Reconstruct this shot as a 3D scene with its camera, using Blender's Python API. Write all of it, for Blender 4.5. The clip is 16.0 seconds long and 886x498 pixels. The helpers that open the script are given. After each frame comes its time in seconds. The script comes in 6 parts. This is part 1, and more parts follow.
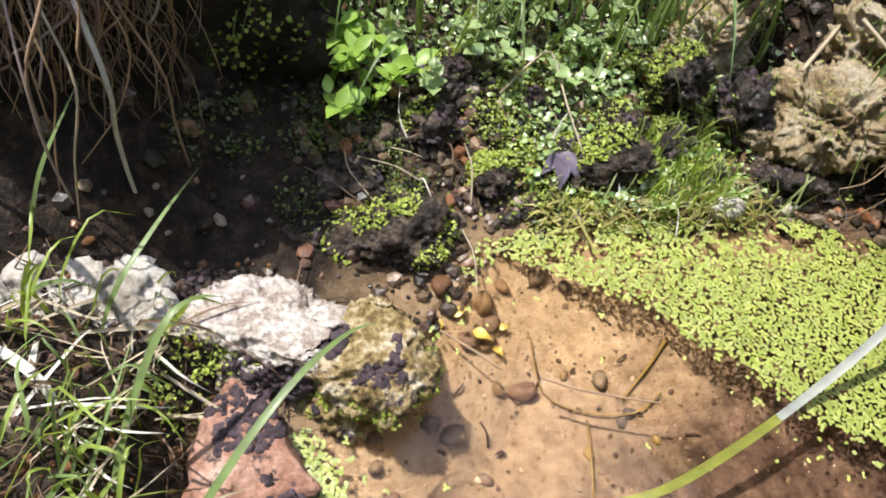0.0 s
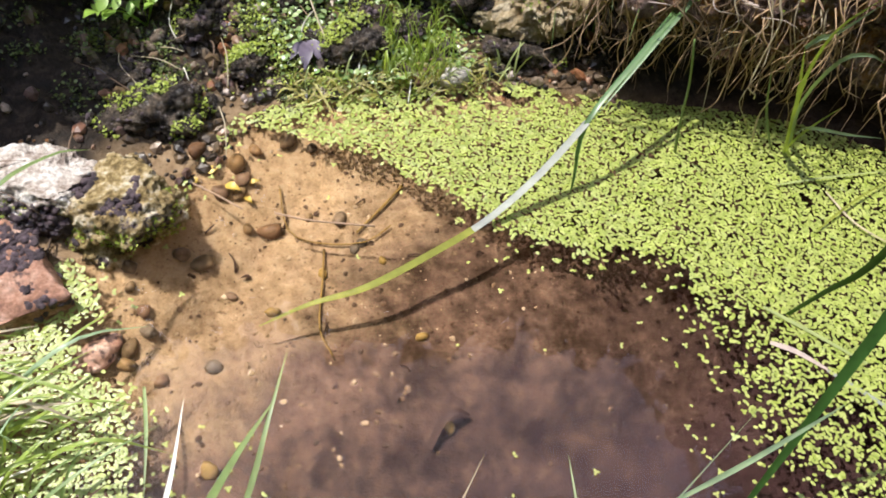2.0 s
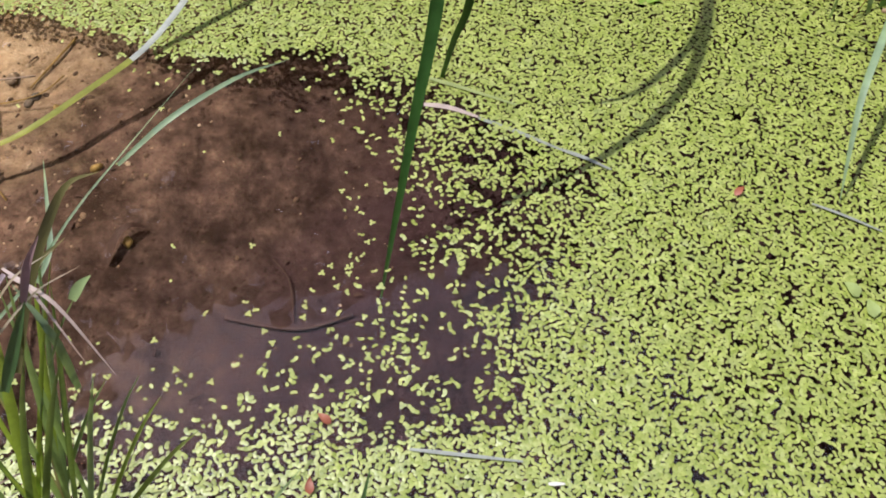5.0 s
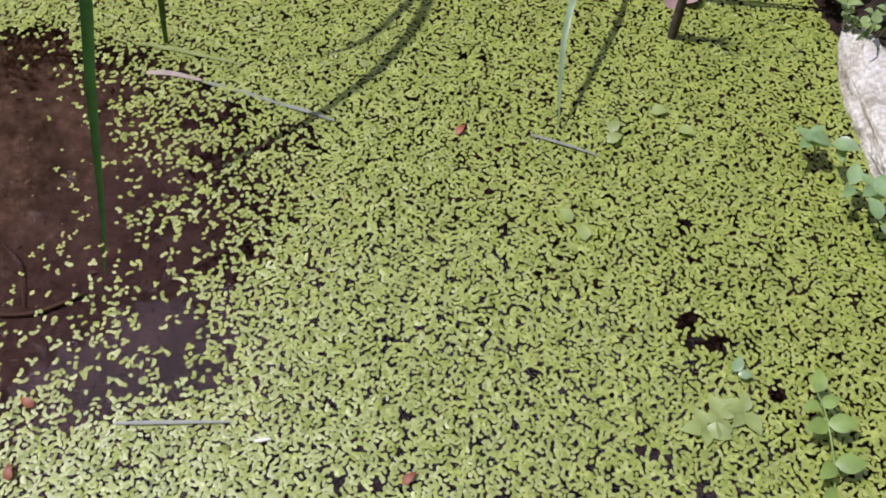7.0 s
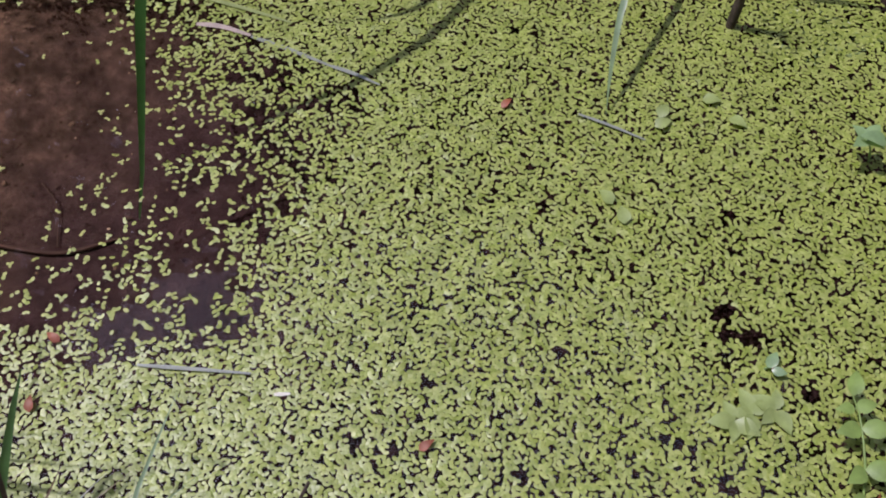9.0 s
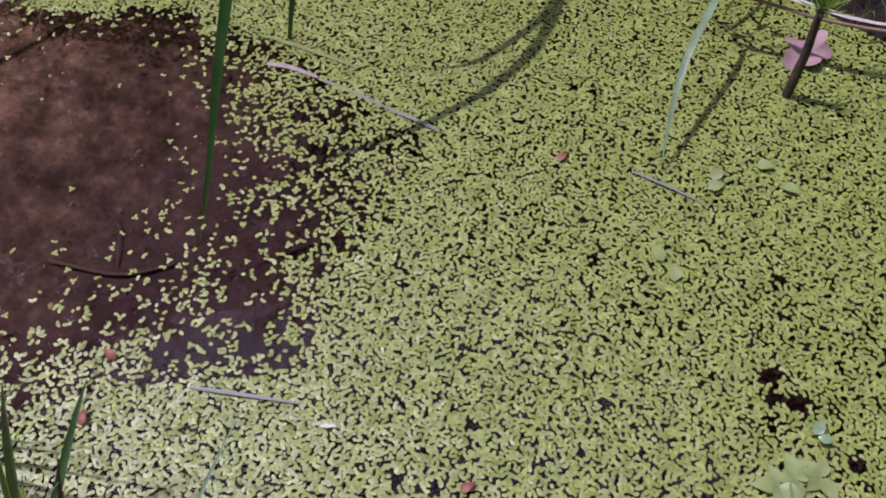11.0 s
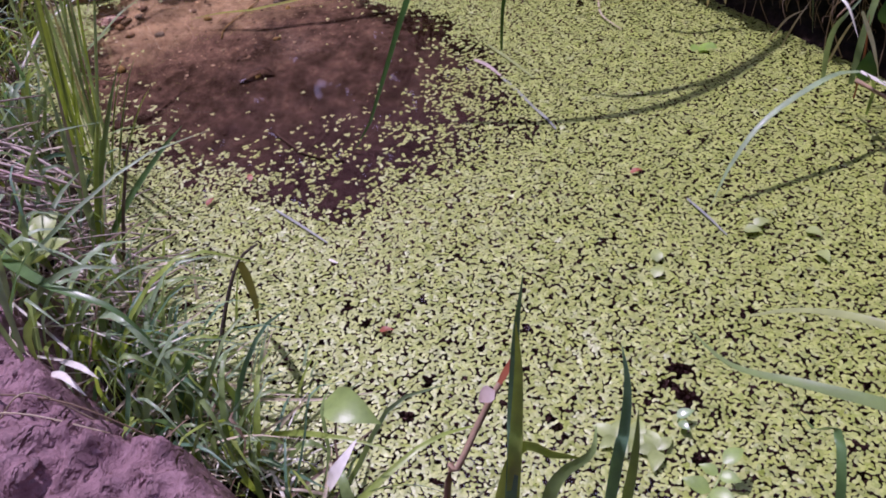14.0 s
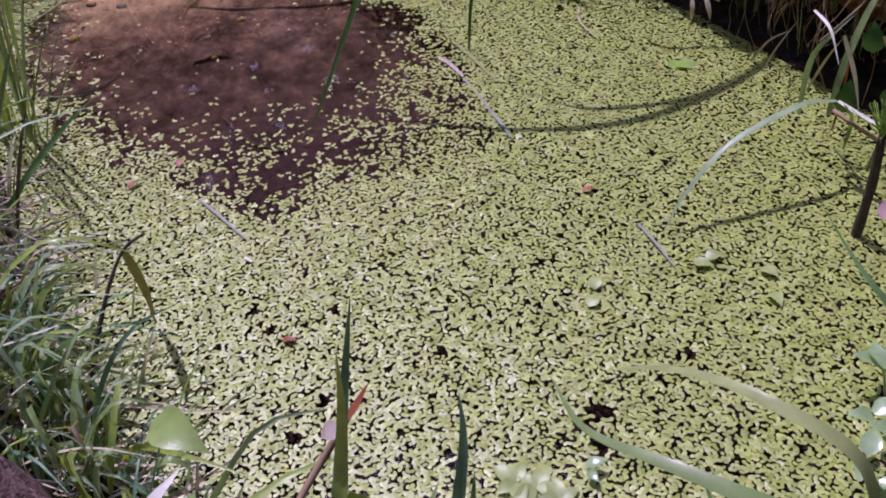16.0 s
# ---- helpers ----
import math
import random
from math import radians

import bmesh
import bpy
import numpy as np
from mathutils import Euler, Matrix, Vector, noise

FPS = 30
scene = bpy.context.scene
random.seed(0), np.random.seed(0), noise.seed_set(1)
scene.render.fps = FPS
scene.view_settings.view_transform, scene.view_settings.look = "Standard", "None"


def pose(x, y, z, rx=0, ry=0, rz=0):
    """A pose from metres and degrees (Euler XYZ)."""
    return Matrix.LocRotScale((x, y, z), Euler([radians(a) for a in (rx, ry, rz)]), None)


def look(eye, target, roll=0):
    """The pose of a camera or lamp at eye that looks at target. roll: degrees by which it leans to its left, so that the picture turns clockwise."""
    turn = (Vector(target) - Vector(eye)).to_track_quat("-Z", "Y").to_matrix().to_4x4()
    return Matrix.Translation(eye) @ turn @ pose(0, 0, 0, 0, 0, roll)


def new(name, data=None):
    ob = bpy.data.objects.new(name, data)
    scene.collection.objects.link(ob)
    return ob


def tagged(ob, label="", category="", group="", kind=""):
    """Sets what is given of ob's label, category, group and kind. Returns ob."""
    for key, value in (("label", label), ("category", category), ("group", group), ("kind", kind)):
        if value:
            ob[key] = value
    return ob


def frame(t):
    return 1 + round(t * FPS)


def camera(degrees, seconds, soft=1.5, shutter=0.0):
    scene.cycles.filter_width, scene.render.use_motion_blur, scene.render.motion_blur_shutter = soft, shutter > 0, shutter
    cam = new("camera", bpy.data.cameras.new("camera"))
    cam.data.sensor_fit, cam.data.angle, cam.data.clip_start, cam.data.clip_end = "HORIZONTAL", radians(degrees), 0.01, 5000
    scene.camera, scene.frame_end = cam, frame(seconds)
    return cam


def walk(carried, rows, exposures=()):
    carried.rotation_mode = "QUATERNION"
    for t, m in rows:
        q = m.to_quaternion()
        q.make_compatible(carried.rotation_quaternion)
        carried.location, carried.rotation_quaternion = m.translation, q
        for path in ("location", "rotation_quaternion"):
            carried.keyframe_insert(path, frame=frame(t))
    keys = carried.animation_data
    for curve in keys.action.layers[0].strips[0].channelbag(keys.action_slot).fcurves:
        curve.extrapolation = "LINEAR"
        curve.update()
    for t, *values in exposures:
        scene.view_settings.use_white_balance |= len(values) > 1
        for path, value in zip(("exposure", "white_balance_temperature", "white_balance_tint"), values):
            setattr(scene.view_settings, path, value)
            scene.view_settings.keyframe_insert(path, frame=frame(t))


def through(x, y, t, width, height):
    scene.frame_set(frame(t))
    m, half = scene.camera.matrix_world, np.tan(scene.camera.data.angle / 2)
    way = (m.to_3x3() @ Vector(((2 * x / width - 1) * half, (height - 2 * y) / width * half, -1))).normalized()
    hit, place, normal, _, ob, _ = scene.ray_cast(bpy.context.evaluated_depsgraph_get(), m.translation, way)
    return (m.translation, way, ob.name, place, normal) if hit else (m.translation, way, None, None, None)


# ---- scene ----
cam = camera(54, 16.0, soft=1.8)
PATH = [
    (0, look((-0.0062, 0.0264, 0.6254), (0.1520, 0.4373, 0), 14.71)),
    (0.5, look((0.0503, -0.0532, 0.6582), (0.1998, 0.3880, 0), 13.04)),
    (1, look((0.0990, -0.1197, 0.6832), (0.2503, 0.3535, 0), 11.59)),
    (1.5, look((0.1461, -0.1757, 0.6931), (0.2999, 0.3065, 0), 10.13)),
    (2, look((0.2181, -0.2324, 0.6937), (0.3703, 0.2383, 0), 7.30)),
    (2.5, look((0.2763, -0.2837, 0.6825), (0.4173, 0.1433, 0), 5.22)),
    (3, look((0.2977, -0.3172, 0.6793), (0.4373, 0.0967, 0), 4.66)),
    (3.5, look((0.3484, -0.3533, 0.6775), (0.4946, 0.0633, 0), 3.40)),
    (4, look((0.4122, -0.4057, 0.6685), (0.5545, 0.0047, 0), 1.18)),
    (4.2, look((0.4237, -0.4216, 0.6623), (0.5663, -0.0100, 0), 0.01)),
    (6.3, look((0.5190, -0.4780, 0.6350), (1.0220, 0.3940, -1.0930), 2.20)),
    (6.5, look((0.5500, -0.4910, 0.6410), (1.0440, 0.3800, -1.0900), 1.30)),
    (7, look((0.6090, -0.5470, 0.6320), (1.1230, 0.3250, -1.0920), 0.00)),
    (7.5, look((0.6110, -0.5460, 0.6350), (1.1230, 0.3260, -1.0900), 0.70)),
    (8, look((0.5940, -0.5540, 0.6130), (1.0650, 0.3120, -1.1270), 2.10)),
    (8.2, look((0.6040, -0.5590, 0.6130), (1.0450, 0.3170, -1.1300), 0.70)),
    (10.3, look((0.5720, -0.5551, 0.6109), (0.7344, -0.1926, 0), 0.85)),
    (10.5, look((0.5611, -0.5528, 0.6131), (0.7186, -0.1800, 0), 0.06)),
    (11, look((0.5781, -0.5643, 0.6174), (0.7359, -0.1825, 0), 1.52)),
    (11.5, look((0.5557, -0.6002, 0.6250), (0.6735, -0.2090, 0), 7.63)),
    (12, look((0.6320, -0.6700, 0.6540), (0.6891, -0.1756, 0), 4.08)),
    (12.5, look((0.6767, -0.7655, 0.6546), (0.6663, -0.2245, 0), 4.94)),
    (13, look((0.6883, -0.8203, 0.6935), (0.5708, -0.2395, 0), -3.18)),
    (13.5, look((0.7937, -0.8557, 0.6349), (0.6154, -0.2606, 0), -5.69)),
    (14, look((0.9176, -0.8640, 0.5736), (0.7002, -0.2676, 0), -8.51)),
    (14.5, look((0.9677, -0.8491, 0.5486), (0.7176, -0.1998, 0), -8.47)),
    (15, look((0.9890, -0.8232, 0.5215), (0.7679, -0.2375, 0), -5.79)),
    (15.5, look((0.9989, -0.8096, 0.5085), (0.8050, -0.2714, 0), -5.84)),
    (16, look((0.9727, -0.7923, 0.5249), (0.7633, -0.2414, 0), -4.26)),
]
EXPOSURES = [(0.0, 0.78, 6350, 11), (4.0, 0.52, 6200, 12), (6.5, -0.02, 5980, 17), (7.3, -0.15, 5980, 18), (8.2, -0.28, 5950, 20), (10.5, -0.36, 5650, 31), (12.0, -0.32, 5560, 40), (13.5, -0.05, 5590, 47), (16.0, -0.14, 5520, 48)]
walk(cam, PATH, EXPOSURES)

# ---- world and sun ----
SUN_WAY = Vector((0.38, -0.30, -1.0)).normalized()
world = bpy.data.worlds.new("world")
scene.world = world
world.use_nodes = True
wn = world.node_tree.nodes
sky = wn.new("ShaderNodeTexSky")
sky.sky_type = "NISHITA"
sky.sun_disc = False
sky.sun_elevation = math.asin(-SUN_WAY.z)
sky.sun_rotation = math.atan2(-SUN_WAY.x, -SUN_WAY.y)
sky.dust_density = 2.0
wn["Background"].inputs["Strength"].default_value = 0.15
# thin white cloud all over the blue
cloud = wn.new("ShaderNodeTexNoise")
cloud.inputs["Scale"].default_value, cloud.inputs["Detail"].default_value = 1.6, 5.0
veil = wn.new("ShaderNodeMapRange")
for key, value in (("From Min", 0.30), ("From Max", 0.70), ("To Min", 0.13), ("To Max", 0.50)):
    veil.inputs[key].default_value = value
haze = wn.new("ShaderNodeMix")
haze.data_type = "RGBA"
for link in ((wn.new("ShaderNodeTexCoord").outputs["Generated"], cloud.inputs["Vector"]), (cloud.outputs["Fac"], veil.inputs["Value"])):
    world.node_tree.links.new(*link)
factor, under_veil, veil_colour = [next(i for i in haze.inputs if i.name == k and i.enabled) for k in ("Factor", "A", "B")]
veil_colour.default_value = (13.0, 14.2, 19.5, 1.0)
world.node_tree.links.new(veil.outputs["Result"], factor)
world.node_tree.links.new(sky.outputs[0], under_veil)
world.node_tree.links.new(next(o for o in haze.outputs if o.enabled), wn["Background"].inputs["Color"])
sun = new("sun", bpy.data.lights.new("sun", "SUN"))
sun.data.energy = 3.7
sun.data.angle = radians(0.6)
sun.data.color = (1.0, 0.95, 0.87)
sun.matrix_world = look((0, 0, 5), Vector((0, 0, 5)) + SUN_WAY)


# ---- materials ----
def mat(name, build):
    m = bpy.data.materials.new(name)
    m.use_nodes = True
    nt = m.node_tree
    nt.nodes["Principled BSDF"].inputs["Roughness"].default_value = 0.7
    build(nt, nt.nodes["Principled BSDF"])
    return m


def node(nt, kind, **values):
    n = nt.nodes.new("ShaderNode" + kind)
    for key, value in values.items():
        n.inputs[key].default_value = value
    return n


def coords(nt, of="Object"):
    if of == "World":
        g = nt.nodes.new("ShaderNodeNewGeometry")
        return g.outputs["Position"]
    return nt.nodes.new("ShaderNodeTexCoord").outputs["Object"]


def noise_node(nt, scale, detail=4.0, rough=0.6, where="World"):
    n = node(nt, "TexNoise", Scale=scale, Detail=detail, Roughness=rough)
    nt.links.new(coords(nt, of=where), n.inputs["Vector"])
    return n.outputs["Fac"]


def ramp(nt, fac, stops):
    r = nt.nodes.new("ShaderNodeValToRGB")
    while len(r.color_ramp.elements) < len(stops):
        r.color_ramp.elements.new(0.5)
    for e, (p, c) in zip(r.color_ramp.elements, stops):
        e.position, e.color = p, (*c, 1.0)
    nt.links.new(fac, r.inputs["Fac"])
    return r.outputs["Color"]


def mix(nt, fac, a, b, blend="MIX"):
    m = nt.nodes.new("ShaderNodeMix")
    m.data_type = "RGBA"
    m.blend_type = blend
    for socket, value in (("Factor", fac), ("A", a), ("B", b)):
        i = next(s for s in m.inputs if s.name == socket and s.enabled)
        if isinstance(value, (int, float)):
            i.default_value = value
        elif isinstance(value, tuple):
            i.default_value = (*value, 1.0)
        else:
            nt.links.new(value, i)
    return next(s for s in m.outputs if s.enabled)


def bump(nt, p, height, strength=0.5, distance=0.002):
    b = node(nt, "Bump", Strength=strength, Distance=distance)
    nt.links.new(height, b.inputs["Height"])
    nt.links.new(b.outputs[0], p.inputs["Normal"])


def leafy(name, dark, light, rough=0.45, through=0.3, shine=0.0):
    """A leaf: two tones by island, fine streaks, some light let through."""
    def build(nt, p):
        g = nt.nodes.new("ShaderNodeNewGeometry")
        base = ramp(nt, g.outputs["Random Per Island"], [(0.0, dark), (1.0, light)])
        tone = ramp(nt, noise_node(nt, 60.0), [(0.3, (0.75, 0.75, 0.75)), (0.7, (1.15, 1.15, 1.1))])
        col = mix(nt, 1.0, base, tone, "MULTIPLY")
        nt.links.new(col, p.inputs["Base Color"])
        p.inputs["Roughness"].default_value = rough
        bump(nt, p, noise_node(nt, 400.0), 0.3, 0.0005)
        p.inputs["Coat Weight"].default_value = shine
        p.inputs["Coat Roughness"].default_value = 0.18
        if through:
            tr = nt.nodes.new("ShaderNodeBsdfTranslucent")
            nt.links.new(mix(nt, 1.0, col, (1.5, 1.5, 0.6), "MULTIPLY"), tr.inputs["Color"])
            ms = node(nt, "MixShader", Fac=through)
            nt.links.new(p.outputs[0], ms.inputs[1])
            nt.links.new(tr.outputs[0], ms.inputs[2])
            nt.links.new(ms.outputs[0], nt.nodes["Material Output"].inputs["Surface"])
    return mat(name, build)


def stony(name, stops, scale=18.0, fine=160.0, rough=0.85, depth=0.003, strength=0.8, spots=None):
    def build(nt, p):
        col = ramp(nt, noise_node(nt, scale, 6.0, 0.65), stops)
        g = ramp(nt, noise_node(nt, fine, 3.0, 0.7), [(0.3, (0.6, 0.58, 0.55)), (0.7, (1.2, 1.2, 1.2))])
        col = mix(nt, 1.0, col, g, "MULTIPLY")
        if spots:
            v = ramp(nt, noise_node(nt, spots[1], 5.0, 0.7), [(spots[2], (0, 0, 0)), (spots[2] + 0.06, (1, 1, 1))])
            col = mix(nt, v, col, spots[0])
        nt.links.new(col, p.inputs["Base Color"])
        p.inputs["Roughness"].default_value = rough
        bump(nt, p, noise_node(nt, fine, 6.0, 0.75), strength, depth)
    return mat(name, build)


M = {}
M["duckweed"] = leafy("duckweed", (0.24, 0.305, 0.034), (0.43, 0.475, 0.125), 0.5, 0.10)
for key, value in (("Specular IOR Level", 0.7), ("Coat Weight", 0.3), ("Coat Roughness", 0.32)):
    M["duckweed"].node_tree.nodes["Principled BSDF"].inputs[key].default_value = value
M["grass"] = leafy("grass", (0.12, 0.20, 0.06), (0.30, 0.40, 0.16), 0.42, 0.3, 0.08)
M["blue_grass"] = leafy("blue_grass", (0.20, 0.30, 0.18), (0.36, 0.48, 0.30), 0.42, 0.3, 0.08)
M["bright_grass"] = leafy("bright_grass", (0.22, 0.33, 0.05), (0.42, 0.52, 0.14), 0.38, 0.35, 0.15)
M["reed"] = leafy("reed", (0.07, 0.16, 0.05), (0.15, 0.26, 0.10), 0.35, 0.3, 0.1)
M["teal_grass"] = leafy("teal_grass", (0.10, 0.21, 0.13), (0.16, 0.29, 0.19), 0.45, 0.3)
M["sedge"] = leafy("sedge", (0.035, 0.10, 0.022), (0.06, 0.15, 0.035), 0.38, 0.3)
M["pale_reed"] = leafy("pale_reed", (0.30, 0.36, 0.14), (0.40, 0.45, 0.2), 0.3, 0.2)
M["straw"] = leafy("straw", (0.26, 0.19, 0.11), (0.70, 0.61, 0.46), 0.5, 0.15)
M["bleached"] = leafy("bleached", (0.62, 0.58, 0.52), (0.82, 0.79, 0.74), 0.5, 0.15)
M["debris"] = leafy("debris", (0.05, 0.032, 0.022), (0.26, 0.17, 0.11), 0.7, 0.0)
M["root"] = leafy("root", (0.10, 0.06, 0.04), (0.50, 0.34, 0.22), 0.75, 0.0)
M["warm_root"] = leafy("warm_root", (0.24, 0.14, 0.07), (0.58, 0.40, 0.24), 0.7, 0.0)
M["cress"] = leafy("cress", (0.16, 0.29, 0.07), (0.48, 0.58, 0.30), 0.32, 0.25, 0.35)
M["lime_leaf"] = leafy("lime_leaf", (0.25, 0.42, 0.06), (0.35, 0.52, 0.10), 0.4, 0.3)
M["moss"] = leafy("moss", (0.18, 0.25, 0.03), (0.52, 0.60, 0.13), 0.5, 0.25, 0.1)
M["dark_moss"] = leafy("dark_moss", (0.045, 0.07, 0.014), (0.16, 0.20, 0.04), 0.45, 0.15, 0.2)
M["dry_leaf"] = leafy("dry_leaf", (0.10, 0.08, 0.12), (0.16, 0.13, 0.18), 0.45, 0.05)
M["glossy_leaf"] = leafy("glossy_leaf", (0.26, 0.40, 0.17), (0.36, 0.50, 0.28), 0.25, 0.25, 0.7)
M["flat_leaf"] = leafy("flat_leaf", (0.28, 0.36, 0.10), (0.38, 0.45, 0.18), 0.4, 0.15)
M["red_bud"] = leafy("red_bud", (0.22, 0.05, 0.03), (0.40, 0.13, 0.06), 0.5, 0.1)
M["tree_leaf"] = leafy("tree_leaf", (0.035, 0.07, 0.015), (0.07, 0.12, 0.03), 0.5, 0.2)
M["root_mat"] = stony("root_mat", [(0.3, (0.055, 0.035, 0.030)), (0.5, (0.22, 0.14, 0.115)), (0.68, (0.44, 0.31, 0.26))], 45.0, 220.0, 0.95, 0.008, 1.0, spots=((0.30, 0.14, 0.05), 12.0, 0.50))
M["bark"] = stony("bark", [(0.3, (0.06, 0.045, 0.035)), (0.7, (0.14, 0.10, 0.08))], 60.0, 300.0)


def tufa_look(nt, p, ochre_from=0.9, crust_from=2.4):
    """White pitted lime, ochre and mossy towards one end, purple-black where crusted."""
    xyz = nt.nodes.new("ShaderNodeSeparateXYZ")
    nt.links.new(coords(nt), xyz.inputs[0])
    big, mid, fine = noise_node(nt, 17.0, 6.0, 0.65, "Object"), noise_node(nt, 55.0, 6.0, 0.7, "Object"), noise_node(nt, 230.0, 5.0, 0.75, "Object")
    white = ramp(nt, mid, [(0.30, (0.20, 0.15, 0.12)), (0.42, (0.48, 0.39, 0.33)), (0.52, (0.72, 0.65, 0.58)), (0.62, (0.88, 0.84, 0.79))])
    ochre = ramp(nt, mid, [(0.32, (0.04, 0.028, 0.012)), (0.43, (0.26, 0.18, 0.065)), (0.52, (0.50, 0.38, 0.18)), (0.62, (0.76, 0.68, 0.52))])
    def sums(*terms):
        out = None
        for socket, k in terms:
            m = nt.nodes.new("ShaderNodeMath")
            m.operation = "MULTIPLY_ADD"
            nt.links.new(socket, m.inputs[0])
            m.inputs[1].default_value = k
            if out is None:
                m.inputs[2].default_value = 0.0
            else:
                nt.links.new(out, m.inputs[2])
            out = m.outputs[0]
        return out
    def band(value, lo, hi):
        r = nt.nodes.new("ShaderNodeMapRange")
        nt.links.new(value, r.inputs["Value"])
        r.inputs["From Min"].default_value, r.inputs["From Max"].default_value = lo, hi
        return r.outputs[0]
    end = band(sums((xyz.outputs["X"], 6.0), (xyz.outputs["Y"], -5.0), (xyz.outputs["Z"], -5.0), (big, 2.0)), ochre_from, ochre_from + 0.2)
    col = mix(nt, end, white, ochre)
    crust = ramp(nt, mid, [(0.35, (0.025, 0.019, 0.025)), (0.65, (0.14, 0.10, 0.115))])
    where = band(sums((xyz.outputs["Y"], -4.0), (xyz.outputs["X"], -1.5), (big, 3.4), (mid, 1.4)), crust_from, crust_from + 0.14)
    col = mix(nt, where, col, crust)
    g = ramp(nt, fine, [(0.32, (0.55, 0.52, 0.5)), (0.6, (1.1, 1.1, 1.1))])
    nt.links.new(mix(nt, 1.0, col, g, "MULTIPLY"), p.inputs["Base Color"])
    p.inputs["Roughness"].default_value = 0.8
    bump(nt, p, sums((mid, 1.0), (fine, 0.6)), 1.0, 0.006)


M["tufa"] = mat("tufa", lambda nt, p: tufa_look(nt, p, 1.15, 2.86))
M["ochre_tufa"] = mat("ochre_tufa", lambda nt, p: tufa_look(nt, p, 0.36, 2.75))
M["crust"] = stony("crust", [(0.35, (0.03, 0.022, 0.028)), (0.65, (0.15, 0.105, 0.125))], 60.0, 260.0, 0.5, 0.003, 1.0)
M["limestone"] = stony("limestone", [(0.32, (0.30, 0.26, 0.21)), (0.48, (0.56, 0.52, 0.46)), (0.66, (0.70, 0.68, 0.64))], 20.0, 190.0)
M["white_lime"] = stony("white_lime", [(0.32, (0.45, 0.40, 0.33)), (0.46, (0.74, 0.70, 0.64)), (0.62, (0.88, 0.86, 0.83))], 40.0, 220.0)
M["ochre_stone"] = stony("ochre_stone", [(0.30, (0.10, 0.065, 0.03)), (0.38, (0.40, 0.29, 0.15)), (0.48, (0.66, 0.52, 0.31)), (0.62, (0.80, 0.70, 0.52))], 30.0, 150.0, 0.9, 0.010, 1.0,
                         spots=((0.44, 0.38, 0.10), 30.0, 0.62))
M["turf"] = stony("turf", [(0.3, (0.015, 0.011, 0.009)), (0.6, (0.06, 0.042, 0.028)), (0.8, (0.13, 0.09, 0.06))], 40.0, 200.0, 0.95, 0.006, 1.0, spots=((0.05, 0.075, 0.015), 20.0, 0.58))
M["brick"] = stony("brick", [(0.35, (0.20, 0.10, 0.07)), (0.47, (0.42, 0.22, 0.15)), (0.56, (0.52, 0.31, 0.23)), (0.66, (0.66, 0.48, 0.39))], 34.0, 260.0, 0.85, 0.003, 0.8, spots=((0.10, 0.06, 0.055), 40.0, 0.56))
M["mud"] = stony("mud", [(0.3, (0.12, 0.068, 0.078)), (0.6, (0.23, 0.135, 0.155))], 40.0, 240.0, rough=0.6)
M["withered"] = leafy("withered", (0.28, 0.19, 0.17), (0.68, 0.56, 0.50), 0.6, 0.05)
M["pale_pink"] = leafy("pale_pink", (0.42, 0.33, 0.38), (0.52, 0.43, 0.46), 0.5, 0.1)
M["sunken"] = leafy("sunken", (0.035, 0.018, 0.012), (0.085, 0.046, 0.032), 0.6, 0.0)
M["amber"] = leafy("amber", (0.20, 0.11, 0.03), (0.28, 0.18, 0.055), 0.4, 0.0)
M["grey_reed"] = leafy("grey_reed", (0.24, 0.26, 0.24), (0.34, 0.36, 0.32), 0.5, 0.1)
M["olive_reed"] = leafy("olive_reed", (0.17, 0.19, 0.03), (0.25, 0.27, 0.06), 0.4, 0.15)
M["yellowed"] = leafy("yellowed", (0.20, 0.17, 0.03), (0.48, 0.44, 0.14), 0.5, 0.2)
M["yellow_leaf"] = leafy("yellow_leaf", (0.42, 0.29, 0.04), (0.55, 0.40, 0.08), 0.4, 0.1)
M["olive_leaf"] = leafy("olive_leaf", (0.10, 0.10, 0.035), (0.22, 0.20, 0.08), 0.45, 0.2)
M["pink"] = leafy("pink", (0.36, 0.22, 0.22), (0.50, 0.33, 0.33), 0.6, 0.0)
M["pale_leaf"] = leafy("pale_leaf", (0.24, 0.36, 0.09), (0.34, 0.46, 0.15), 0.35, 0.25)
M["wet_stone"] = stony("wet_stone", [(0.35, (0.026, 0.022, 0.022)), (0.5, (0.085, 0.068, 0.055)), (0.68, (0.26, 0.20, 0.145))], 50.0, 200.0, 0.25, 0.007, 1.0)
M["pale_pebble"] = stony("pale_pebble", [(0.35, (0.35, 0.26, 0.22)), (0.65, (0.66, 0.56, 0.50))], 60.0, 260.0, 0.4)


def pebbly(nt, p):
    g = nt.nodes.new("ShaderNodeObjectInfo")
    base = ramp(nt, g.outputs["Random"], [(0.0, (0.12, 0.085, 0.055)), (0.3, (0.26, 0.16, 0.07)), (0.5, (0.14, 0.07, 0.04)), (0.75, (0.22, 0.16, 0.10)), (1.0, (0.07, 0.055, 0.045))])
    t = ramp(nt, noise_node(nt, 120.0), [(0.3, (0.6, 0.6, 0.6)), (0.7, (1.2, 1.2, 1.2))])
    nt.links.new(mix(nt, 1.0, base, t, "MULTIPLY"), p.inputs["Base Color"])
    p.inputs["Roughness"].default_value = 0.4
    bump(nt, p, noise_node(nt, 300.0), 0.4, 0.001)


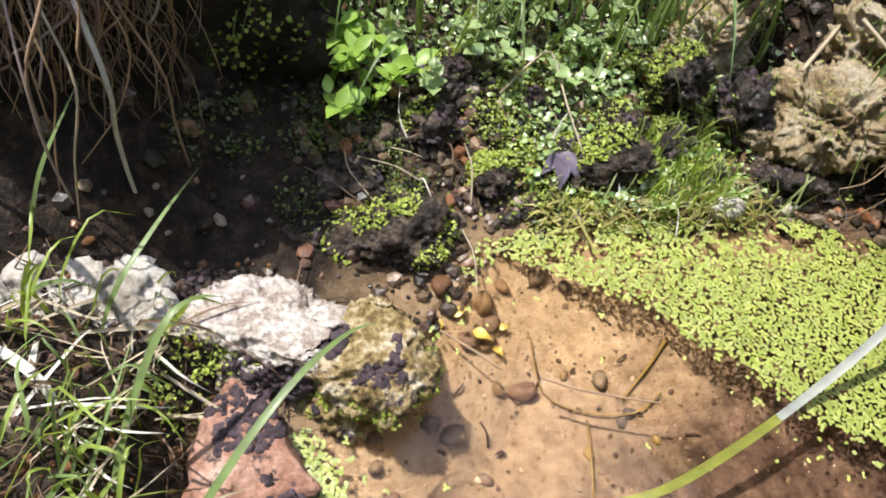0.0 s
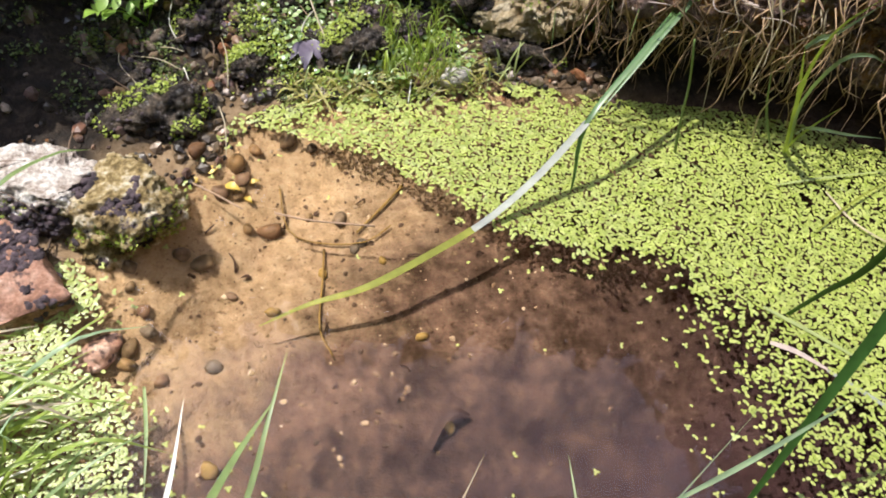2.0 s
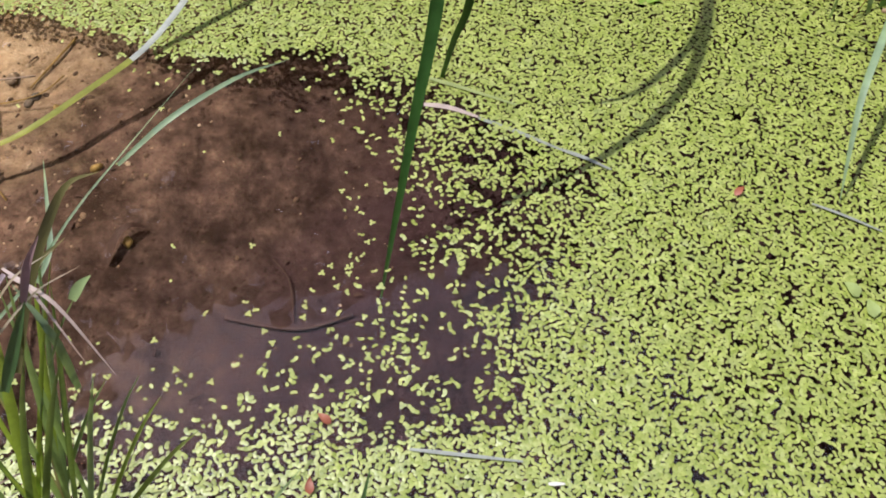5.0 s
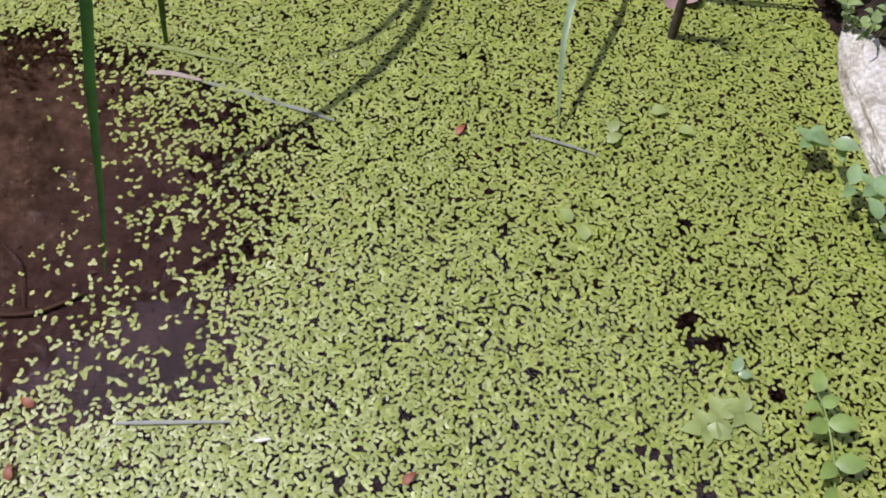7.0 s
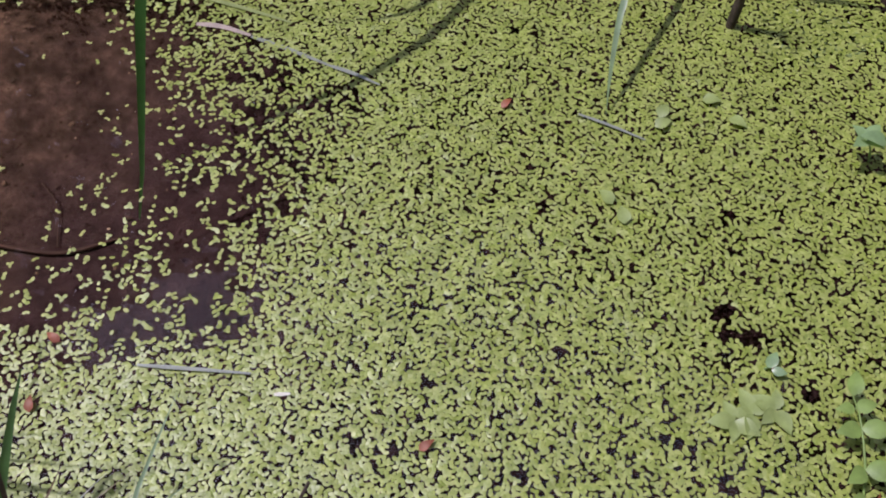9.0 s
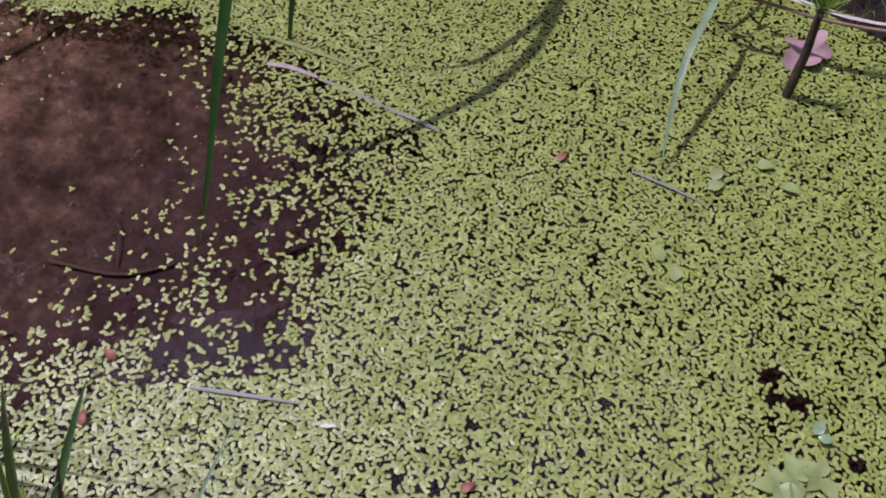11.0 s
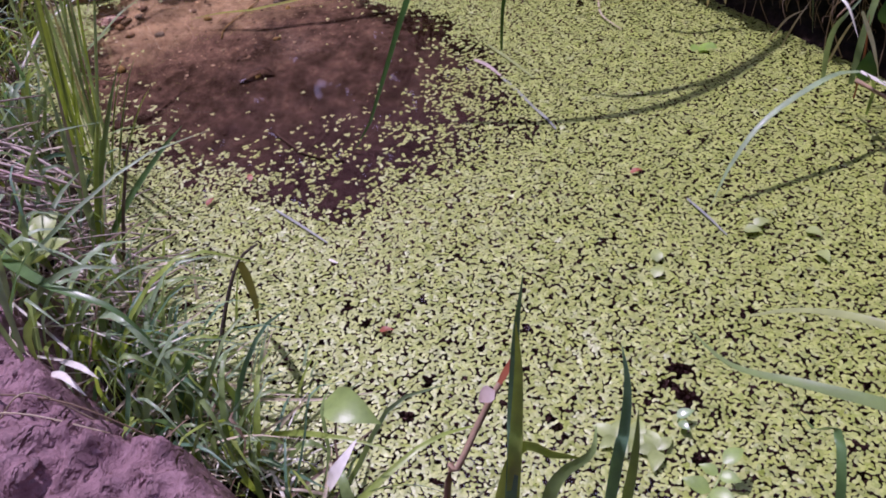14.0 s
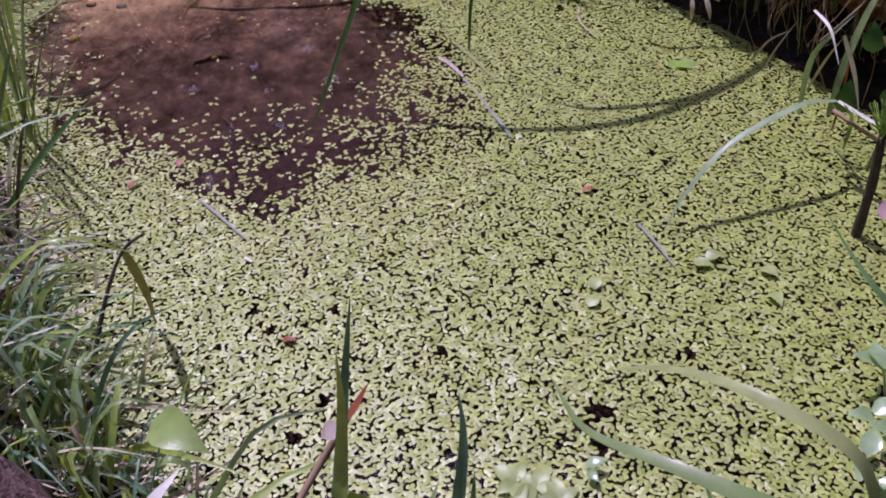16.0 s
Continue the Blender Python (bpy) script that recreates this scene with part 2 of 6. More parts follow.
M["pebble"] = mat("pebble", pebbly)


def grit(nt, p):
    g = nt.nodes.new("ShaderNodeNewGeometry")
    base = ramp(nt, g.outputs["Random Per Island"], [(0.0, (0.014, 0.012, 0.012)), (0.40, (0.050, 0.038, 0.028)), (0.62, (0.15, 0.10, 0.055)), (0.80, (0.34, 0.27, 0.20)), (0.90, (0.30, 0.13, 0.06)), (1.0, (0.07, 0.06, 0.065))])
    t = ramp(nt, noise_node(nt, 150.0), [(0.3, (0.6, 0.6, 0.6)), (0.7, (1.2, 1.2, 1.2))])
    nt.links.new(mix(nt, 1.0, base, t, "MULTIPLY"), p.inputs["Base Color"])
    p.inputs["Roughness"].default_value = 0.35
    bump(nt, p, noise_node(nt, 350.0), 0.5, 0.001)


M["gravel"] = mat("gravel", grit)
for k in ("sunken", "amber", "pebble", "olive_reed"):
    M[k].node_tree.nodes["Principled BSDF"].inputs["Specular IOR Level"].default_value = 0.1


def bed_grains(nt, p):
    g = nt.nodes.new("ShaderNodeNewGeometry")
    nt.links.new(ramp(nt, g.outputs["Random Per Island"], [(0.0, (0.05, 0.03, 0.018)), (0.5, (0.12, 0.07, 0.04)), (0.78, (0.24, 0.16, 0.09)), (0.94, (0.40, 0.29, 0.18)), (1.0, (0.55, 0.44, 0.30))]), p.inputs["Base Color"])
    p.inputs["Specular IOR Level"].default_value = 0.1


M["bed_grit"] = mat("bed_grit", bed_grains)


def earth(nt, p):
    """Bed sand, silt, bank soil and bare mud, parted by height and place."""
    geo = nt.nodes.new("ShaderNodeNewGeometry")
    xyz = nt.nodes.new("ShaderNodeSeparateXYZ")
    nt.links.new(geo.outputs["Position"], xyz.inputs[0])
    n1, n2, n3 = noise_node(nt, 9.0, 6.0), noise_node(nt, 70.0, 6.0, 0.7), noise_node(nt, 330.0, 3.0)

    def math_node(op, a, b=0.0):
        m = nt.nodes.new("ShaderNodeMath")
        m.operation = op
        for i, v in enumerate((a, b)):
            if isinstance(v, (int, float)):
                m.inputs[i].default_value = v
            else:
                nt.links.new(v, m.inputs[i])
        return m.outputs[0]

    sand = ramp(nt, n2, [(0.25, (0.23, 0.145, 0.072)), (0.5, (0.40, 0.27, 0.15)), (0.75, (0.50, 0.37, 0.225))])
    # silt colour includes some of the purple sky sheen mirrored on the water
    silt = ramp(nt, n2, [(0.25, (0.023, 0.012, 0.012)), (0.5, (0.040, 0.021, 0.0205)), (0.8, (0.068, 0.040, 0.038))])
    # silt lies in the deep southern part of the bed
    along = math_node("ADD", math_node("MULTIPLY", xyz.outputs["X"], 0.62), math_node("MULTIPLY", xyz.outputs["Y"], -1.0))
    along = math_node("ADD", along, math_node("ADD", math_node("MULTIPLY", n1, 0.30), math_node("MULTIPLY", noise_node(nt, 34.0, 6.0, 0.7), 0.22)))
    where = nt.nodes.new("ShaderNodeMapRange")
    nt.links.new(along, where.inputs["Value"])
    where.inputs["From Min"].default_value, where.inputs["From Max"].default_value = SILT
    brown = ramp(nt, n2, [(0.25, (0.048, 0.029, 0.019)), (0.5, (0.095, 0.056, 0.037)), (0.8, (0.18, 0.115, 0.076))])
    shallow = nt.nodes.new("ShaderNodeMapRange")
    nt.links.new(along, shallow.inputs["Value"])
    shallow.inputs["From Min"].default_value, shallow.inputs["From Max"].default_value = 0.05, 0.27
    silt = mix(nt, 1.0, silt, ramp(nt, noise_node(nt, 17.0, 5.0, 0.65), [(0.36, (0.78, 0.78, 0.78)), (0.62, (1.15, 1.15, 1.15))]), "MULTIPLY")
    brown = mix(nt, 1.0, brown, ramp(nt, noise_node(nt, 26.0, 5.0, 0.65), [(0.36, (0.42, 0.40, 0.38)), (0.62, (1.45, 1.45, 1.45))]), "MULTIPLY")
    bed = mix(nt, where.outputs[0], mix(nt, shallow.outputs[0], sand, brown), silt)
    soil = ramp(nt, n2, [(0.3, (0.008, 0.006, 0.004)), (0.5, (0.022, 0.015, 0.010)), (0.62, (0.055, 0.038, 0.024)), (0.8, (0.10, 0.07, 0.045))])
    mud = ramp(nt, n2, [(0.25, (0.15, 0.085, 0.095)), (0.5, (0.27, 0.158, 0.178)), (0.8, (0.39, 0.245, 0.27))])
    in_mud = math_node("MULTIPLY", math_node("LESS_THAN", xyz.outputs["Y"], -0.22), math_node("GREATER_THAN", math_node("ADD", xyz.outputs["Z"], math_node("MULTIPLY", n1, 0.05)), 0.105))
    round_mud = math_node("ADD", math_node("POWER", math_node("ABSOLUTE", math_node("MULTIPLY", math_node("ADD", xyz.outputs["X"], -0.36), 1.9)), 2.0),
                          math_node("POWER", math_node("ABSOLUTE", math_node("MULTIPLY", math_node("ADD", xyz.outputs["Y"], 0.62), 2.3)), 2.0))
    in_mud = math_node("MULTIPLY", in_mud, math_node("LESS_THAN", math_node("ADD", round_mud, math_node("MULTIPLY", noise_node(nt, 4.0, 4.0), 0.9)), 1.55))
    away = math_node("ADD", math_node("POWER", math_node("ABSOLUTE", math_node("ADD", xyz.outputs["X"], -0.5)), 2.0), math_node("POWER", math_node("ABSOLUTE", math_node("ADD", xyz.outputs["Y"], 0.05)), 2.0))
    far_off = nt.nodes.new("ShaderNodeMapRange")
    nt.links.new(math_node("ADD", away, math_node("MULTIPLY", n1, 0.6)), far_off.inputs["Value"])
    far_off.inputs["From Min"].default_value, far_off.inputs["From Max"].default_value = 1.3, 2.0
    sward = ramp(nt, n2, [(0.3, (0.045, 0.055, 0.016)), (0.55, (0.085, 0.11, 0.03)), (0.8, (0.15, 0.16, 0.06))])
    land = mix(nt, far_off.outputs[0], mix(nt, in_mud, soil, mud), sward)
    dry = nt.nodes.new("ShaderNodeMapRange")
    nt.links.new(xyz.outputs["Z"], dry.inputs["Value"])
    dry.inputs["From Min"].default_value, dry.inputs["From Max"].default_value = -0.006, 0.012
    col = mix(nt, dry.outputs[0], bed, land)
    specks = ramp(nt, noise_node(nt, 210.0, 2.0), [(0.62, (1, 1, 1)), (0.70, (0.55, 0.5, 0.45))])
    nt.links.new(mix(nt, 1.0, col, specks, "MULTIPLY"), p.inputs["Base Color"])
    p.inputs["Roughness"].default_value = 0.6
    nt.links.new(math_node("MULTIPLY", dry.outputs[0], 0.2), p.inputs["Specular IOR Level"])
    streaked = nt.nodes.new("ShaderNodeMapping")
    streaked.inputs["Rotation"].default_value = (0.0, 0.0, 0.75)
    streaked.inputs["Scale"].default_value = (1.0, 0.5, 0.6)
    nt.links.new(geo.outputs["Position"], streaked.inputs["Vector"])
    creases = []
    for scale, low, high in ((85.0, 0.33, 0.44), (190.0, 0.33, 0.46)):
        n = node(nt, "TexNoise", Scale=scale, Detail=3.0, Roughness=0.6)
        nt.links.new(streaked.outputs[0], n.inputs["Vector"])
        pit = nt.nodes.new("ShaderNodeMapRange")
        nt.links.new(n.outputs["Fac"], pit.inputs["Value"])
        pit.inputs["From Min"].default_value, pit.inputs["From Max"].default_value = low, high
        creases.append(pit.outputs[0])
    relief = math_node("ADD", math_node("MULTIPLY", creases[0], 0.9), math_node("MULTIPLY", creases[1], 0.45))
    relief = math_node("MULTIPLY", math_node("MULTIPLY", relief, in_mud), dry.outputs[0])
    bump(nt, p, math_node("ADD", relief, math_node("ADD", n2, math_node("MULTIPLY", n3, 0.3))), 0.65, 0.006)


SILT = (0.34, 0.64)
M["earth"] = mat("earth", earth)


def watery(nt, p):
    p.inputs["Base Color"].default_value = (0.97, 0.93, 0.88, 1)
    p.inputs["Roughness"].default_value = 0.0
    p.inputs["IOR"].default_value = 1.33
    p.inputs["Transmission Weight"].default_value = 1.0


M["water"] = mat("water", watery)


# ---- helpers for meshes ----
def value_noise(x, y, seed=0):
    xi, yi = np.floor(x).astype(np.int64), np.floor(y).astype(np.int64)
    xf, yf = x - xi, y - yi
    u, v = xf * xf * (3 - 2 * xf), yf * yf * (3 - 2 * yf)

    def h(a, b):
        n = (a * 374761393 + b * 668265263 + seed * 1442695041) & 0x7FFFFFFF
        n = ((n ^ (n >> 13)) * 1274126177) & 0x7FFFFFFF
        return ((n ^ (n >> 16)) & 0xFFFF) / 65535.0
    return (h(xi, yi) * (1 - u) + h(xi + 1, yi) * u) * (1 - v) + (h(xi, yi + 1) * (1 - u) + h(xi + 1, yi + 1) * u) * v


def fbm(x, y, scale, seed=0, octaves=4):
    total, amp, norm = 0.0, 1.0, 0.0
    for k in range(octaves):
        total = total + amp * (value_noise(x * scale * 2**k, y * scale * 2**k, seed + k) - 0.5)
        norm += amp
        amp *= 0.5
    return total / norm


def outline_distance(x, y, poly):
    """Distance to a closed outline, negative inside."""
    x, y = np.asarray(x, float), np.asarray(y, float)
    best, inside = np.full(x.shape, 1e9), np.zeros(x.shape, bool)
    for (ax, ay), (bx, by) in zip(poly, poly[1:] + poly[:1]):
        dx, dy = bx - ax, by - ay
        s = np.clip(((x - ax) * dx + (y - ay) * dy) / (dx * dx + dy * dy), 0, 1)
        best = np.minimum(best, np.hypot(x - ax - s * dx, y - ay - s * dy))
        cross = ((ay > y) != (by > y)) & (x < (bx - ax) * (y - ay) / (by - ay + 1e-12) + ax)
        inside ^= cross
    return np.where(inside, -best, best)


def smooth(a, b, v):
    s = np.clip((v - a) / (b - a), 0, 1)
    return s * s * (3 - 2 * s)


def mesh_object(name, verts, faces, material, soft=True):
    me = bpy.data.meshes.new(name)
    me.from_pydata([tuple(v) for v in verts], [], faces)
    me.materials.append(material)
    if soft:
        me.polygons.foreach_set("use_smooth", [True] * len(me.polygons))
    me.update()
    return new(name, me)


def curve_points(pts, n):
    """A smooth line through the given points."""
    p = [Vector(q) for q in pts]
    if len(p) == 2:
        return [p[0].lerp(p[1], i / n) for i in range(n + 1)]
    p = [2 * p[0] - p[1]] + p + [2 * p[-1] - p[-2]]
    out, spans = [], len(p) - 3
    for i in range(n + 1):
        s = i / n * spans
        k = min(int(s), spans - 1)
        t = s - k
        a, b, c, d = p[k:k + 4]
        out.append(0.5 * ((2 * b) + (c - a) * t + (2 * a - 5 * b + 4 * c - d) * t * t + (3 * b - a - 3 * c + d) * t**3))
    return out


class Soup:
    """Vertices and faces gathered for one mesh."""

    def __init__(self):
        self.v, self.f = [], []

    def ribbon(self, pts, width, n=8, face=None, fold=0.25, tip=0.05, base=0.7):
        """A grass blade: a folded strip that tapers to a tip."""
        line = curve_points(pts, n)
        for i, q in enumerate(line):
            along = (line[min(i + 1, n)] - line[max(i - 1, 0)]).normalized()
            side = along.cross(Vector(face) if face else Vector((0, 0, 1)))
            if side.length < 1e-3:
                side = along.cross(Vector((0.3, 1, 0)))
            side.normalize()
            up = side.cross(along)
            s = i / n
            w = width * 0.5 * min(1.0, base + (1 - base) * s / 0.25) * (1 - (1 - tip) * max(0.0, (s - 0.35) / 0.65) ** 1.6)
            k = len(self.v)
            self.v += [q - side * w, q - up * w * fold, q + side * w]
            if i:
                self.f += [(k - 3, k - 2, k + 1, k), (k - 2, k - 1, k + 2, k + 1)]

    def tube(self, pts, r0, r1, n=10, sides=6, rough=0.0):
        line = curve_points(pts, n)
        start = len(self.v)
        for i, q in enumerate(line):
            along = (line[min(i + 1, n)] - line[max(i - 1, 0)]).normalized()
            side = along.cross(Vector((0.31, 0.2, 0.93)))
            side.normalize()
            up = side.cross(along)
            r = r0 + (r1 - r0) * i / n
            k = len(self.v)
            for j in range(sides):
                a = 2 * math.pi * j / sides
                rr = r * (1 + rough * (random.random() - 0.5))
                self.v.append(q + side * (math.cos(a) * rr) + up * (math.sin(a) * rr))
            if i:
                for j in range(sides):
                    self.f.append((k - sides + j, k - sides + (j + 1) % sides, k + (j + 1) % sides, k + j))
        self.f.append(tuple(range(start, start + sides))[::-1])
        self.f.append(tuple(range(len(self.v) - sides, len(self.v))))

    def leaf(self, at, length, width, way, normal, cup=0.15, n=4, point=0.6):
        """An oval leaf with a bent midrib."""
        w = Vector(way).normalized()
        u = (Vector(normal) - w * w.dot(Vector(normal))).normalized()
        s = w.cross(u)
        k0 = len(self.v)
        self.v.append(Vector(at))
        for i in range(1, n):
            q = i / n
            h = width * 0.5 * math.sin(math.pi * q**point)
            c = Vector(at) + w * length * q + u * length * cup * math.sin(math.pi * q)
            self.v += [c - s * h + u * h * 0.25, c, c + s * h + u * h * 0.25]
        self.v.append(Vector(at) + w * length - u * length * cup * 0.3)
        e = len(self.v) - 1
        self.f += [(k0, k0 + 2, k0 + 1), (k0, k0 + 3, k0 + 2)]
        for i in range(n - 2):
            k = k0 + 1 + 3 * i
            self.f += [(k, k + 1, k + 4, k + 3), (k + 1, k + 2, k + 5, k + 4)]
        self.f += [(e - 3, e - 2, e), (e - 2, e - 1, e)]

    def lump(self, at, size, seed, squash=1.0, detail=1):
        """A small rough stone."""
        bm = bmesh.new()
        bmesh.ops.create_icosphere(bm, subdivisions=detail, radius=1.0)
        k = len(self.v)
        rot = Euler((seed * 1.7, seed * 2.3, seed * 3.1)).to_matrix()
        for v in bm.verts:
            q = v.co * (1 + 0.45 * noise.noise(v.co * 1.1 + Vector((seed * 7.3, seed, 0))))
            q = rot @ Vector((q.x * 1.2, q.y * 0.9, q.z * 0.75))
            self.v.append(Vector(at) + Vector((q.x * size, q.y * size, q.z * size * squash)))
        self.f += [tuple(k + v.index for v in f.verts) for f in bm.faces]
        bm.free()

    def put(self, name, material, soft=True):
        return mesh_object(name, self.v, self.f, material, soft)


def rock(name, at, size, seed, material, detail=5, rough=0.35, pits=0.12, flat=0.0, turn=0.0):
    """A boulder: broad facets, hollows and small pits."""
    bm = bmesh.new()
    bmesh.ops.create_icosphere(bm, subdivisions=detail, radius=1.0)
    off = Vector((seed * 5.7, seed * 2.1, seed * 9.3))
    for v in bm.verts:
        d = v.co.normalized()
        k = 1 + rough * noise.noise(d * 1.3 + off) + rough * 0.5 * noise.noise(d * 3.1 + off)
        k += 0.035 * abs(noise.noise(d * 21.0 - off)) + 0.022 * noise.noise(d * 44.0 + off)
        k -= pits * abs(noise.noise(d * 6.0 + off)) + pits * 0.5 * abs(noise.noise(d * 13.0 + off)) + pits * 0.25 * noise.noise(d * 27.0 + off)
        q = d * k
        if flat:
            q.z = min(q.z, 1 - flat)
        v.co = Vector((q.x * size[0], q.y * size[1], q.z * size[2]))
    bmesh.ops.rotate(bm, cent=(0, 0, 0), matrix=Matrix.Rotation(radians(turn), 3, "Z"), verts=bm.verts)
    me = bpy.data.meshes.new(name)
    for f in bm.faces:
        f.smooth = True
    bm.to_mesh(me)
    bm.free()
    me.materials.append(material)
    ob = new(name, me)
    ob.location = at
    return ob


# ---- the lie of the land ----
POND = [(0.07, 0.285), (0.13, 0.37), (0.19, 0.44), (0.27, 0.46), (0.40, 0.46), (0.50, 0.45), (0.585, 0.413), (0.71, 0.38), (0.81, 0.34), (0.94, 0.25),
        (1.03, 0.17), (1.11, 0.09), (1.17, 0.03), (1.23, -0.07), (1.27, -0.15), (1.248, -0.225), (1.208, -0.285), (1.185, -0.33), (1.150, -0.395), (1.165, -0.50), (1.08, -0.61),
        (0.85, -0.61), (0.68, -0.56), (0.55, -0.50), (0.45, -0.42), (0.36, -0.32), (0.25, -0.22), (0.16, -0.13), (0.08, -0.05), (-0.01, 0.04), (-0.05, 0.12),
        (-0.04, 0.22), (0.02, 0.28)]
OPEN = [(0.203, 0.424), (0.26, 0.395), (0.315, 0.359), (0.36, 0.315), (0.41, 0.283), (0.43, 0.229), (0.51, 0.194), (0.56, 0.173), (0.575, 0.11), (0.573, 0.06),
        (0.56, 0.017), (0.572, -0.03), (0.562, -0.068), (0.525, -0.082), (0.485, -0.09), (0.433, -0.11), (0.376, -0.125), (0.32, -0.112), (0.25, -0.075), (0.19, -0.035),
        (0.13, 0.01), (0.09, 0.045), (0.08, 0.14), (0.04, 0.165), (0.025, 0.206), (0.06, 0.22), (0.03, 0.281), (0.10, 0.30), (0.14, 0.37)]
# outside this line the duckweed closes up
CLOSED = [(0.203, 0.432), (0.26, 0.405), (0.325, 0.366), (0.37, 0.325), (0.425, 0.290), (0.45, 0.245), (0.53, 0.218), (0.605, 0.20), (0.64, 0.144), (0.67, 0.10),
          (0.705, 0.035), (0.730, -0.01), (0.762, -0.055), (0.750, -0.095), (0.715, -0.135), (0.665, -0.165), (0.635, -0.21), (0.597, -0.262), (0.555, -0.262), (0.503, -0.232),
          (0.446, -0.214), (0.38, -0.193), (0.30, -0.175), (0.20, -0.11), (0.12, -0.03), (0.08, 0.04), (0.068, 0.135), (0.03, 0.155), (0.015, 0.206), (0.045, 0.228),
          (0.015, 0.285), (0.09, 0.31), (0.13, 0.38)]
DARK_GAPS = [(1.034, -0.387, 0.0045), (0.928, -0.126, 0.0072), (0.765, 0.243, 0.0062), (0.975, -0.345, 0.0062), (0.655, 0.115, 0.008), (0.70, -0.34, 0.008),
             (0.655, -0.375, 0.0080), (0.80, -0.36, 0.007), (0.73, -0.43, 0.0080), (0.84, -0.455, 0.0080), (0.99, -0.31, 0.007), (0.86, -0.20, 0.006), (0.72, -0.47, 0.0080), (0.63, -0.36, 0.0080), (0.95, -0.47, 0.0072)]


def land(x, y):
    """Height of the ground."""
    x, y = np.asarray(x, float), np.asarray(y, float)
    d = outline_distance(x, y, POND)
    wob = fbm(x, y, 9.0, 3) * 0.05 + fbm(x, y, 40.0, 8) * 0.012
    out = np.maximum(d, 0)
    north = smooth(0.33, 0.39, y) * (1 - smooth(0.50, 0.60, x))
    seep = 0.13 * out + 0.75 * np.maximum(out - 0.27, 0)
    north_west = north * (1 - smooth(-0.12, 0.02, x - 0.25 * (y - 0.5)))
    steep = 0.008 * smooth(0, 0.02, out) + 1.6 * np.maximum(out - 0.10, 0)
    north_east = smooth(0.50, 0.60, x) * smooth(-0.05, 0.12, y)
    east = 0.35 * out
    south = 0.025 * smooth(0.0, 0.02, out) + 0.125 * smooth(0.035, 0.095, out + 0.05 * fbm(x, y, 16.0, 60)) + 0.06 * out
    west = 0.07 * smooth(0.0, 0.10, out) + 0.10 * out
    to_south = smooth(-0.08, -0.26, y) * (1 - smooth(0.9, 1.05, x))
    h = west * (1 - to_south) + south * to_south
    h = np.where(x > 0.9, east * smooth(0.95, 1.15, x) + h * (1 - smooth(0.95, 1.15, x)), h)
    h = h * (1 - north) + (seep * (1 - north_west) + (seep + 0.5 * np.maximum(out - 0.12, 0)) * north_west) * north
    h = h * (1 - north_east) + steep * north_east
    lumps = np.abs(fbm(x * 0.8 + 0.6 * y, y - 0.5 * x, 10.0, 40)) * 0.045 + np.abs(fbm(x * 1.5 - 0.5 * y, y * 0.7 + 0.5 * x, 34.0, 44, 3)) * 0.050 + np.abs(fbm(x, y, 85.0, 47, 2)) * 0.024
    dents = 0.035 * np.exp(-((x - 0.30) / 0.05) ** 2 - ((y + 0.53 + 0.5 * (x - 0.30)) / 0.012) ** 2) + 0.010 * smooth(0.12, 0.20, fbm(x, y, 26.0, 52))
    h = h + to_south * smooth(0.04, 0.08, out) * (1 - smooth(0.5, 0.8, out)) * (lumps - dents - 0.010)
    h = h * (1 - 0.75 * np.exp(-((x + 0.03) / 0.07) ** 2 - ((y - 0.30) / 0.06) ** 2))
    h = np.minimum(h, 0.55 + 0.04 * fbm(x, y, 2.0, 5))
    h = h + wob * smooth(0.0, 0.06, out)
    flat = smooth(0.55, 1.1, out)
    h = h * (1 - flat) + (0.42 + 0.12 * fbm(x, y, 0.25, 70, 2)) * flat * smooth(-1.2, 0.8, y) + 0.24 * flat * (1 - smooth(-1.2, 0.8, y))
    bed = -(0.006 + np.minimum(0.5 * np.maximum(-d, 0), 0.05) + 0.05 * smooth(0.08, 0.3, 0.62 * x - y) + 0.02 * fbm(x, y, 7.0, 12) * smooth(0.0, 0.08, -d))
    return np.where(d > 0, h, bed)


LOOK_X, LOOK_Y = np.arange(-0.6, 1.7, 0.005), np.arange(-1.0, 1.2, 0.005)
LOOK_GX, LOOK_GY = np.meshgrid(LOOK_X, LOOK_Y)
LOOK_Z = land(LOOK_GX, LOOK_GY)
LOOK_D = outline_distance(LOOK_GX, LOOK_GY, POND)


def looked_up(table, x, y):
    u = min(max((x + 0.6) / 0.005, 0), len(LOOK_X) - 2.001)
    v = min(max((y + 1.0) / 0.005, 0), len(LOOK_Y) - 2.001)
    i, j = int(u), int(v)
    u, v = u - i, v - j
    return float((table[j, i] * (1 - u) + table[j, i + 1] * u) * (1 - v) + (table[j + 1, i] * (1 - u) + table[j + 1, i + 1] * u) * v)


def land_at(x, y):
    return looked_up(LOOK_Z, x, y)


def shore_at(x, y):
    """Distance from the water's edge, negative over the pond."""
    return looked_up(LOOK_D, x, y)


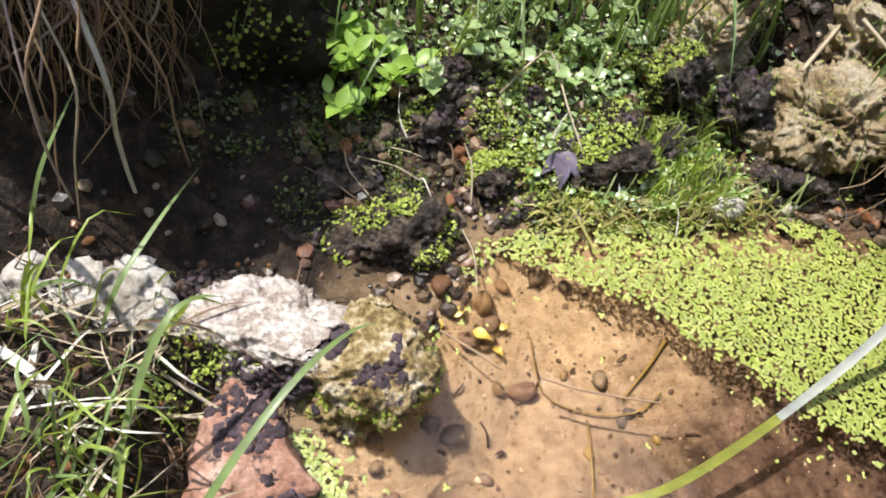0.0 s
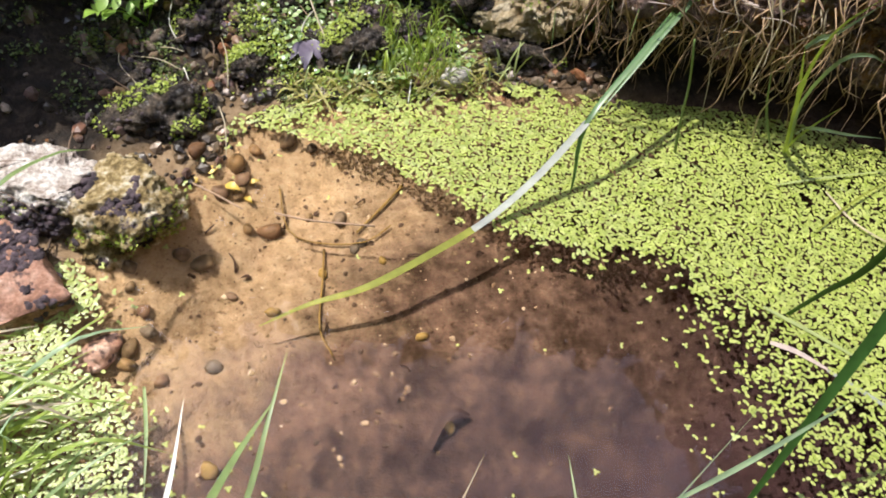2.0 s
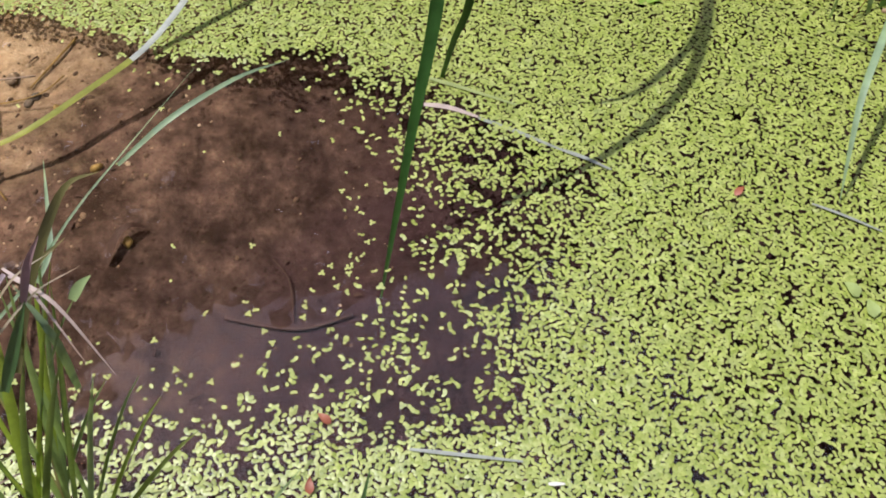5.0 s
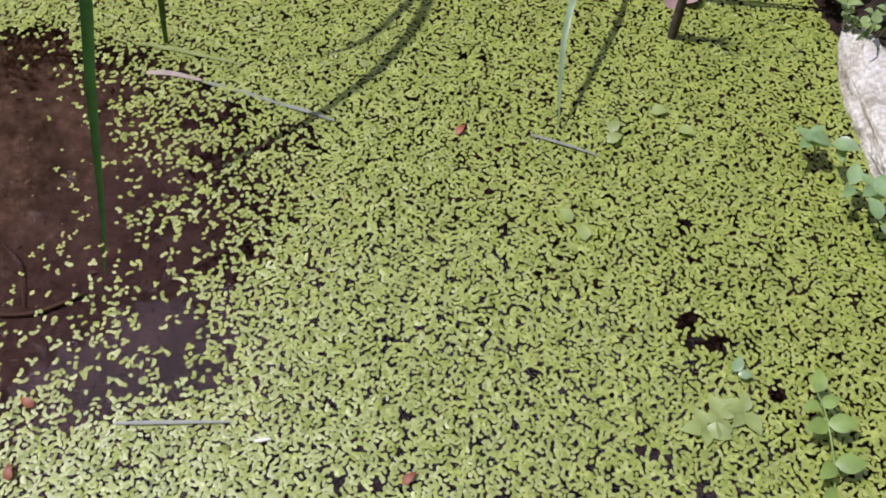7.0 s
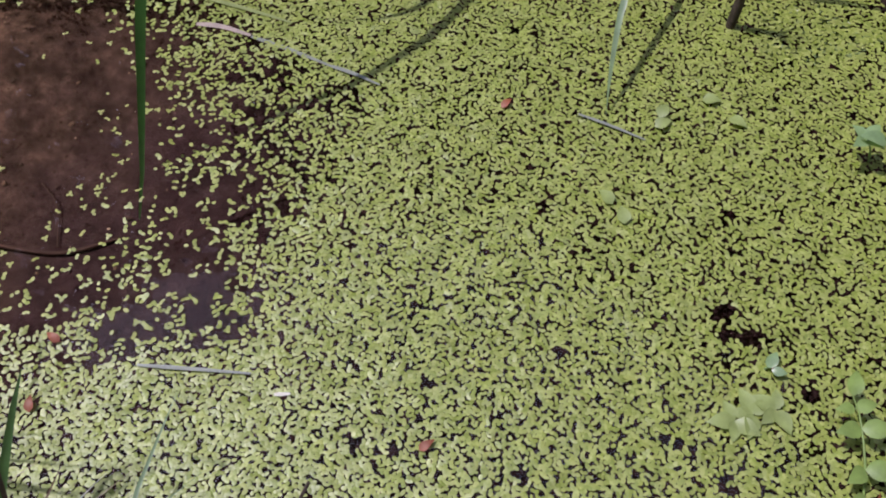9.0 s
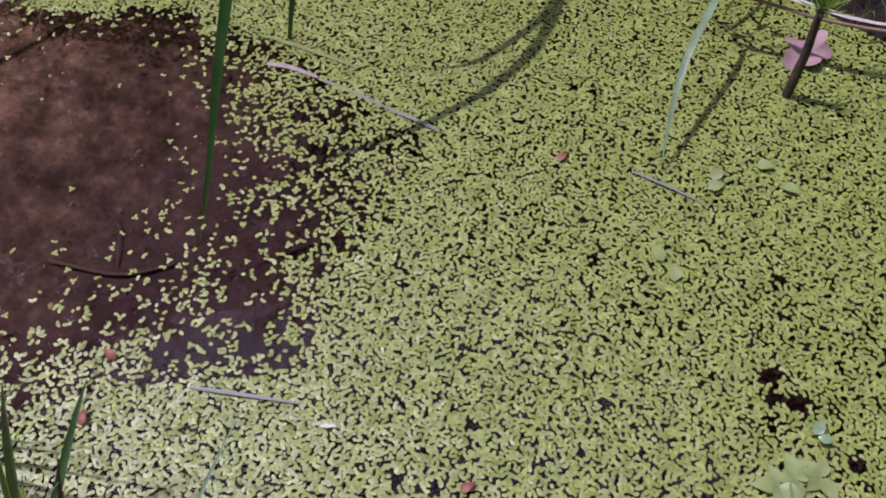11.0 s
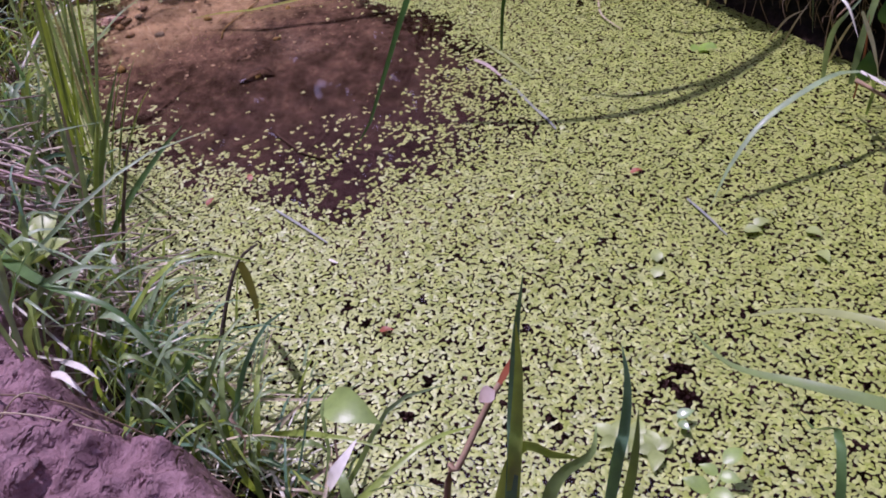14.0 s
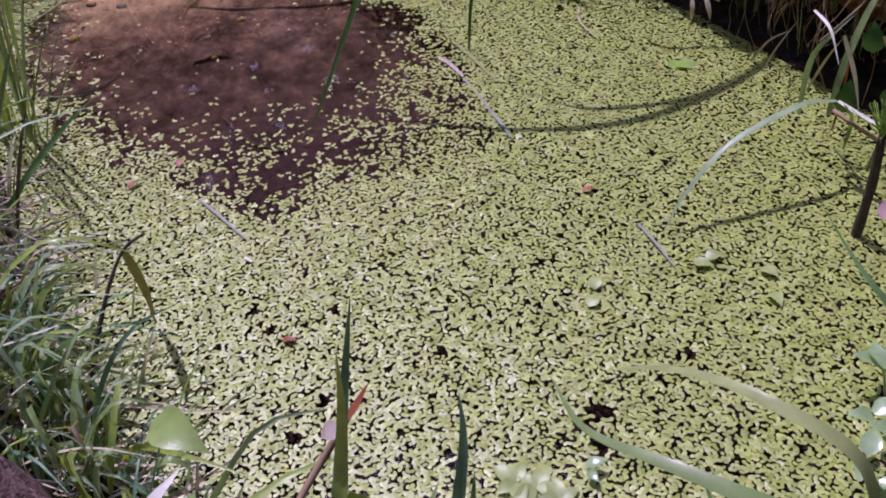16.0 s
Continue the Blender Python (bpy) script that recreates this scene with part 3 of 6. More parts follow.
def ground_sheet():
    def axis(lo, hi, fine):
        mid = list(np.arange(lo, hi, fine))
        step, out_hi, out_lo = fine, [hi], [lo]
        while out_hi[-1] < 60:
            step *= 1.35
            out_hi.append(out_hi[-1] + step)
        step = fine
        while out_lo[-1] > -60:
            step *= 1.35
            out_lo.append(out_lo[-1] - step)
        return np.array(out_lo[:0:-1] + mid + out_hi)
    xs, ys = axis(-0.45, 1.50, 0.004), axis(-0.85, 0.95, 0.004)
    gx, gy = np.meshgrid(xs, ys)
    gz = land(gx, gy)
    nx, ny = len(xs), len(ys)
    verts = np.stack([gx, gy, gz], -1).reshape(-1, 3)
    i = np.arange((nx - 1) * (ny - 1))
    k = i // (nx - 1) * nx + i % (nx - 1)
    faces = np.stack([k, k + 1, k + nx + 1, k + nx], 1)
    me = bpy.data.meshes.new("ground")
    me.from_pydata(verts.tolist(), [], faces.tolist())
    me.materials.append(M["earth"])
    me.polygons.foreach_set("use_smooth", [True] * len(me.polygons))
    return tagged(new("ground", me), "dark wet soil banks and sandy bed of a small pond", "ground", kind="structure")


ground_sheet()

# ---- water ----
grown = [(0.55 + (x - 0.55) * 1.06, -0.07 + (y + 0.07) * 1.06, 0.0) for x, y in POND]
water_mesh = bmesh.new()
face = water_mesh.faces.new([water_mesh.verts.new(q) for q in grown])
bmesh.ops.triangulate(water_mesh, faces=[face])
bmesh.ops.recalc_face_normals(water_mesh, faces=water_mesh.faces)
for face in water_mesh.faces:
    if face.normal.z < 0:
        face.normal_flip()
me = bpy.data.meshes.new("water")
water_mesh.to_mesh(me)
water_mesh.free()
me.materials.append(M["water"])
water = tagged(new("water", me), "still clear pond water over brown silt", "water", kind="structure")
water.visible_shadow = False


# ---- duckweed ----
def duckweed():
    """Clusters of two or three flat fronds that fit into one another, with thin dark gaps between them."""
    rng = np.random.default_rng(4)
    step = 0.0047
    xs, ys = np.arange(-0.08, 1.30, step), np.arange(-0.66, 0.50, step * 0.87)
    gx, gy = np.meshgrid(xs, ys)
    gx = gx + (np.arange(len(ys)) % 2)[:, None] * step / 2
    gx, gy = gx.ravel(), gy.ravel()
    gx = gx + rng.uniform(-0.30, 0.30, gx.size) * step
    gy = gy + rng.uniform(-0.30, 0.30, gy.size) * step
    ragged = 0.030 * fbm(gx, gy, 16.0, 21)
    shore, free, shut = outline_distance(gx, gy, POND), outline_distance(gx, gy, OPEN) + ragged * 0.6, outline_distance(gx, gy, CLOSED) + ragged
    # from the clear water outwards: strays, loose clumps, then the closed mat
    way = np.clip(free / (np.maximum(free, 0.0) + np.maximum(-shut, 0.0) + 1e-6), 0, 1)
    clumps = smooth(-0.30, 0.26, fbm(gx, gy, 26.0, 33) + 0.5 * fbm(gx, gy, 70.0, 36))
    loose = (0.05 + 0.85 * way ** 1.2) * (0.25 + 1.15 * clumps)
    east = smooth(0.56, 0.64, gx)
    loose = loose * (1 - east) + (0.15 + 0.78 * way) * (0.45 + 0.8 * clumps) * east
    cover = np.where(shut > 0, 0.985, np.where(free > 0, loose, 0.05 * np.exp(free / 0.012)))
    cover = np.where((shut > 0) & (fbm(gx, gy, 34.0, 39) + 0.35 * fbm(gx, gy, 90.0, 41) < -0.33), 0.25, cover)
    # stones and mud break the mat along the seep
    cover = np.where((gy > 0.36) & (gx < 0.60) & (shore > -0.040 + 0.05 * fbm(gx, gy, 12.0, 57)) & (fbm(gx, gy, 38.0, 55) > -0.02), cover * 0.25, cover)
    for x, y, r in DARK_GAPS:
        d2 = ((gx - x) ** 2 + (gy - y) ** 2) / r ** 2 * (1 + 1.2 * fbm(gx, gy, 60.0, 43))
        cover = cover * (1 - 0.97 * (d2 < 0.45))
    keep = (rng.random(gx.size) < cover) & (shore < 0.004) & (free > -0.04)
    gx, gy, shut = gx[keep], gy[keep], shut[keep]
    n = 8
    ring = np.linspace(0, 2 * math.pi, n, endpoint=False)
    ux, uy = np.cos(ring), np.sin(ring)
    verts, faces = [], []
    for x, y, s in zip(gx, gy, shut):
        turn = rng.uniform(0, 2 * math.pi)
        count = (1 + (rng.random() < 0.5) + (rng.random() < 0.2)) if s < 0 else (1 + (rng.random() < 0.75) + (rng.random() < 0.35))
        size = rng.uniform(0.0017, 0.0024)
        tilt_x, tilt_y = rng.normal(0, 0.085, 2)
        for c in range(count):
            a = turn + c * rng.uniform(1.8, 2.4)
            far = 0 if count == 1 else size * 0.80
            cx, cy = x + math.cos(a) * far, y + math.sin(a) * far
            long, wide = size * rng.uniform(0.90, 1.20), size * rng.uniform(0.66, 0.86)
            k = len(verts)
            lift = rng.uniform(0.0005, 0.0012)
            px, py = ux * long, uy * wide
            qx, qy = px * math.cos(a) - py * math.sin(a), px * math.sin(a) + py * math.cos(a)
            z = np.maximum(0.0002, lift + tilt_x * qx + tilt_y * qy)
            verts.append((cx, cy, lift + 0.00025))
            verts += list(zip((cx + qx).tolist(), (cy + qy).tolist(), z.tolist()))
            faces += [(k, k + 1 + j, k + 1 + (j + 1) % n) for j in range(n)]
    ob = mesh_object("duckweed", verts, faces, M["duckweed"])
    return tagged(ob, "dense floating mat of yellow-green duckweed on the water", "duckweed", kind="stuff")


duckweed()


def frond_mesh(seed):
    """One to three joined fronds of duckweed."""
    r = random.Random(seed)
    verts, faces = [], []
    turn = r.uniform(0, 6.28)
    for c in range(1 + seed % 3):
        a = turn + c * 2.1
        cx, cy = (0, 0) if seed % 3 == 0 else (math.cos(a) * 0.0017, math.sin(a) * 0.0017)
        k = len(verts)
        verts.append((cx, cy, 0.0017))
        for j in range(9):
            b = 2 * math.pi * j / 9
            u, v = math.cos(b) * 0.0017, math.sin(b) * 0.0013
            verts.append((cx + u * math.cos(a) - v * math.sin(a), cy + u * math.sin(a) + v * math.cos(a), 0.0008))
        faces += [(k, k + 1 + j, k + 1 + (j + 1) % 9) for j in range(9)]
    me = bpy.data.meshes.new("duckweed_frond")
    me.from_pydata(verts, [], faces)
    me.materials.append(M["duckweed"])
    me.polygons.foreach_set("use_smooth", [True] * len(me.polygons))
    return me


FRONDS = [frond_mesh(k) for k in range(9)]
lone = random.Random(17)
made = 0
while made < 130:
    x, y = lone.uniform(0.05, 0.63), lone.uniform(-0.13, 0.42)
    free = float(outline_distance(np.array([x]), np.array([y]), OPEN)[0])
    if free > -0.002 or lone.random() > math.exp(free * 42) * (1.0 if y < 0.12 else 0.22) + 0.012:
        continue
    ob = new("duckweed_frond", FRONDS[made % 9])
    ob.location, ob.rotation_euler = (x, y, 0.0), (0, 0, lone.uniform(0, 6.28))
    tagged(ob, "single pale duckweed frond floating on open water", "duckweed", "lone duckweed fronds")
    made += 1

def thing(s, name, material, label, category, group="", kind=""):
    return tagged(s.put(name, M[material]), label, category, group, kind)


def holder(name, at, label, category, group=""):
    ob = new(name)
    ob.location = at
    ob.empty_display_size = 0.01
    return tagged(ob, label, category, group)


def under(parent, name, s, material, label=""):
    """A mesh given in world metres, as a part of its thing."""
    o = parent.matrix_world.translation if parent.parent else parent.location
    s.v = [Vector(q) - Vector(o) for q in s.v]
    ob = s.put(name, M[material])
    ob.parent = parent
    if label:
        tagged(ob, label)
    return ob


def blade(name, pts, width, material, label, category="grass", group="", n=14, face=None, fold=0.25, tip=0.04):
    s = Soup()
    s.ribbon(pts, width, n, face, fold, tip)
    return thing(s, name, material, label, category, group)


def stick(name, pts, r0, r1, material, label, category="stick", group="", sides=6, n=12):
    s = Soup()
    s.tube(pts, r0, r1, n, sides, 0.25)
    return thing(s, name, material, label, category, group)


rnd = random.Random(7)


def on_land(x, y, lift=0.0):
    return Vector((x, y, land_at(x, y) + lift))


# ---- trees round the pond, seen as the dark mirror image in the water ----
def hedge():
    s = Soup()
    r = random.Random(3)
    for i in range(15000):
        a = r.uniform(-math.pi, math.pi)
        far = r.uniform(2.8, 4.6) + (1.2 if a < -0.1 else 0.0)
        steep = radians(r.uniform(2, 57.5) + 1.5 * math.sin(a * 7.0) + 0.8 * math.sin(a * 23.0))
        up = far * math.tan(steep)
        c = Vector((0.5 + math.sin(a) * far, math.cos(a) * far, up))
        for j in range(3):
            at = c + Vector((r.gauss(0, 0.14), r.gauss(0, 0.14), r.gauss(0, 0.14)))
            s.leaf(at, 0.28, 0.20, (r.gauss(0, 1), r.gauss(0, 1), r.gauss(0, 0.6)), (r.gauss(0, 1), r.gauss(0, 1), 1), 0.1, 3)
    return thing(s, "hedge", "tree_leaf", "tall dark green leafy trees round the pond", "trees", kind="stuff")


hedge()

# ---- stones ----
def surface_points(ob, count, test, seed):
    """Places on a rock's skin, with their outward ways, in the rock's own metres."""
    r = random.Random(seed)
    good = [(v.co.copy(), v.normal.copy()) for v in ob.data.vertices if test(v.co, v.normal)]
    return [r.choice(good) for i in range(count)] if good else []


def grow(ob, name, material, count, test, seed, label, kind_of="lump", size=(0.002, 0.006)):
    """Crust lumps or moss leaves that sit on a rock, as one part of it."""
    r = random.Random(seed)
    s = Soup()
    for co, way in surface_points(ob, count, test, seed):
        z = r.uniform(*size)
        if kind_of == "lump":
            s.lump(co - way * z * 0.4, z, r.random() * 40, 0.7, 2 if z > 0.003 else 1)
        else:
            a = r.uniform(0, 6.28)
            s.leaf(co + way * z * 0.3, z, z * 0.8, (math.cos(a), math.sin(a), 0.5), (way.x + r.gauss(0, 0.4), way.y + r.gauss(0, 0.4), way.z + 0.4), 0.1, 3)
    ob_part = s.put(name, M[material])
    ob_part.parent = ob
    return tagged(ob_part, label, kind="stuff")


def patchy(scale, level, off):
    return lambda co: noise.noise(co * scale + Vector((off, off * 2.0, off * 0.7))) > level


tufa = tagged(rock("tufa_rock", (0.000, 0.347, 0.006), (0.064, 0.046, 0.056), 3, M["tufa"], 6, 0.35, 0.18, 0.22, -12), "pale pitted tufa rock with purple-black crust", "rock")
grow(tufa, "crust", "crust", 900, lambda co, n: n.z > -0.3 and co.x > -0.005 and co.y < 0.0 and co.z < 0.034 and patchy(24, -0.05, 1)(co), 201, "purple-black knobbly crust", size=(0.002, 0.0060))
grow(tufa, "lower_crust", "crust", 700, lambda co, n: co.y < 0.0 and co.z < 0.030 and patchy(20, -0.15, 4)(co), 206, "purple-grey knobbly crust", size=(0.002, 0.005))
ochre_tufa = tagged(rock("tufa_rock", (0.072, 0.323, 0.008), (0.056, 0.054, 0.054), 12, M["ochre_tufa"], 6, 0.4, 0.20, 0.18, 15), "ochre-stained tufa boulder at the water's edge", "rock")
grow(ochre_tufa, "crust", "crust", 620, lambda co, n: n.z > 0.1 and -0.05 < co.x < 0.022 and -0.035 < co.y < 0.03 and patchy(26, 0.0, 2)(co), 202, "purple-black knobbly crust", size=(0.0015, 0.0045))
grow(ochre_tufa, "moss", "moss", 700, lambda co, n: co.y < 0.0 and co.z < 0.03 and patchy(24, 0.02, 3)(co), 203, "yellow-green moss", "leaf", (0.002, 0.0045))
lime = tagged(rock("limestone_rock", (-0.180, 0.402, 0.014), (0.118, 0.076, 0.066), 8, M["limestone"], 6, 0.38, 0.20, 0.1, -42), "rough white limestone rock lying in the grass", "rock")
grow(lime, "moss", "moss", 200, lambda co, n: co.z < 0.012 and co.y < 0.0 and patchy(25, 0.05, 5)(co), 204, "yellow-green moss", "leaf", (0.002, 0.0045))
for at, size, seed, turn in [((0.462, 0.655, 0.045), (0.050, 0.040, 0.040), 5, 20), ((0.545, 0.530, 0.055), (0.062, 0.060, 0.062), 15, 50), ((0.610, 0.610, 0.070), (0.075, 0.07, 0.075), 17, 80)]:
    ob = tagged(rock("ochre_rock", at, size, seed, M["ochre_stone"], 6, 0.45, 0.26, 0.15, turn), "ochre rock with mossy stains under hanging roots", "rock", "ochre rocks")
    grow(ob, "moss", "moss", 260, lambda co, n: n.z > 0.2 and patchy(26, 0.05, 7)(co), 205 + seed, "yellow-green moss", "leaf", (0.0018, 0.004))
for at, size, seed, turn in [((0.112, 0.448, 0.006), (0.058, 0.036, 0.038), 21, 10), ((0.325, 0.510, 0.020), (0.040, 0.028, 0.030), 25, -10), ((0.405, 0.585, 0.055), (0.034, 0.028, 0.034), 27, 30), ((0.205, 0.505, 0.014), (0.030, 0.022, 0.020), 29, 60)]:
    ob = tagged(rock("mossy_rock", at, size, seed, M["wet_stone"], 5, 0.4, 0.3, 0.0, turn), "dark wet rock with bright green moss", "rock", "mossy rocks")
    grow(ob, "moss", "moss", 1300, lambda co, n: n.z > 0.0 and patchy(26, -0.16, 9)(co), 230 + seed, "bright yellow-green moss", "leaf", (0.002, 0.005))
    grow(ob, "crust", "crust", 90, lambda co, n: n.z > -0.3 and patchy(38, 0.05, 12)(co), 260 + seed, "blue-black wet crust", size=(0.0012, 0.003))
for at, size, seed in [((0.055, 0.505, 0.010), (0.055, 0.030, 0.022), 31), ((0.02, 0.445, 0.004), (0.045, 0.025, 0.018), 33), ((-0.045, 0.40, 0.010), (0.030, 0.022, 0.022), 35), ((-0.06, 0.345, 0.012), (0.028, 0.030, 0.020), 36)]:
    ob = tagged(rock("wet_rock", at, size, seed, M["wet_stone"], 5, 0.4, 0.3), "flat black rock wet from the seep", "rock", "wet rocks")
    grow(ob, "crust", "crust", 60, lambda co, n: n.z > 0.0 and patchy(40, 0.0, 14)(co), 290 + seed, "brown-black wet crust", size=(0.002, 0.004))
for at, size, seed, turn in [((0.528, 0.492, 0.004), (0.066, 0.034, 0.030), 81, -10), ((0.480, 0.560, 0.030), (0.034, 0.040, 0.050), 83, 15), ((0.400, 0.545, 0.014), (0.034, 0.024, 0.022), 85, 40), ((0.345, 0.560, 0.018), (0.028, 0.022, 0.020), 87, 0),
                            ((0.285, 0.535, 0.014), (0.026, 0.020, 0.018), 89, 25), ((0.255, 0.590, 0.02), (0.030, 0.022, 0.02), 91, 70), ((0.155, 0.560, 0.022), (0.032, 0.026, 0.026), 93, 10), ((0.185, 0.620, 0.03), (0.040, 0.026, 0.026), 95, 30), ((0.420, 0.500, 0.010), (0.022, 0.016, 0.015), 97, 0)]:
    ob = tagged(rock("crusted_rock", at, size, seed, M["wet_stone"], 5, 0.45, 0.3, 0.0, turn), "rough dark wet rock crusted blue-black on the seep", "rock", "crusted rocks")
    grow(ob, "crust", "crust", 160, lambda co, n: n.z > -0.3 and patchy(34, 0.0, 12)(co), 460 + seed, "blue-black wet crust", size=(0.0015, 0.004))
    grow(ob, "moss", "moss", 260, lambda co, n: n.z > 0.1 and patchy(30, 0.12, 9)(co), 480 + seed, "bright yellow-green moss", "leaf", (0.002, 0.0045))
white = tagged(rock("white_stone", (1.216, -0.312, 0.004), (0.026, 0.120, 0.020), 41, M["white_lime"], 6, 0.25, 0.12, 0.1, -29), "long white stone edging the pond", "stone")
tagged(rock("pale_stone", (0.432, 0.462, 0.008), (0.020, 0.012, 0.013), 44, M["limestone"], 4, 0.2, 0.1), "pale rounded stone at the shore", "stone")


def brick_piece():
    """A flat broken brick, three-cornered, crumbled along its edges."""
    bm = bmesh.new()
    edge = [(-0.030, 0.312), (-0.046, 0.293), (-0.060, 0.252), (-0.069, 0.206), (-0.032, 0.207), (0.028, 0.228), (0.008, 0.264), (-0.006, 0.296)]
    c = Vector((-0.022, 0.245))
    rings, n = 12, 64
    loop = []
    for (ax, ay), (bx, by) in zip(edge, edge[1:] + edge[:1]):
        loop += [Vector((ax + (bx - ax) * i / 8, ay + (by - ay) * i / 8, 0)) for i in range(8)]
    rows = []
    for k in range(rings + 5):
        f = min(k / rings, 1.0)
        drop = max(0, k - rings) * 0.006
        row = []
        for q in loop:
            p = Vector((c.x + (q.x - c.x) * f - c.x, c.y + (q.y - c.y) * f - c.y, 0.026 - drop - 0.002 * f**8))
            rough = noise.noise(p * 30) * 0.0045 + noise.noise(p * 95) * 0.002 + noise.noise(p * 210) * 0.0015 + 0.10 * p.y
            p.z += rough if not drop else 0.0
            if k >= rings:
                side = Vector((q.x - c.x, q.y - c.y, 0)).normalized()
                p += side * (noise.noise(p * 60) * 0.006)
            row.append(bm.verts.new(p))
        rows.append(row)
    for a, b in zip(rows, rows[1:]):
        for i in range(n):
            bm.faces.new((a[i], a[(i + 1) % n], b[(i + 1) % n], b[i]))
    bmesh.ops.remove_doubles(bm, verts=bm.verts, dist=0.0001)
    for f in bm.faces:
        f.smooth = True
    bmesh.ops.recalc_face_normals(bm, faces=bm.faces)
    me = bpy.data.meshes.new("brick_fragment")
    bm.to_mesh(me)
    bm.free()
    me.materials.append(M["brick"])
    ob = new("brick_fragment", me)
    ob.location = (c.x, c.y, 0.0)
    tagged(ob, "flat broken red-brown brick with dark crust", "brick")
    grow(ob, "crust", "crust", 260, lambda co, n: co.z > 0.004 and (co.y > 0.012 or co.x < -0.028 or (co.x > 0.01 and co.y < -0.005)) and patchy(30, 0.02, 21)(co), 320, "purple-black knobbly crust", size=(0.002, 0.0055))
    return ob


brick_piece()

# pebbles on the bed: place, radius, tone by chance
for x, y, size in [(0.234, 0.406, 0.0115), (0.205, 0.304, 0.013), (0.178, 0.379, 0.013), (0.182, 0.362, 0.009), (0.152, 0.374, 0.009), (0.182, 0.306, 0.007), (0.136, 0.268, 0.012),
                   (0.117, 0.276, 0.010), (0.07, 0.262, 0.009), (0.07, 0.244, 0.007), (0.177, 0.346, 0.008), (0.16, 0.345, 0.010), (0.276, 0.31, 0.009), (0.286, 0.272, 0.006),
                   (0.245, 0.317, 0.005), (0.14, 0.39, 0.012), (0.259, 0.396, 0.007), (0.199, 0.397, 0.008), (0.08, 0.22, 0.008), (0.083, 0.201, 0.008), (0.065, 0.187, 0.010),
                   (0.062, 0.174, 0.009), (0.091, 0.152, 0.008), (0.139, 0.158, 0.008), (0.159, 0.234, 0.006), (0.294, 0.277, 0.006)]:
    s = Soup()
    s.lump((0, 0, 0), size, rnd.random() * 20, 0.7, 2)
    ob = thing(s, "pebble", "pebble", "small brown pebble on the sandy pond bed", "pebble", "pebbles on the bed")
    # seen through the water, the bed lies deeper than it seems
    ob.location = on_land(x + 0.003, y + 0.008, size * 0.25)


def scatter_gravel():
    """Loose grit over the seep and along the shore."""
    s = Soup()
    r = random.Random(11)
    done = 0
    while done < 3000:
        x, y = r.uniform(-0.16, 0.62), r.uniform(0.36, 0.80)
        d = shore_at(x, y)
        if d < -0.015 or y < 0.36 or (x + 0.25 * (y - 0.45) < 0.06 and r.random() < 0.85):
            continue
        size = 0.0025 + 0.008 * r.random() ** 3
        s.lump(on_land(x, y, size * 0.3), size, r.random() * 40, 0.8, 1)
        done += 1
    tagged(s.put("gravel", M["gravel"], False), "wet mixed grit and gravel over the seep", "gravel", kind="stuff")
    s = Soup()
    for i in range(2200):
        x, y = r.uniform(0.05, 0.62), r.uniform(-0.12, 0.44)
        if float(outline_distance(np.array([x]), np.array([y]), OPEN)[0]) > 0.02 or (0.62 * x - y > 0.10 and r.random() < 0.90):
            continue
        size = 0.0007 + 0.0034 * r.random() ** 4
        s.lump(on_land(x, y, 0.0), size, r.random() * 40, 0.7, 1)
    return tagged(s.put("bed_grit", M["bed_grit"], False), "fine brown grit on the sandy pond bed", "grit", kind="stuff")


scatter_gravel()

for i in range(80):
    x, y = rnd.uniform(0.10, 0.50), rnd.uniform(0.46, 0.66)
    size = rnd.uniform(0.004, 0.009)
    s = Soup()
    s.lump((0, 0, 0), size, rnd.random() * 20, 0.75, 2)
    pale = i % 3 == 0
    ob = thing(s, "pebble", "pale_pebble" if pale else "pebble", "pale pinkish pebble lying among wet gravel" if pale else "rounded brown pebble lying among wet gravel", "pebble", "pebbles on the seep")
    ob.location = on_land(x, y, size * 0.3)


for i in range(34):
    x, y = rnd.uniform(0.18, 0.52), rnd.uniform(0.455, 0.50)
    size = rnd.uniform(0.003, 0.008)
    s = Soup()
    s.lump((0, 0, 0), size, rnd.random() * 20, 0.75, 2)
    ob = thing(s, "pebble", "pale_pebble", "pale pebble at the edge of the duckweed", "pebble", "pale pebbles of the shore")
    ob.location = on_land(x, y, size * 0.4)


# ---- mud clods ----
def mud_clods():
    s = Soup()
    r = random.Random(23)
    for i in range(900):
        x, y = r.uniform(0.1, 0.75), r.uniform(-0.85, -0.35)
        d = shore_at(x, y)
        if d < 0.085:
            continue
        size = 0.0012 + 0.006 * r.random() ** 4
        s.lump(on_land(x, y, -0.0005), size, r.random() * 40, 0.5, 2 if size > 0.007 else 1)
    return thing(s, "mud_clods", "mud", "lumps of bare purple-brown mud", "mud", kind="stuff")


mud_clods()


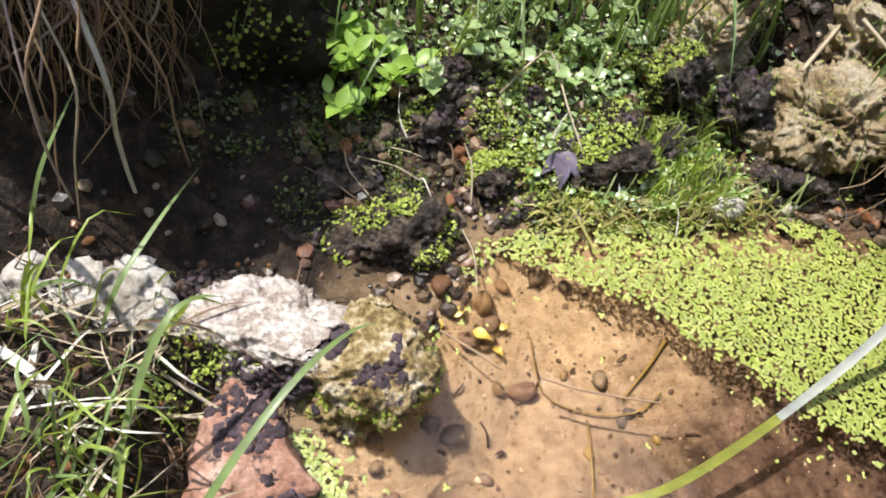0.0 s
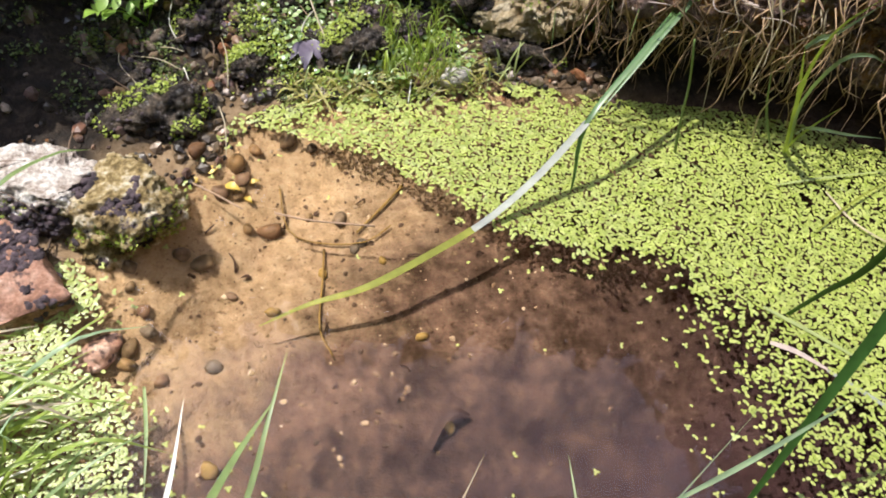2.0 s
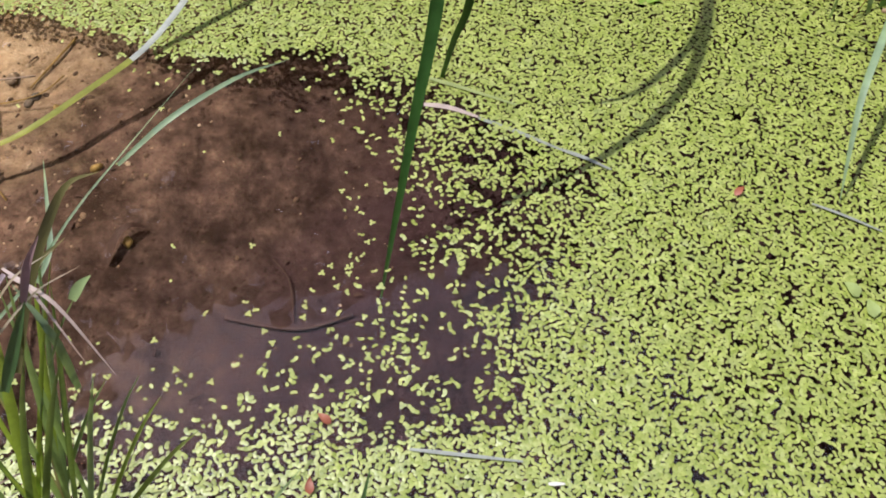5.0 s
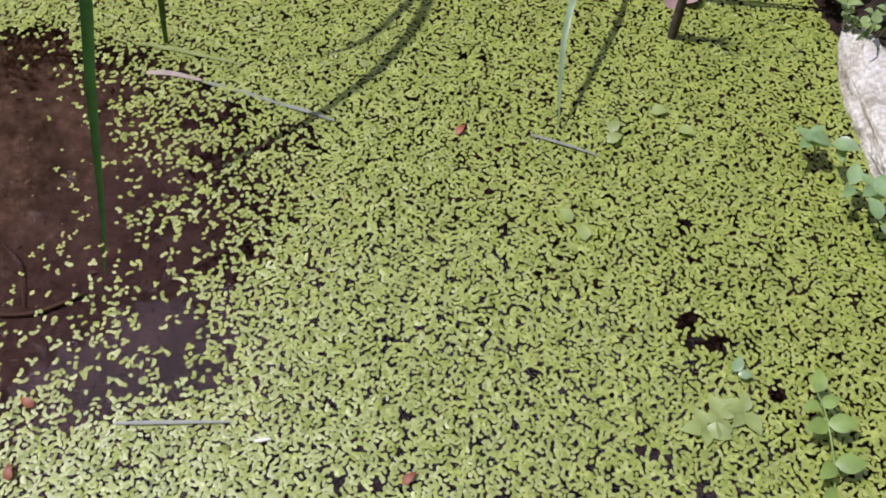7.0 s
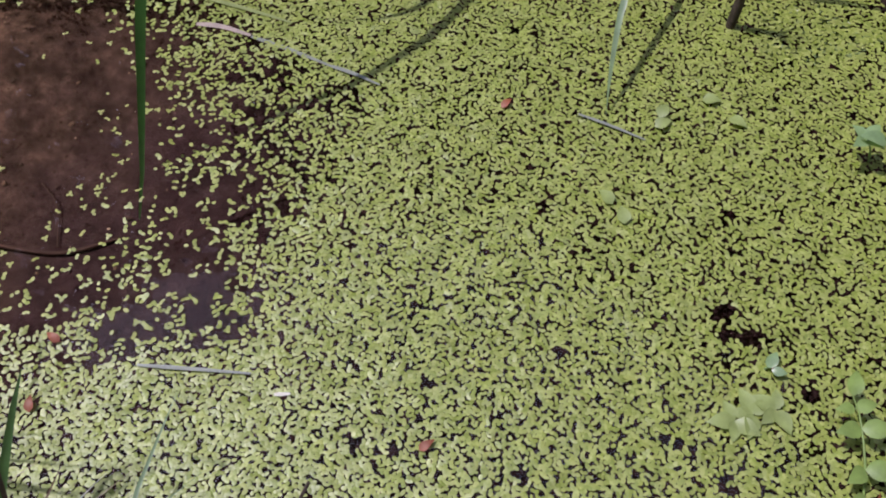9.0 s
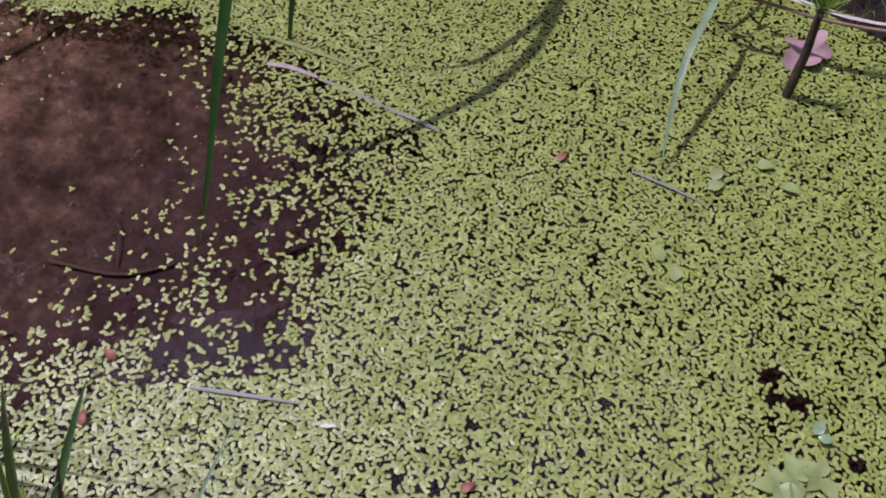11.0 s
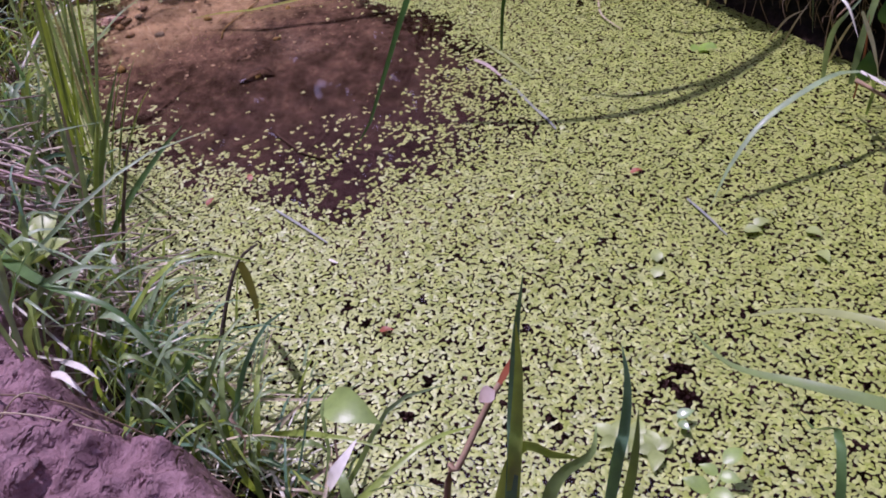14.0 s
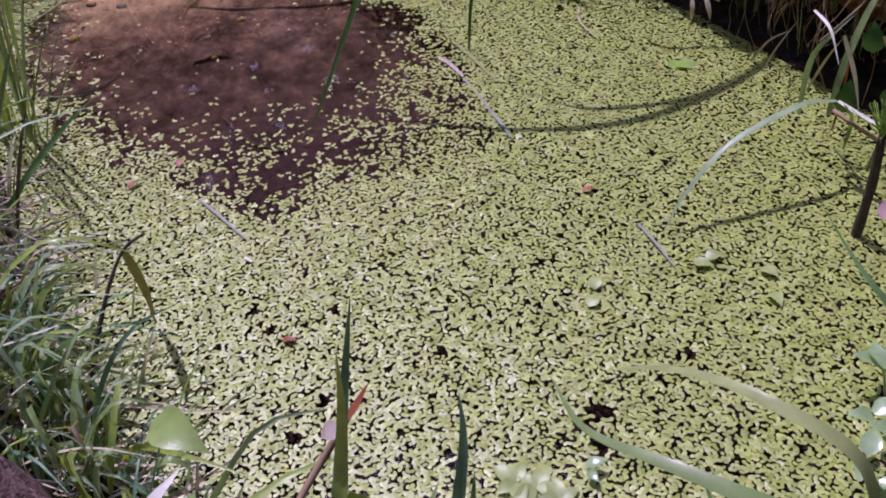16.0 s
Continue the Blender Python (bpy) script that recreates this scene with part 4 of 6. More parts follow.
# ---- grass of the banks ----
def grass_band(name, count, spots, length, width, material, label, seed, lean=(0.0, 0.0), droop=0.5, spread=0.6):
    """Many thin blades that arch over from the bank."""
    s = Soup()
    r = random.Random(seed)
    while count:
        x0, y0, x1, y1 = r.choice(spots)
        x, y = r.uniform(x0, x1), r.uniform(y0, y1)
        d = shore_at(x, y)
        if not -0.004 < d < 0.30:
            continue
        count -= 1
        a = r.uniform(0, 2 * math.pi)
        tall = r.uniform(*length)
        way = Vector((math.cos(a) * spread + lean[0], math.sin(a) * spread + lean[1], 0))
        p = on_land(x, y, -0.004)
        up = tall * r.uniform(0.5, 0.95)
        out = way * tall * r.uniform(0.4, 0.9)
        fall = droop * r.random() * up
        s.ribbon([p, p + out * 0.2 + Vector((0, 0, up * 0.6)), p + out * 0.6 + Vector((0, 0, up)), p + out + Vector((0, 0, up - fall))],
                 r.uniform(*width), 6, (r.gauss(0, 0.5), r.gauss(0, 0.5), 1), 0.3)
    return thing(s, name, material, label, "grass", kind="stuff")


SHORE = [(-0.08, -0.16, 0.20, 0.06), (0.08, -0.32, 0.32, -0.08), (0.22, -0.44, 0.46, -0.24), (0.38, -0.53, 0.58, -0.38), (0.50, -0.58, 0.72, -0.48)]


def tufts(spots, count, label, group, seed, lean, tall=(0.05, 0.13), straw=0.35, blades=(14, 24), droop=0.8, wide=(0.0024, 0.0058), green=("grass",), reach=lambda x, y: 0.22):
    """Grass tufts, each a thing with its blades as parts."""
    r = random.Random(seed)
    while count:
        x0, y0, x1, y1 = r.choice(spots)
        x, y = r.uniform(x0, x1), r.uniform(y0, y1)
        if not -0.002 < shore_at(x, y) < reach(x, y):
            continue
        count -= 1
        base = on_land(x, y, -0.004)
        h = holder("grass_tuft", base, label, "grass", group)
        for i in range(r.randint(*blades)):
            dry = r.random() < straw
            a = r.uniform(0, 2 * math.pi)
            long = r.uniform(*tall) * (0.8 if dry else 1.0)
            way = Vector((math.cos(a) * 0.7 + lean[0], math.sin(a) * 0.7 + lean[1], 0))
            p = on_land(x + r.gauss(0, 0.014), y + r.gauss(0, 0.014), -0.005)
            up = long * r.uniform(0.35, 0.95) * (0.5 if dry else 1.0)
            out = way * long * r.uniform(0.4, 0.95)
            fall = droop * r.random() * up * (1.7 if dry else 1.0)
            bend = Vector((r.gauss(0, 0.008), r.gauss(0, 0.008), 0)) * (2.0 if dry else 0.7)
            end = p + out + bend * 1.5 + Vector((0, 0, up - fall))
            end.z = max(end.z, land_at(end.x, end.y) + 0.003, 0.003)
            s = Soup()
            s.ribbon([p, p + out * 0.2 + Vector((0, 0, up * 0.6)) - bend, p + out * 0.6 + bend + Vector((0, 0, up)), end],
                     r.uniform(0.0010, 0.0034) if dry else r.uniform(*wide), 8, (r.gauss(0, 0.6), r.gauss(0, 0.6), 1), 0.3)
            under(h, "blade", s, r.choice(("straw", "straw", "bleached", "debris")) if dry else r.choice(green))


WEST_LABEL, SHORE_LABEL = "tangled green grass tuft with dry straw", "green grass tuft hanging over the muddy shore"
WEST = [(-0.22, 0.00, -0.05, 0.20), (-0.24, 0.18, -0.085, 0.36), (-0.12, -0.10, 0.06, 0.10)]
tufts(WEST, 56, WEST_LABEL, "tufts on the low bank", 31, (0.25, 0.1), (0.04, 0.10), 0.42, (9, 16), 0.8, (0.0016, 0.0044), ("grass", "bright_grass", "bright_grass"))
SHORE = SHORE + [(0.48, -0.57, 0.72, -0.47), (0.30, -0.47, 0.50, -0.34)]
tufts(SHORE, 74, SHORE_LABEL, "tufts along the shore", 33, (0.35, 0.30), (0.05, 0.14), 0.45, (9, 14), 0.45, (0.0020, 0.0062), ("grass", "bright_grass", "blue_grass", "blue_grass", "teal_grass"),
      lambda x, y: 0.20 if y > -0.2 else (0.11 if x < 0.38 else 0.08))


def litter():
    """Brown crumbs, straw bits and dead roots over the low bank."""
    s = Soup()
    r = random.Random(340)
    for i in range(900):
        x, y = r.uniform(-0.26, 0.06), r.uniform(-0.12, 0.40)
        if shore_at(x, y) < 0.004:
            continue
        a, long = r.uniform(0, 6.28), r.uniform(0.006, 0.03)
        p = on_land(x, y, r.uniform(0.002, 0.008))
        q = on_land(x + math.cos(a) * long, y + math.sin(a) * long, r.uniform(0.002, 0.012))
        s.tube([p, p.lerp(q, 0.5) + Vector((r.gauss(0, 0.003), r.gauss(0, 0.003), 0.004)), q], r.uniform(0.0004, 0.0012), 0.0004, 4, 4)
    return thing(s, "bank_litter", "debris", "brown dead roots and crumbs under the grass", "litter", kind="stuff")


litter()


def crumbs():
    """Dark crumbs of soil over the low bank."""
    s = Soup()
    r = random.Random(350)
    for i in range(900):
        x, y = r.uniform(-0.26, 0.06), r.uniform(-0.12, 0.42)
        if shore_at(x, y) < 0.004:
            continue
        size = 0.0015 + 0.006 * r.random() ** 3
        s.lump(on_land(x, y, size * 0.2), size, r.random() * 40, 0.7, 1)
    return thing(s, "soil_crumbs", "root_mat", "crumbs of dark brown soil on the bank", "soil", kind="stuff")


crumbs()
grass_band("seep_grass", 200, [(0.35, 0.46, 0.43, 0.55)], (0.03, 0.085), (0.0010, 0.0024), "bright_grass", "fine bright green grass at the seep", 35, (0.1, -0.1), 0.7)
grass_band("seep_straw", 70, [(0.24, 0.45, 0.50, 0.475)], (0.025, 0.06), (0.0010, 0.0022), "pale_reed", "flattened yellow straw along the water's edge", 36, (0.3, -0.1), 1.6, 1.0)
grass_band("east_grass", 160, [(1.16, -0.30, 1.40, 0.05), (1.12, -0.62, 1.30, -0.40)], (0.04, 0.12), (0.0016, 0.004), "grass", "green grass on the far bank", 37, (-0.3, 0.0), 0.7)
grass_band("bank_top_grass", 700, [(0.55, 0.50, 1.35, 0.62), (-0.35, 0.62, 0.55, 0.74), (0.95, 0.25, 1.35, 0.50)], (0.06, 0.20), (0.002, 0.005), "grass", "grass on top of the steep bank", 38, (-0.1, -0.35), 0.8)


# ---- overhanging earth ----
# lumps centred above z 0.24 are out of view, added to cast shade below
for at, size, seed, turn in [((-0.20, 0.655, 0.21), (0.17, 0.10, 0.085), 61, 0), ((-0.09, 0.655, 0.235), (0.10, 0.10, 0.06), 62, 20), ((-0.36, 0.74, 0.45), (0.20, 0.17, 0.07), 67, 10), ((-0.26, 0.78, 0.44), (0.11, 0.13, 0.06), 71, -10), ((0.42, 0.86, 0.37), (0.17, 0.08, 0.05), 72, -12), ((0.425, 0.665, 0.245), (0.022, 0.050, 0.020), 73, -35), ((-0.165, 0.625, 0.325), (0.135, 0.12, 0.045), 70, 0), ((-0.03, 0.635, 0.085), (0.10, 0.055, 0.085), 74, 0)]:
    ob = tagged(rock("earth_overhang", at, size, seed, M["turf"], 5, 0.35, 0.2, 0.0, turn), "dark mossy earth jutting out, partly unseen lumps added for shade", "earth")
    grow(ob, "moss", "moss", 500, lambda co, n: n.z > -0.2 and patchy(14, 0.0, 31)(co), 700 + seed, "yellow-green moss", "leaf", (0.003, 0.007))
for at, size, seed, turn in [((0.645, 0.470, 0.135), (0.085, 0.062, 0.070), 63, -25), ((0.765, 0.425, 0.140), (0.095, 0.066, 0.072), 64, -28), ((0.885, 0.355, 0.135), (0.095, 0.066, 0.070), 65, -36),
                            ((0.995, 0.270, 0.130), (0.095, 0.066, 0.066), 66, -40), ((1.095, 0.180, 0.125), (0.095, 0.066, 0.064), 68, -42), ((1.185, 0.090, 0.120), (0.095, 0.062, 0.060), 69, -46)]:
    ob = tagged(rock("earth_overhang", at, size, seed, M["root_mat"], 5, 0.4, 0.3, 0.0, turn), "undercut earth of the bank full of roots", "earth", "undercut bank")
    grow(ob, "crumbling_face", "root_mat", 260, lambda co, n: n.y < 0.3, 800 + seed, "crumbling earth", size=(0.002, 0.007))
    grow(ob, "moss", "moss", 160, lambda co, n: n.z > 0.3 and patchy(16, 0.05, 33)(co), 820 + seed, "yellow-green moss", "leaf", (0.003, 0.006))


# ---- hanging roots ----
def root_clumps(count, line, seed, label, group, high, out, thick, strands, hang, materials, drift=0.03):
    """Clumps of roots that hang over an undercut, each strand a part."""
    r = random.Random(seed)
    for c in range(count):
        k = (c + r.random()) / count * (len(line) - 1)
        k = min(k, len(line) - 1.001)
        a, b = line[int(k)], line[int(k) + 1]
        f = k - int(k)
        foot = Vector((a[0] + (b[0] - a[0]) * f, a[1] + (b[1] - a[1]) * f, 0))
        side = Vector((a[1] - b[1], b[0] - a[0], 0)).normalized()
        tall = r.uniform(*high)
        top = foot + side * r.uniform(*out) + Vector((0, 0, tall))
        h = holder("root_clump", top, label, "roots", group)
        swing = Vector((r.gauss(0, drift), r.gauss(0, drift), 0))
        for i in range(r.randint(*strands)):
            p = top + Vector((r.gauss(0, 0.022), r.gauss(0, 0.016), r.gauss(0, 0.016)))
            low = foot + (p - foot) * 0.92 + swing + Vector((r.gauss(0, 0.016), r.gauss(0, 0.016), 0))
            low.z = max(tall * (1 - r.uniform(*hang)), land_at(low.x, low.y) + 0.003, 0.002)
            m1 = p.lerp(low, 0.3) + Vector((r.gauss(0, 0.009), r.gauss(0, 0.009), r.gauss(0.004, 0.008))) - side * 0.008
            m2 = p.lerp(low, 0.65) + Vector((r.gauss(0, 0.012), r.gauss(0, 0.012), r.gauss(0, 0.010))) - side * 0.006
            w = r.uniform(*thick)
            wob = [Vector((r.gauss(0, 0.0035), r.gauss(0, 0.0035), 0)) for _ in range(3)]
            s = Soup()
            s.tube([p, p.lerp(m1, 0.5) + wob[0], m1, m1.lerp(m2, 0.5) + wob[1], m2, m2.lerp(low, 0.5) + wob[2], low], w, w * 0.5, 16, 4)
            under(h, "root", s, r.choice(materials))


def root_curtain(name, count, line, seed, label, material="root", high=(0.12, 0.26), out=0.10, thick=(0.0005, 0.0016)):
    s = Soup()
    r = random.Random(seed)
    for i in range(count):
        k = r.random() * (len(line) - 1)
        a, b = line[int(k)], line[min(int(k) + 1, len(line) - 1)]
        f = k - int(k)
        foot = Vector((a[0] + (b[0] - a[0]) * f, a[1] + (b[1] - a[1]) * f, 0))
        side = Vector((b[1] - a[1], a[0] - b[0], 0)).normalized() * -1
        top = foot + side * (out * r.uniform(0.3, 1.1))
        top.z = max(r.uniform(*high), land_at(top.x, top.y) + 0.01)
        low = foot + side * (out * r.uniform(-0.05, 0.30)) + Vector((r.gauss(0, 0.014), r.gauss(0, 0.014), 0))
        low.z = max(top.z * r.uniform(0.15, 0.8), land_at(low.x, low.y) + 0.004, 0.004)
        m1 = top.lerp(low, 0.35) + Vector((r.gauss(0, 0.010), r.gauss(0, 0.010), r.gauss(0.004, 0.008))) - side * 0.008
        m2 = top.lerp(low, 0.7) + Vector((r.gauss(0, 0.012), r.gauss(0, 0.012), r.gauss(0, 0.008))) - side * 0.006
        w = r.uniform(*thick)
        wob = [Vector((r.gauss(0, 0.006), r.gauss(0, 0.006), r.gauss(0, 0.005))) for _ in range(3)]
        s.tube([top, top.lerp(m1, 0.5) + wob[0], m1, m1.lerp(m2, 0.5) + wob[1], m2, m2.lerp(low, 0.5) + wob[2], low], w, w * 0.45, 14, 4)
    return thing(s, name, material, label, "roots", kind="stuff")


NE_LINE = [(0.56, 0.44), (0.64, 0.405), (0.75, 0.375), (0.86, 0.315), (0.96, 0.24), (1.05, 0.16), (1.14, 0.08), (1.22, -0.02)]
NW_LINE = [(-0.34, 0.52), (-0.24, 0.50), (-0.14, 0.50), (-0.06, 0.52)]
root_curtain("hanging_roots", 120, NE_LINE, 51, "brown fibrous roots hanging from the undercut bank", "root", (0.09, 0.20), 0.06, (0.0003, 0.0010))
root_clumps(15, NE_LINE, 55, "tangled brown roots hanging over the undercut", "roots of the undercut bank", (0.10, 0.21), (0.005, 0.025), (0.0004, 0.0013), (14, 24), (0.35, 1.0), ("root", "root", "warm_root"), 0.012)
root_clumps(14, NE_LINE, 57, "matted purple-brown rootlets on the undercut bank", "rootlets of the undercut bank", (0.10, 0.23), (0.01, 0.05), (0.0004, 0.0012), (14, 22), (0.12, 0.5), ("withered", "debris", "root", "warm_root"), 0.010)
root_clumps(4, [(0.70, 0.40), (0.78, 0.37)], 59, "thick pale brown root clump hanging to the duckweed", "pale root clumps", (0.14, 0.21), (0.002, 0.02), (0.0006, 0.0016), (16, 22), (0.6, 1.0), ("warm_root", "straw"), 0.014)
root_clumps(9, NW_LINE, 56, "long brown roots hanging like thatch over a hollow", "roots of the thatch", (0.20, 0.32), (0.03, 0.08), (0.0004, 0.0011), (12, 18), (0.25, 0.85), ("root", "root", "warm_root"), 0.022)
root_clumps(16, NW_LINE, 58, "thick pale brown roots hanging like thatch over a hollow", "thick roots of the thatch", (0.20, 0.32), (0.02, 0.06), (0.0010, 0.0021), (5, 8), (0.30, 0.95), ("root", "warm_root", "withered"), 0.028)
root_curtain("thatch_roots", 200, NW_LINE, 53, "dense brown thatch of dry roots over a hollow", "root", (0.16, 0.30), 0.09, (0.0003, 0.0009))

# ---- leaves and stalks that stand alone ----
stick("pale_root", [(-0.120, 0.50, 0.25), (-0.099, 0.46, 0.183), (-0.101, 0.46, 0.138), (-0.099, 0.46, 0.081), (-0.096, 0.46, 0.041), (-0.103, 0.46, 0.022)], 0.0022, 0.0012, "bleached", "single white root hanging before the dark hollow", "root")
stick("pale_root", [(-0.135, 0.49, 0.22), (-0.118, 0.455, 0.185), (-0.128, 0.44, 0.13), (-0.135, 0.43, 0.07)], 0.0012, 0.0008, "straw", "thin pale root hanging before the dark hollow", "root")
blade("grass_shoot", [(-0.125, 0.345, 0.03), (-0.105, 0.36, 0.085), (-0.075, 0.41, 0.098), (-0.047, 0.462, 0.093)], 0.0045, "grass", "bright green grass blade beside white limestone")
blade("grass_shoot", [(-0.115, 0.19, 0.02), (-0.095, 0.26, 0.08), (-0.068, 0.305, 0.128), (-0.048, 0.325, 0.128), (-0.03, 0.335, 0.11)], 0.0055, "grass", "arched green grass blade over the bank")
blade("grass_shoot", [(-0.09, 0.14, 0.04), (-0.045, 0.19, 0.12), (0.005, 0.245, 0.15), (0.045, 0.285, 0.14), (0.07, 0.30, 0.125)], 0.0052, "grass", "long arched green grass blade over the brick")
blade("grass_shoot", [(-0.13, 0.20, 0.03), (-0.11, 0.24, 0.09), (-0.085, 0.31, 0.12)], 0.003, "grass", "thin green grass blade on the bank")
blade("grass_shoot", [(-0.20, 0.44, 0.10), (-0.19, 0.44, 0.20), (-0.175, 0.40, 0.28), (-0.16, 0.36, 0.33)], 0.007, "grass", "broad green grass blade rising from the thatch")
blade("grass_shoot", [(-0.17, 0.41, 0.06), (-0.15, 0.43, 0.13), (-0.12, 0.48, 0.17)], 0.004, "grass", "green grass blade before the dark hollow")
for pts, w in [([(-0.21, 0.33, 0.075), (-0.18, 0.322, 0.085), (-0.153, 0.302, 0.083), (-0.139, 0.282, 0.070), (-0.135, 0.258, 0.045)], 0.0075), ([(-0.152, 0.325, 0.085), (-0.157, 0.30, 0.075), (-0.155, 0.28, 0.06)], 0.005),
               ([(-0.20, 0.27, 0.06), (-0.172, 0.262, 0.078), (-0.155, 0.245, 0.07), (-0.160, 0.232, 0.06), (-0.175, 0.235, 0.05)], 0.007), ([(-0.205, 0.225, 0.05), (-0.165, 0.222, 0.07), (-0.145, 0.205, 0.055)], 0.007)]:
    blade("straw_curl", pts, w, "bleached", "bleached white curled straw leaf on the bank", "straw", "bleached straw curls", n=20, tip=0.4)
# the reed leaf that lies across the open water: bleached, then green to its sunken tip
REED = curve_points([(0.530, 0.320, 0.070), (0.475, 0.288, 0.033), (0.418, 0.259, 0.010), (0.355, 0.230, 0.006), (0.290, 0.206, 0.001), (0.235, 0.200, -0.008), (0.187, 0.190, -0.022)], 24)
h = holder("reed_leaf", REED[0], "bleached reed leaf with a green tip under water", "reed leaf")
s = Soup()
s.ribbon(REED[:10], 0.0080, 18, None, 0.25, 0.9, 0.9)
under(h, "bleached_length", s, "grey_reed", "bleached white length of the leaf")
s = Soup()
s.ribbon(REED[9:], 0.0078, 26, None, 0.25, 0.12, 1.0)
under(h, "green_length", s, "olive_reed", "olive green length of the leaf")
blade("reed_leaf", [(0.90, 0.66, 0.24), (0.80, 0.56, 0.20), (0.70, 0.46, 0.145), (0.60, 0.375, 0.105), (0.530, 0.320, 0.070), (0.518, 0.292, 0.02), (0.516, 0.286, -0.004)], 0.0075, "reed",
      "green reed leaf bent down into the duckweed", "reed leaf", n=24)
blade("reed_leaf", [(0.93, 0.66, 0.26), (0.83, 0.56, 0.225), (0.72, 0.46, 0.165), (0.61, 0.375, 0.112), (0.537, 0.322, 0.072)], 0.0075, "reed", "straight green reed leaf over the duckweed", "reed leaf", n=20)
# the two broad leaves that hang into the water
blade("sedge_leaf", [(0.99, 0.56, 0.30), (0.90, 0.42, 0.47), (0.82, 0.279, 0.50), (0.755, 0.166, 0.46), (0.712, 0.099, 0.39), (0.678, 0.058, 0.32), (0.655, 0.030, 0.26), (0.630, 0.003, 0.182), (0.603, -0.021, 0.118),
                     (0.579, -0.043, 0.055), (0.558, -0.062, 0.0), (0.540, -0.082, -0.05)], 0.0135, "sedge",
      "long dark green sedge leaf dipping into the water", "sedge leaf", n=44, face=(-0.5, -0.85, 0.2), tip=0.1)
blade("sedge_leaf", [(0.98, 0.58, 0.30), (0.89, 0.42, 0.49), (0.812, 0.285, 0.52), (0.779, 0.195, 0.45), (0.744, 0.141, 0.38), (0.724, 0.104, 0.30), (0.708, 0.087, 0.20), (0.700, 0.088, 0.11), (0.690, 0.098, 0.06), (0.682, 0.111, -0.003)], 0.0115, "sedge",
      "short dark green sedge leaf touching the duckweed", "sedge leaf", n=36, face=(-0.5, -0.85, 0.2), tip=0.35)
# hanging leaf with a white sheen by the far bank
blade("bent_leaf", [(1.082, -0.040, 0.078), (1.05, -0.065, 0.085), (0.995, -0.112, 0.066), (0.965, -0.150, 0.035), (0.950, -0.176, 0.002)], 0.0068, "blue_grass", "drooping pale green leaf touching the duckweed", "leaf", n=18)
blade("dry_stalk", [(1.082, -0.040, 0.078), (1.13, -0.075, 0.070), (1.19, -0.12, 0.06), (1.27, -0.18, 0.07)], 0.0065, "bleached", "flat bleached stalk lying out from the bank", "stalk", n=10)
blade("grass_shoot", [(1.08, -0.02, 0.05), (1.085, 0.0, 0.10), (1.10, 0.03, 0.15), (1.12, 0.05, 0.16)], 0.007, "grass", "short green blade before the dark bank")
stick("twig_post", [(1.114, -0.134, -0.02), (1.113, -0.133, 0.05), (1.109, -0.131, 0.105)], 0.0048, 0.0036, "bark", "dark upright twig standing in the duckweed", "twig", sides=8)


def needle_tuft():
    base = (1.109, -0.131, 0.104)
    h = holder("needle_sprig", base, "bright green needle sprig on a dark twig", "sprig")
    r = random.Random(61)
    for i in range(34):
        a, t = r.uniform(0, 2 * math.pi), r.uniform(0.25, 1.3)
        way = Vector((math.cos(a) * math.sin(t), math.sin(a) * math.sin(t), math.cos(t)))
        s = Soup()
        p = Vector(base) + Vector((0, 0, r.uniform(-0.004, 0.012)))
        long = r.uniform(0.018, 0.034)
        s.tube([p, p + way * long * 0.6, p + way * long + Vector((0, 0, 0.003))], 0.0007, 0.0003, 4, 4)
        under(h, "needle", s, "lime_leaf")


needle_tuft()

# grass clump on the near shore
CLUMP = on_land(0.235, -0.185, 0.0)
STALK = on_land(0.225, -0.155, 0.0)
h = holder("grass_clump", CLUMP, "green grass clump with pale sheath and reddish stems", "grass clump")
cr = random.Random(77)
for tip, w, m, bow in [((0.346, -0.148, 0.272), 0.0040, "blue_grass", 0.0), ((0.353, -0.184, 0.310), 0.0036, "bright_grass", 0.002), ((0.345, -0.205, 0.325), 0.0042, "blue_grass", 0.002), ((0.338, -0.222, 0.330), 0.0068, "bright_grass", 0.002),
                       ((0.361, -0.215, 0.322), 0.0036, "grass", 0.0), ((0.362, -0.200, 0.318), 0.0030, "bright_grass", 0.006), ((0.330, -0.182, 0.290), 0.0034, "blue_grass", 0.004), ((0.322, -0.215, 0.310), 0.0040, "blue_grass", 0.004),
                       ((0.342, -0.235, 0.310), 0.0042, "grass", 0.008), ((0.310, -0.208, 0.300), 0.0030, "bright_grass", 0.0), ((0.305, -0.190, 0.270), 0.0028, "straw", 0.006), ((0.292, -0.225, 0.305), 0.0036, "blue_grass", 0.010),
                       ((0.285, -0.195, 0.280), 0.0030, "grass", 0.004), ((0.335, -0.185, 0.280), 0.0024, "straw", 0.004), ((0.352, -0.240, 0.300), 0.0044, "grass", 0.006), ((0.362, -0.246, 0.290), 0.0036, "blue_grass", 0.004)]:
    base = CLUMP + Vector((cr.gauss(0, 0.012), cr.gauss(0, 0.010), 0))
    tip = Vector(tip)
    s = Soup()
    s.ribbon([base, base.lerp(tip, 0.45) + Vector((0, 0, bow)), base.lerp(tip, 0.8) + Vector((0, 0, bow)), tip], w, 14, (0.3, -0.5, 1), 0.3, 0.06)
    under(h, "blade", s, m)
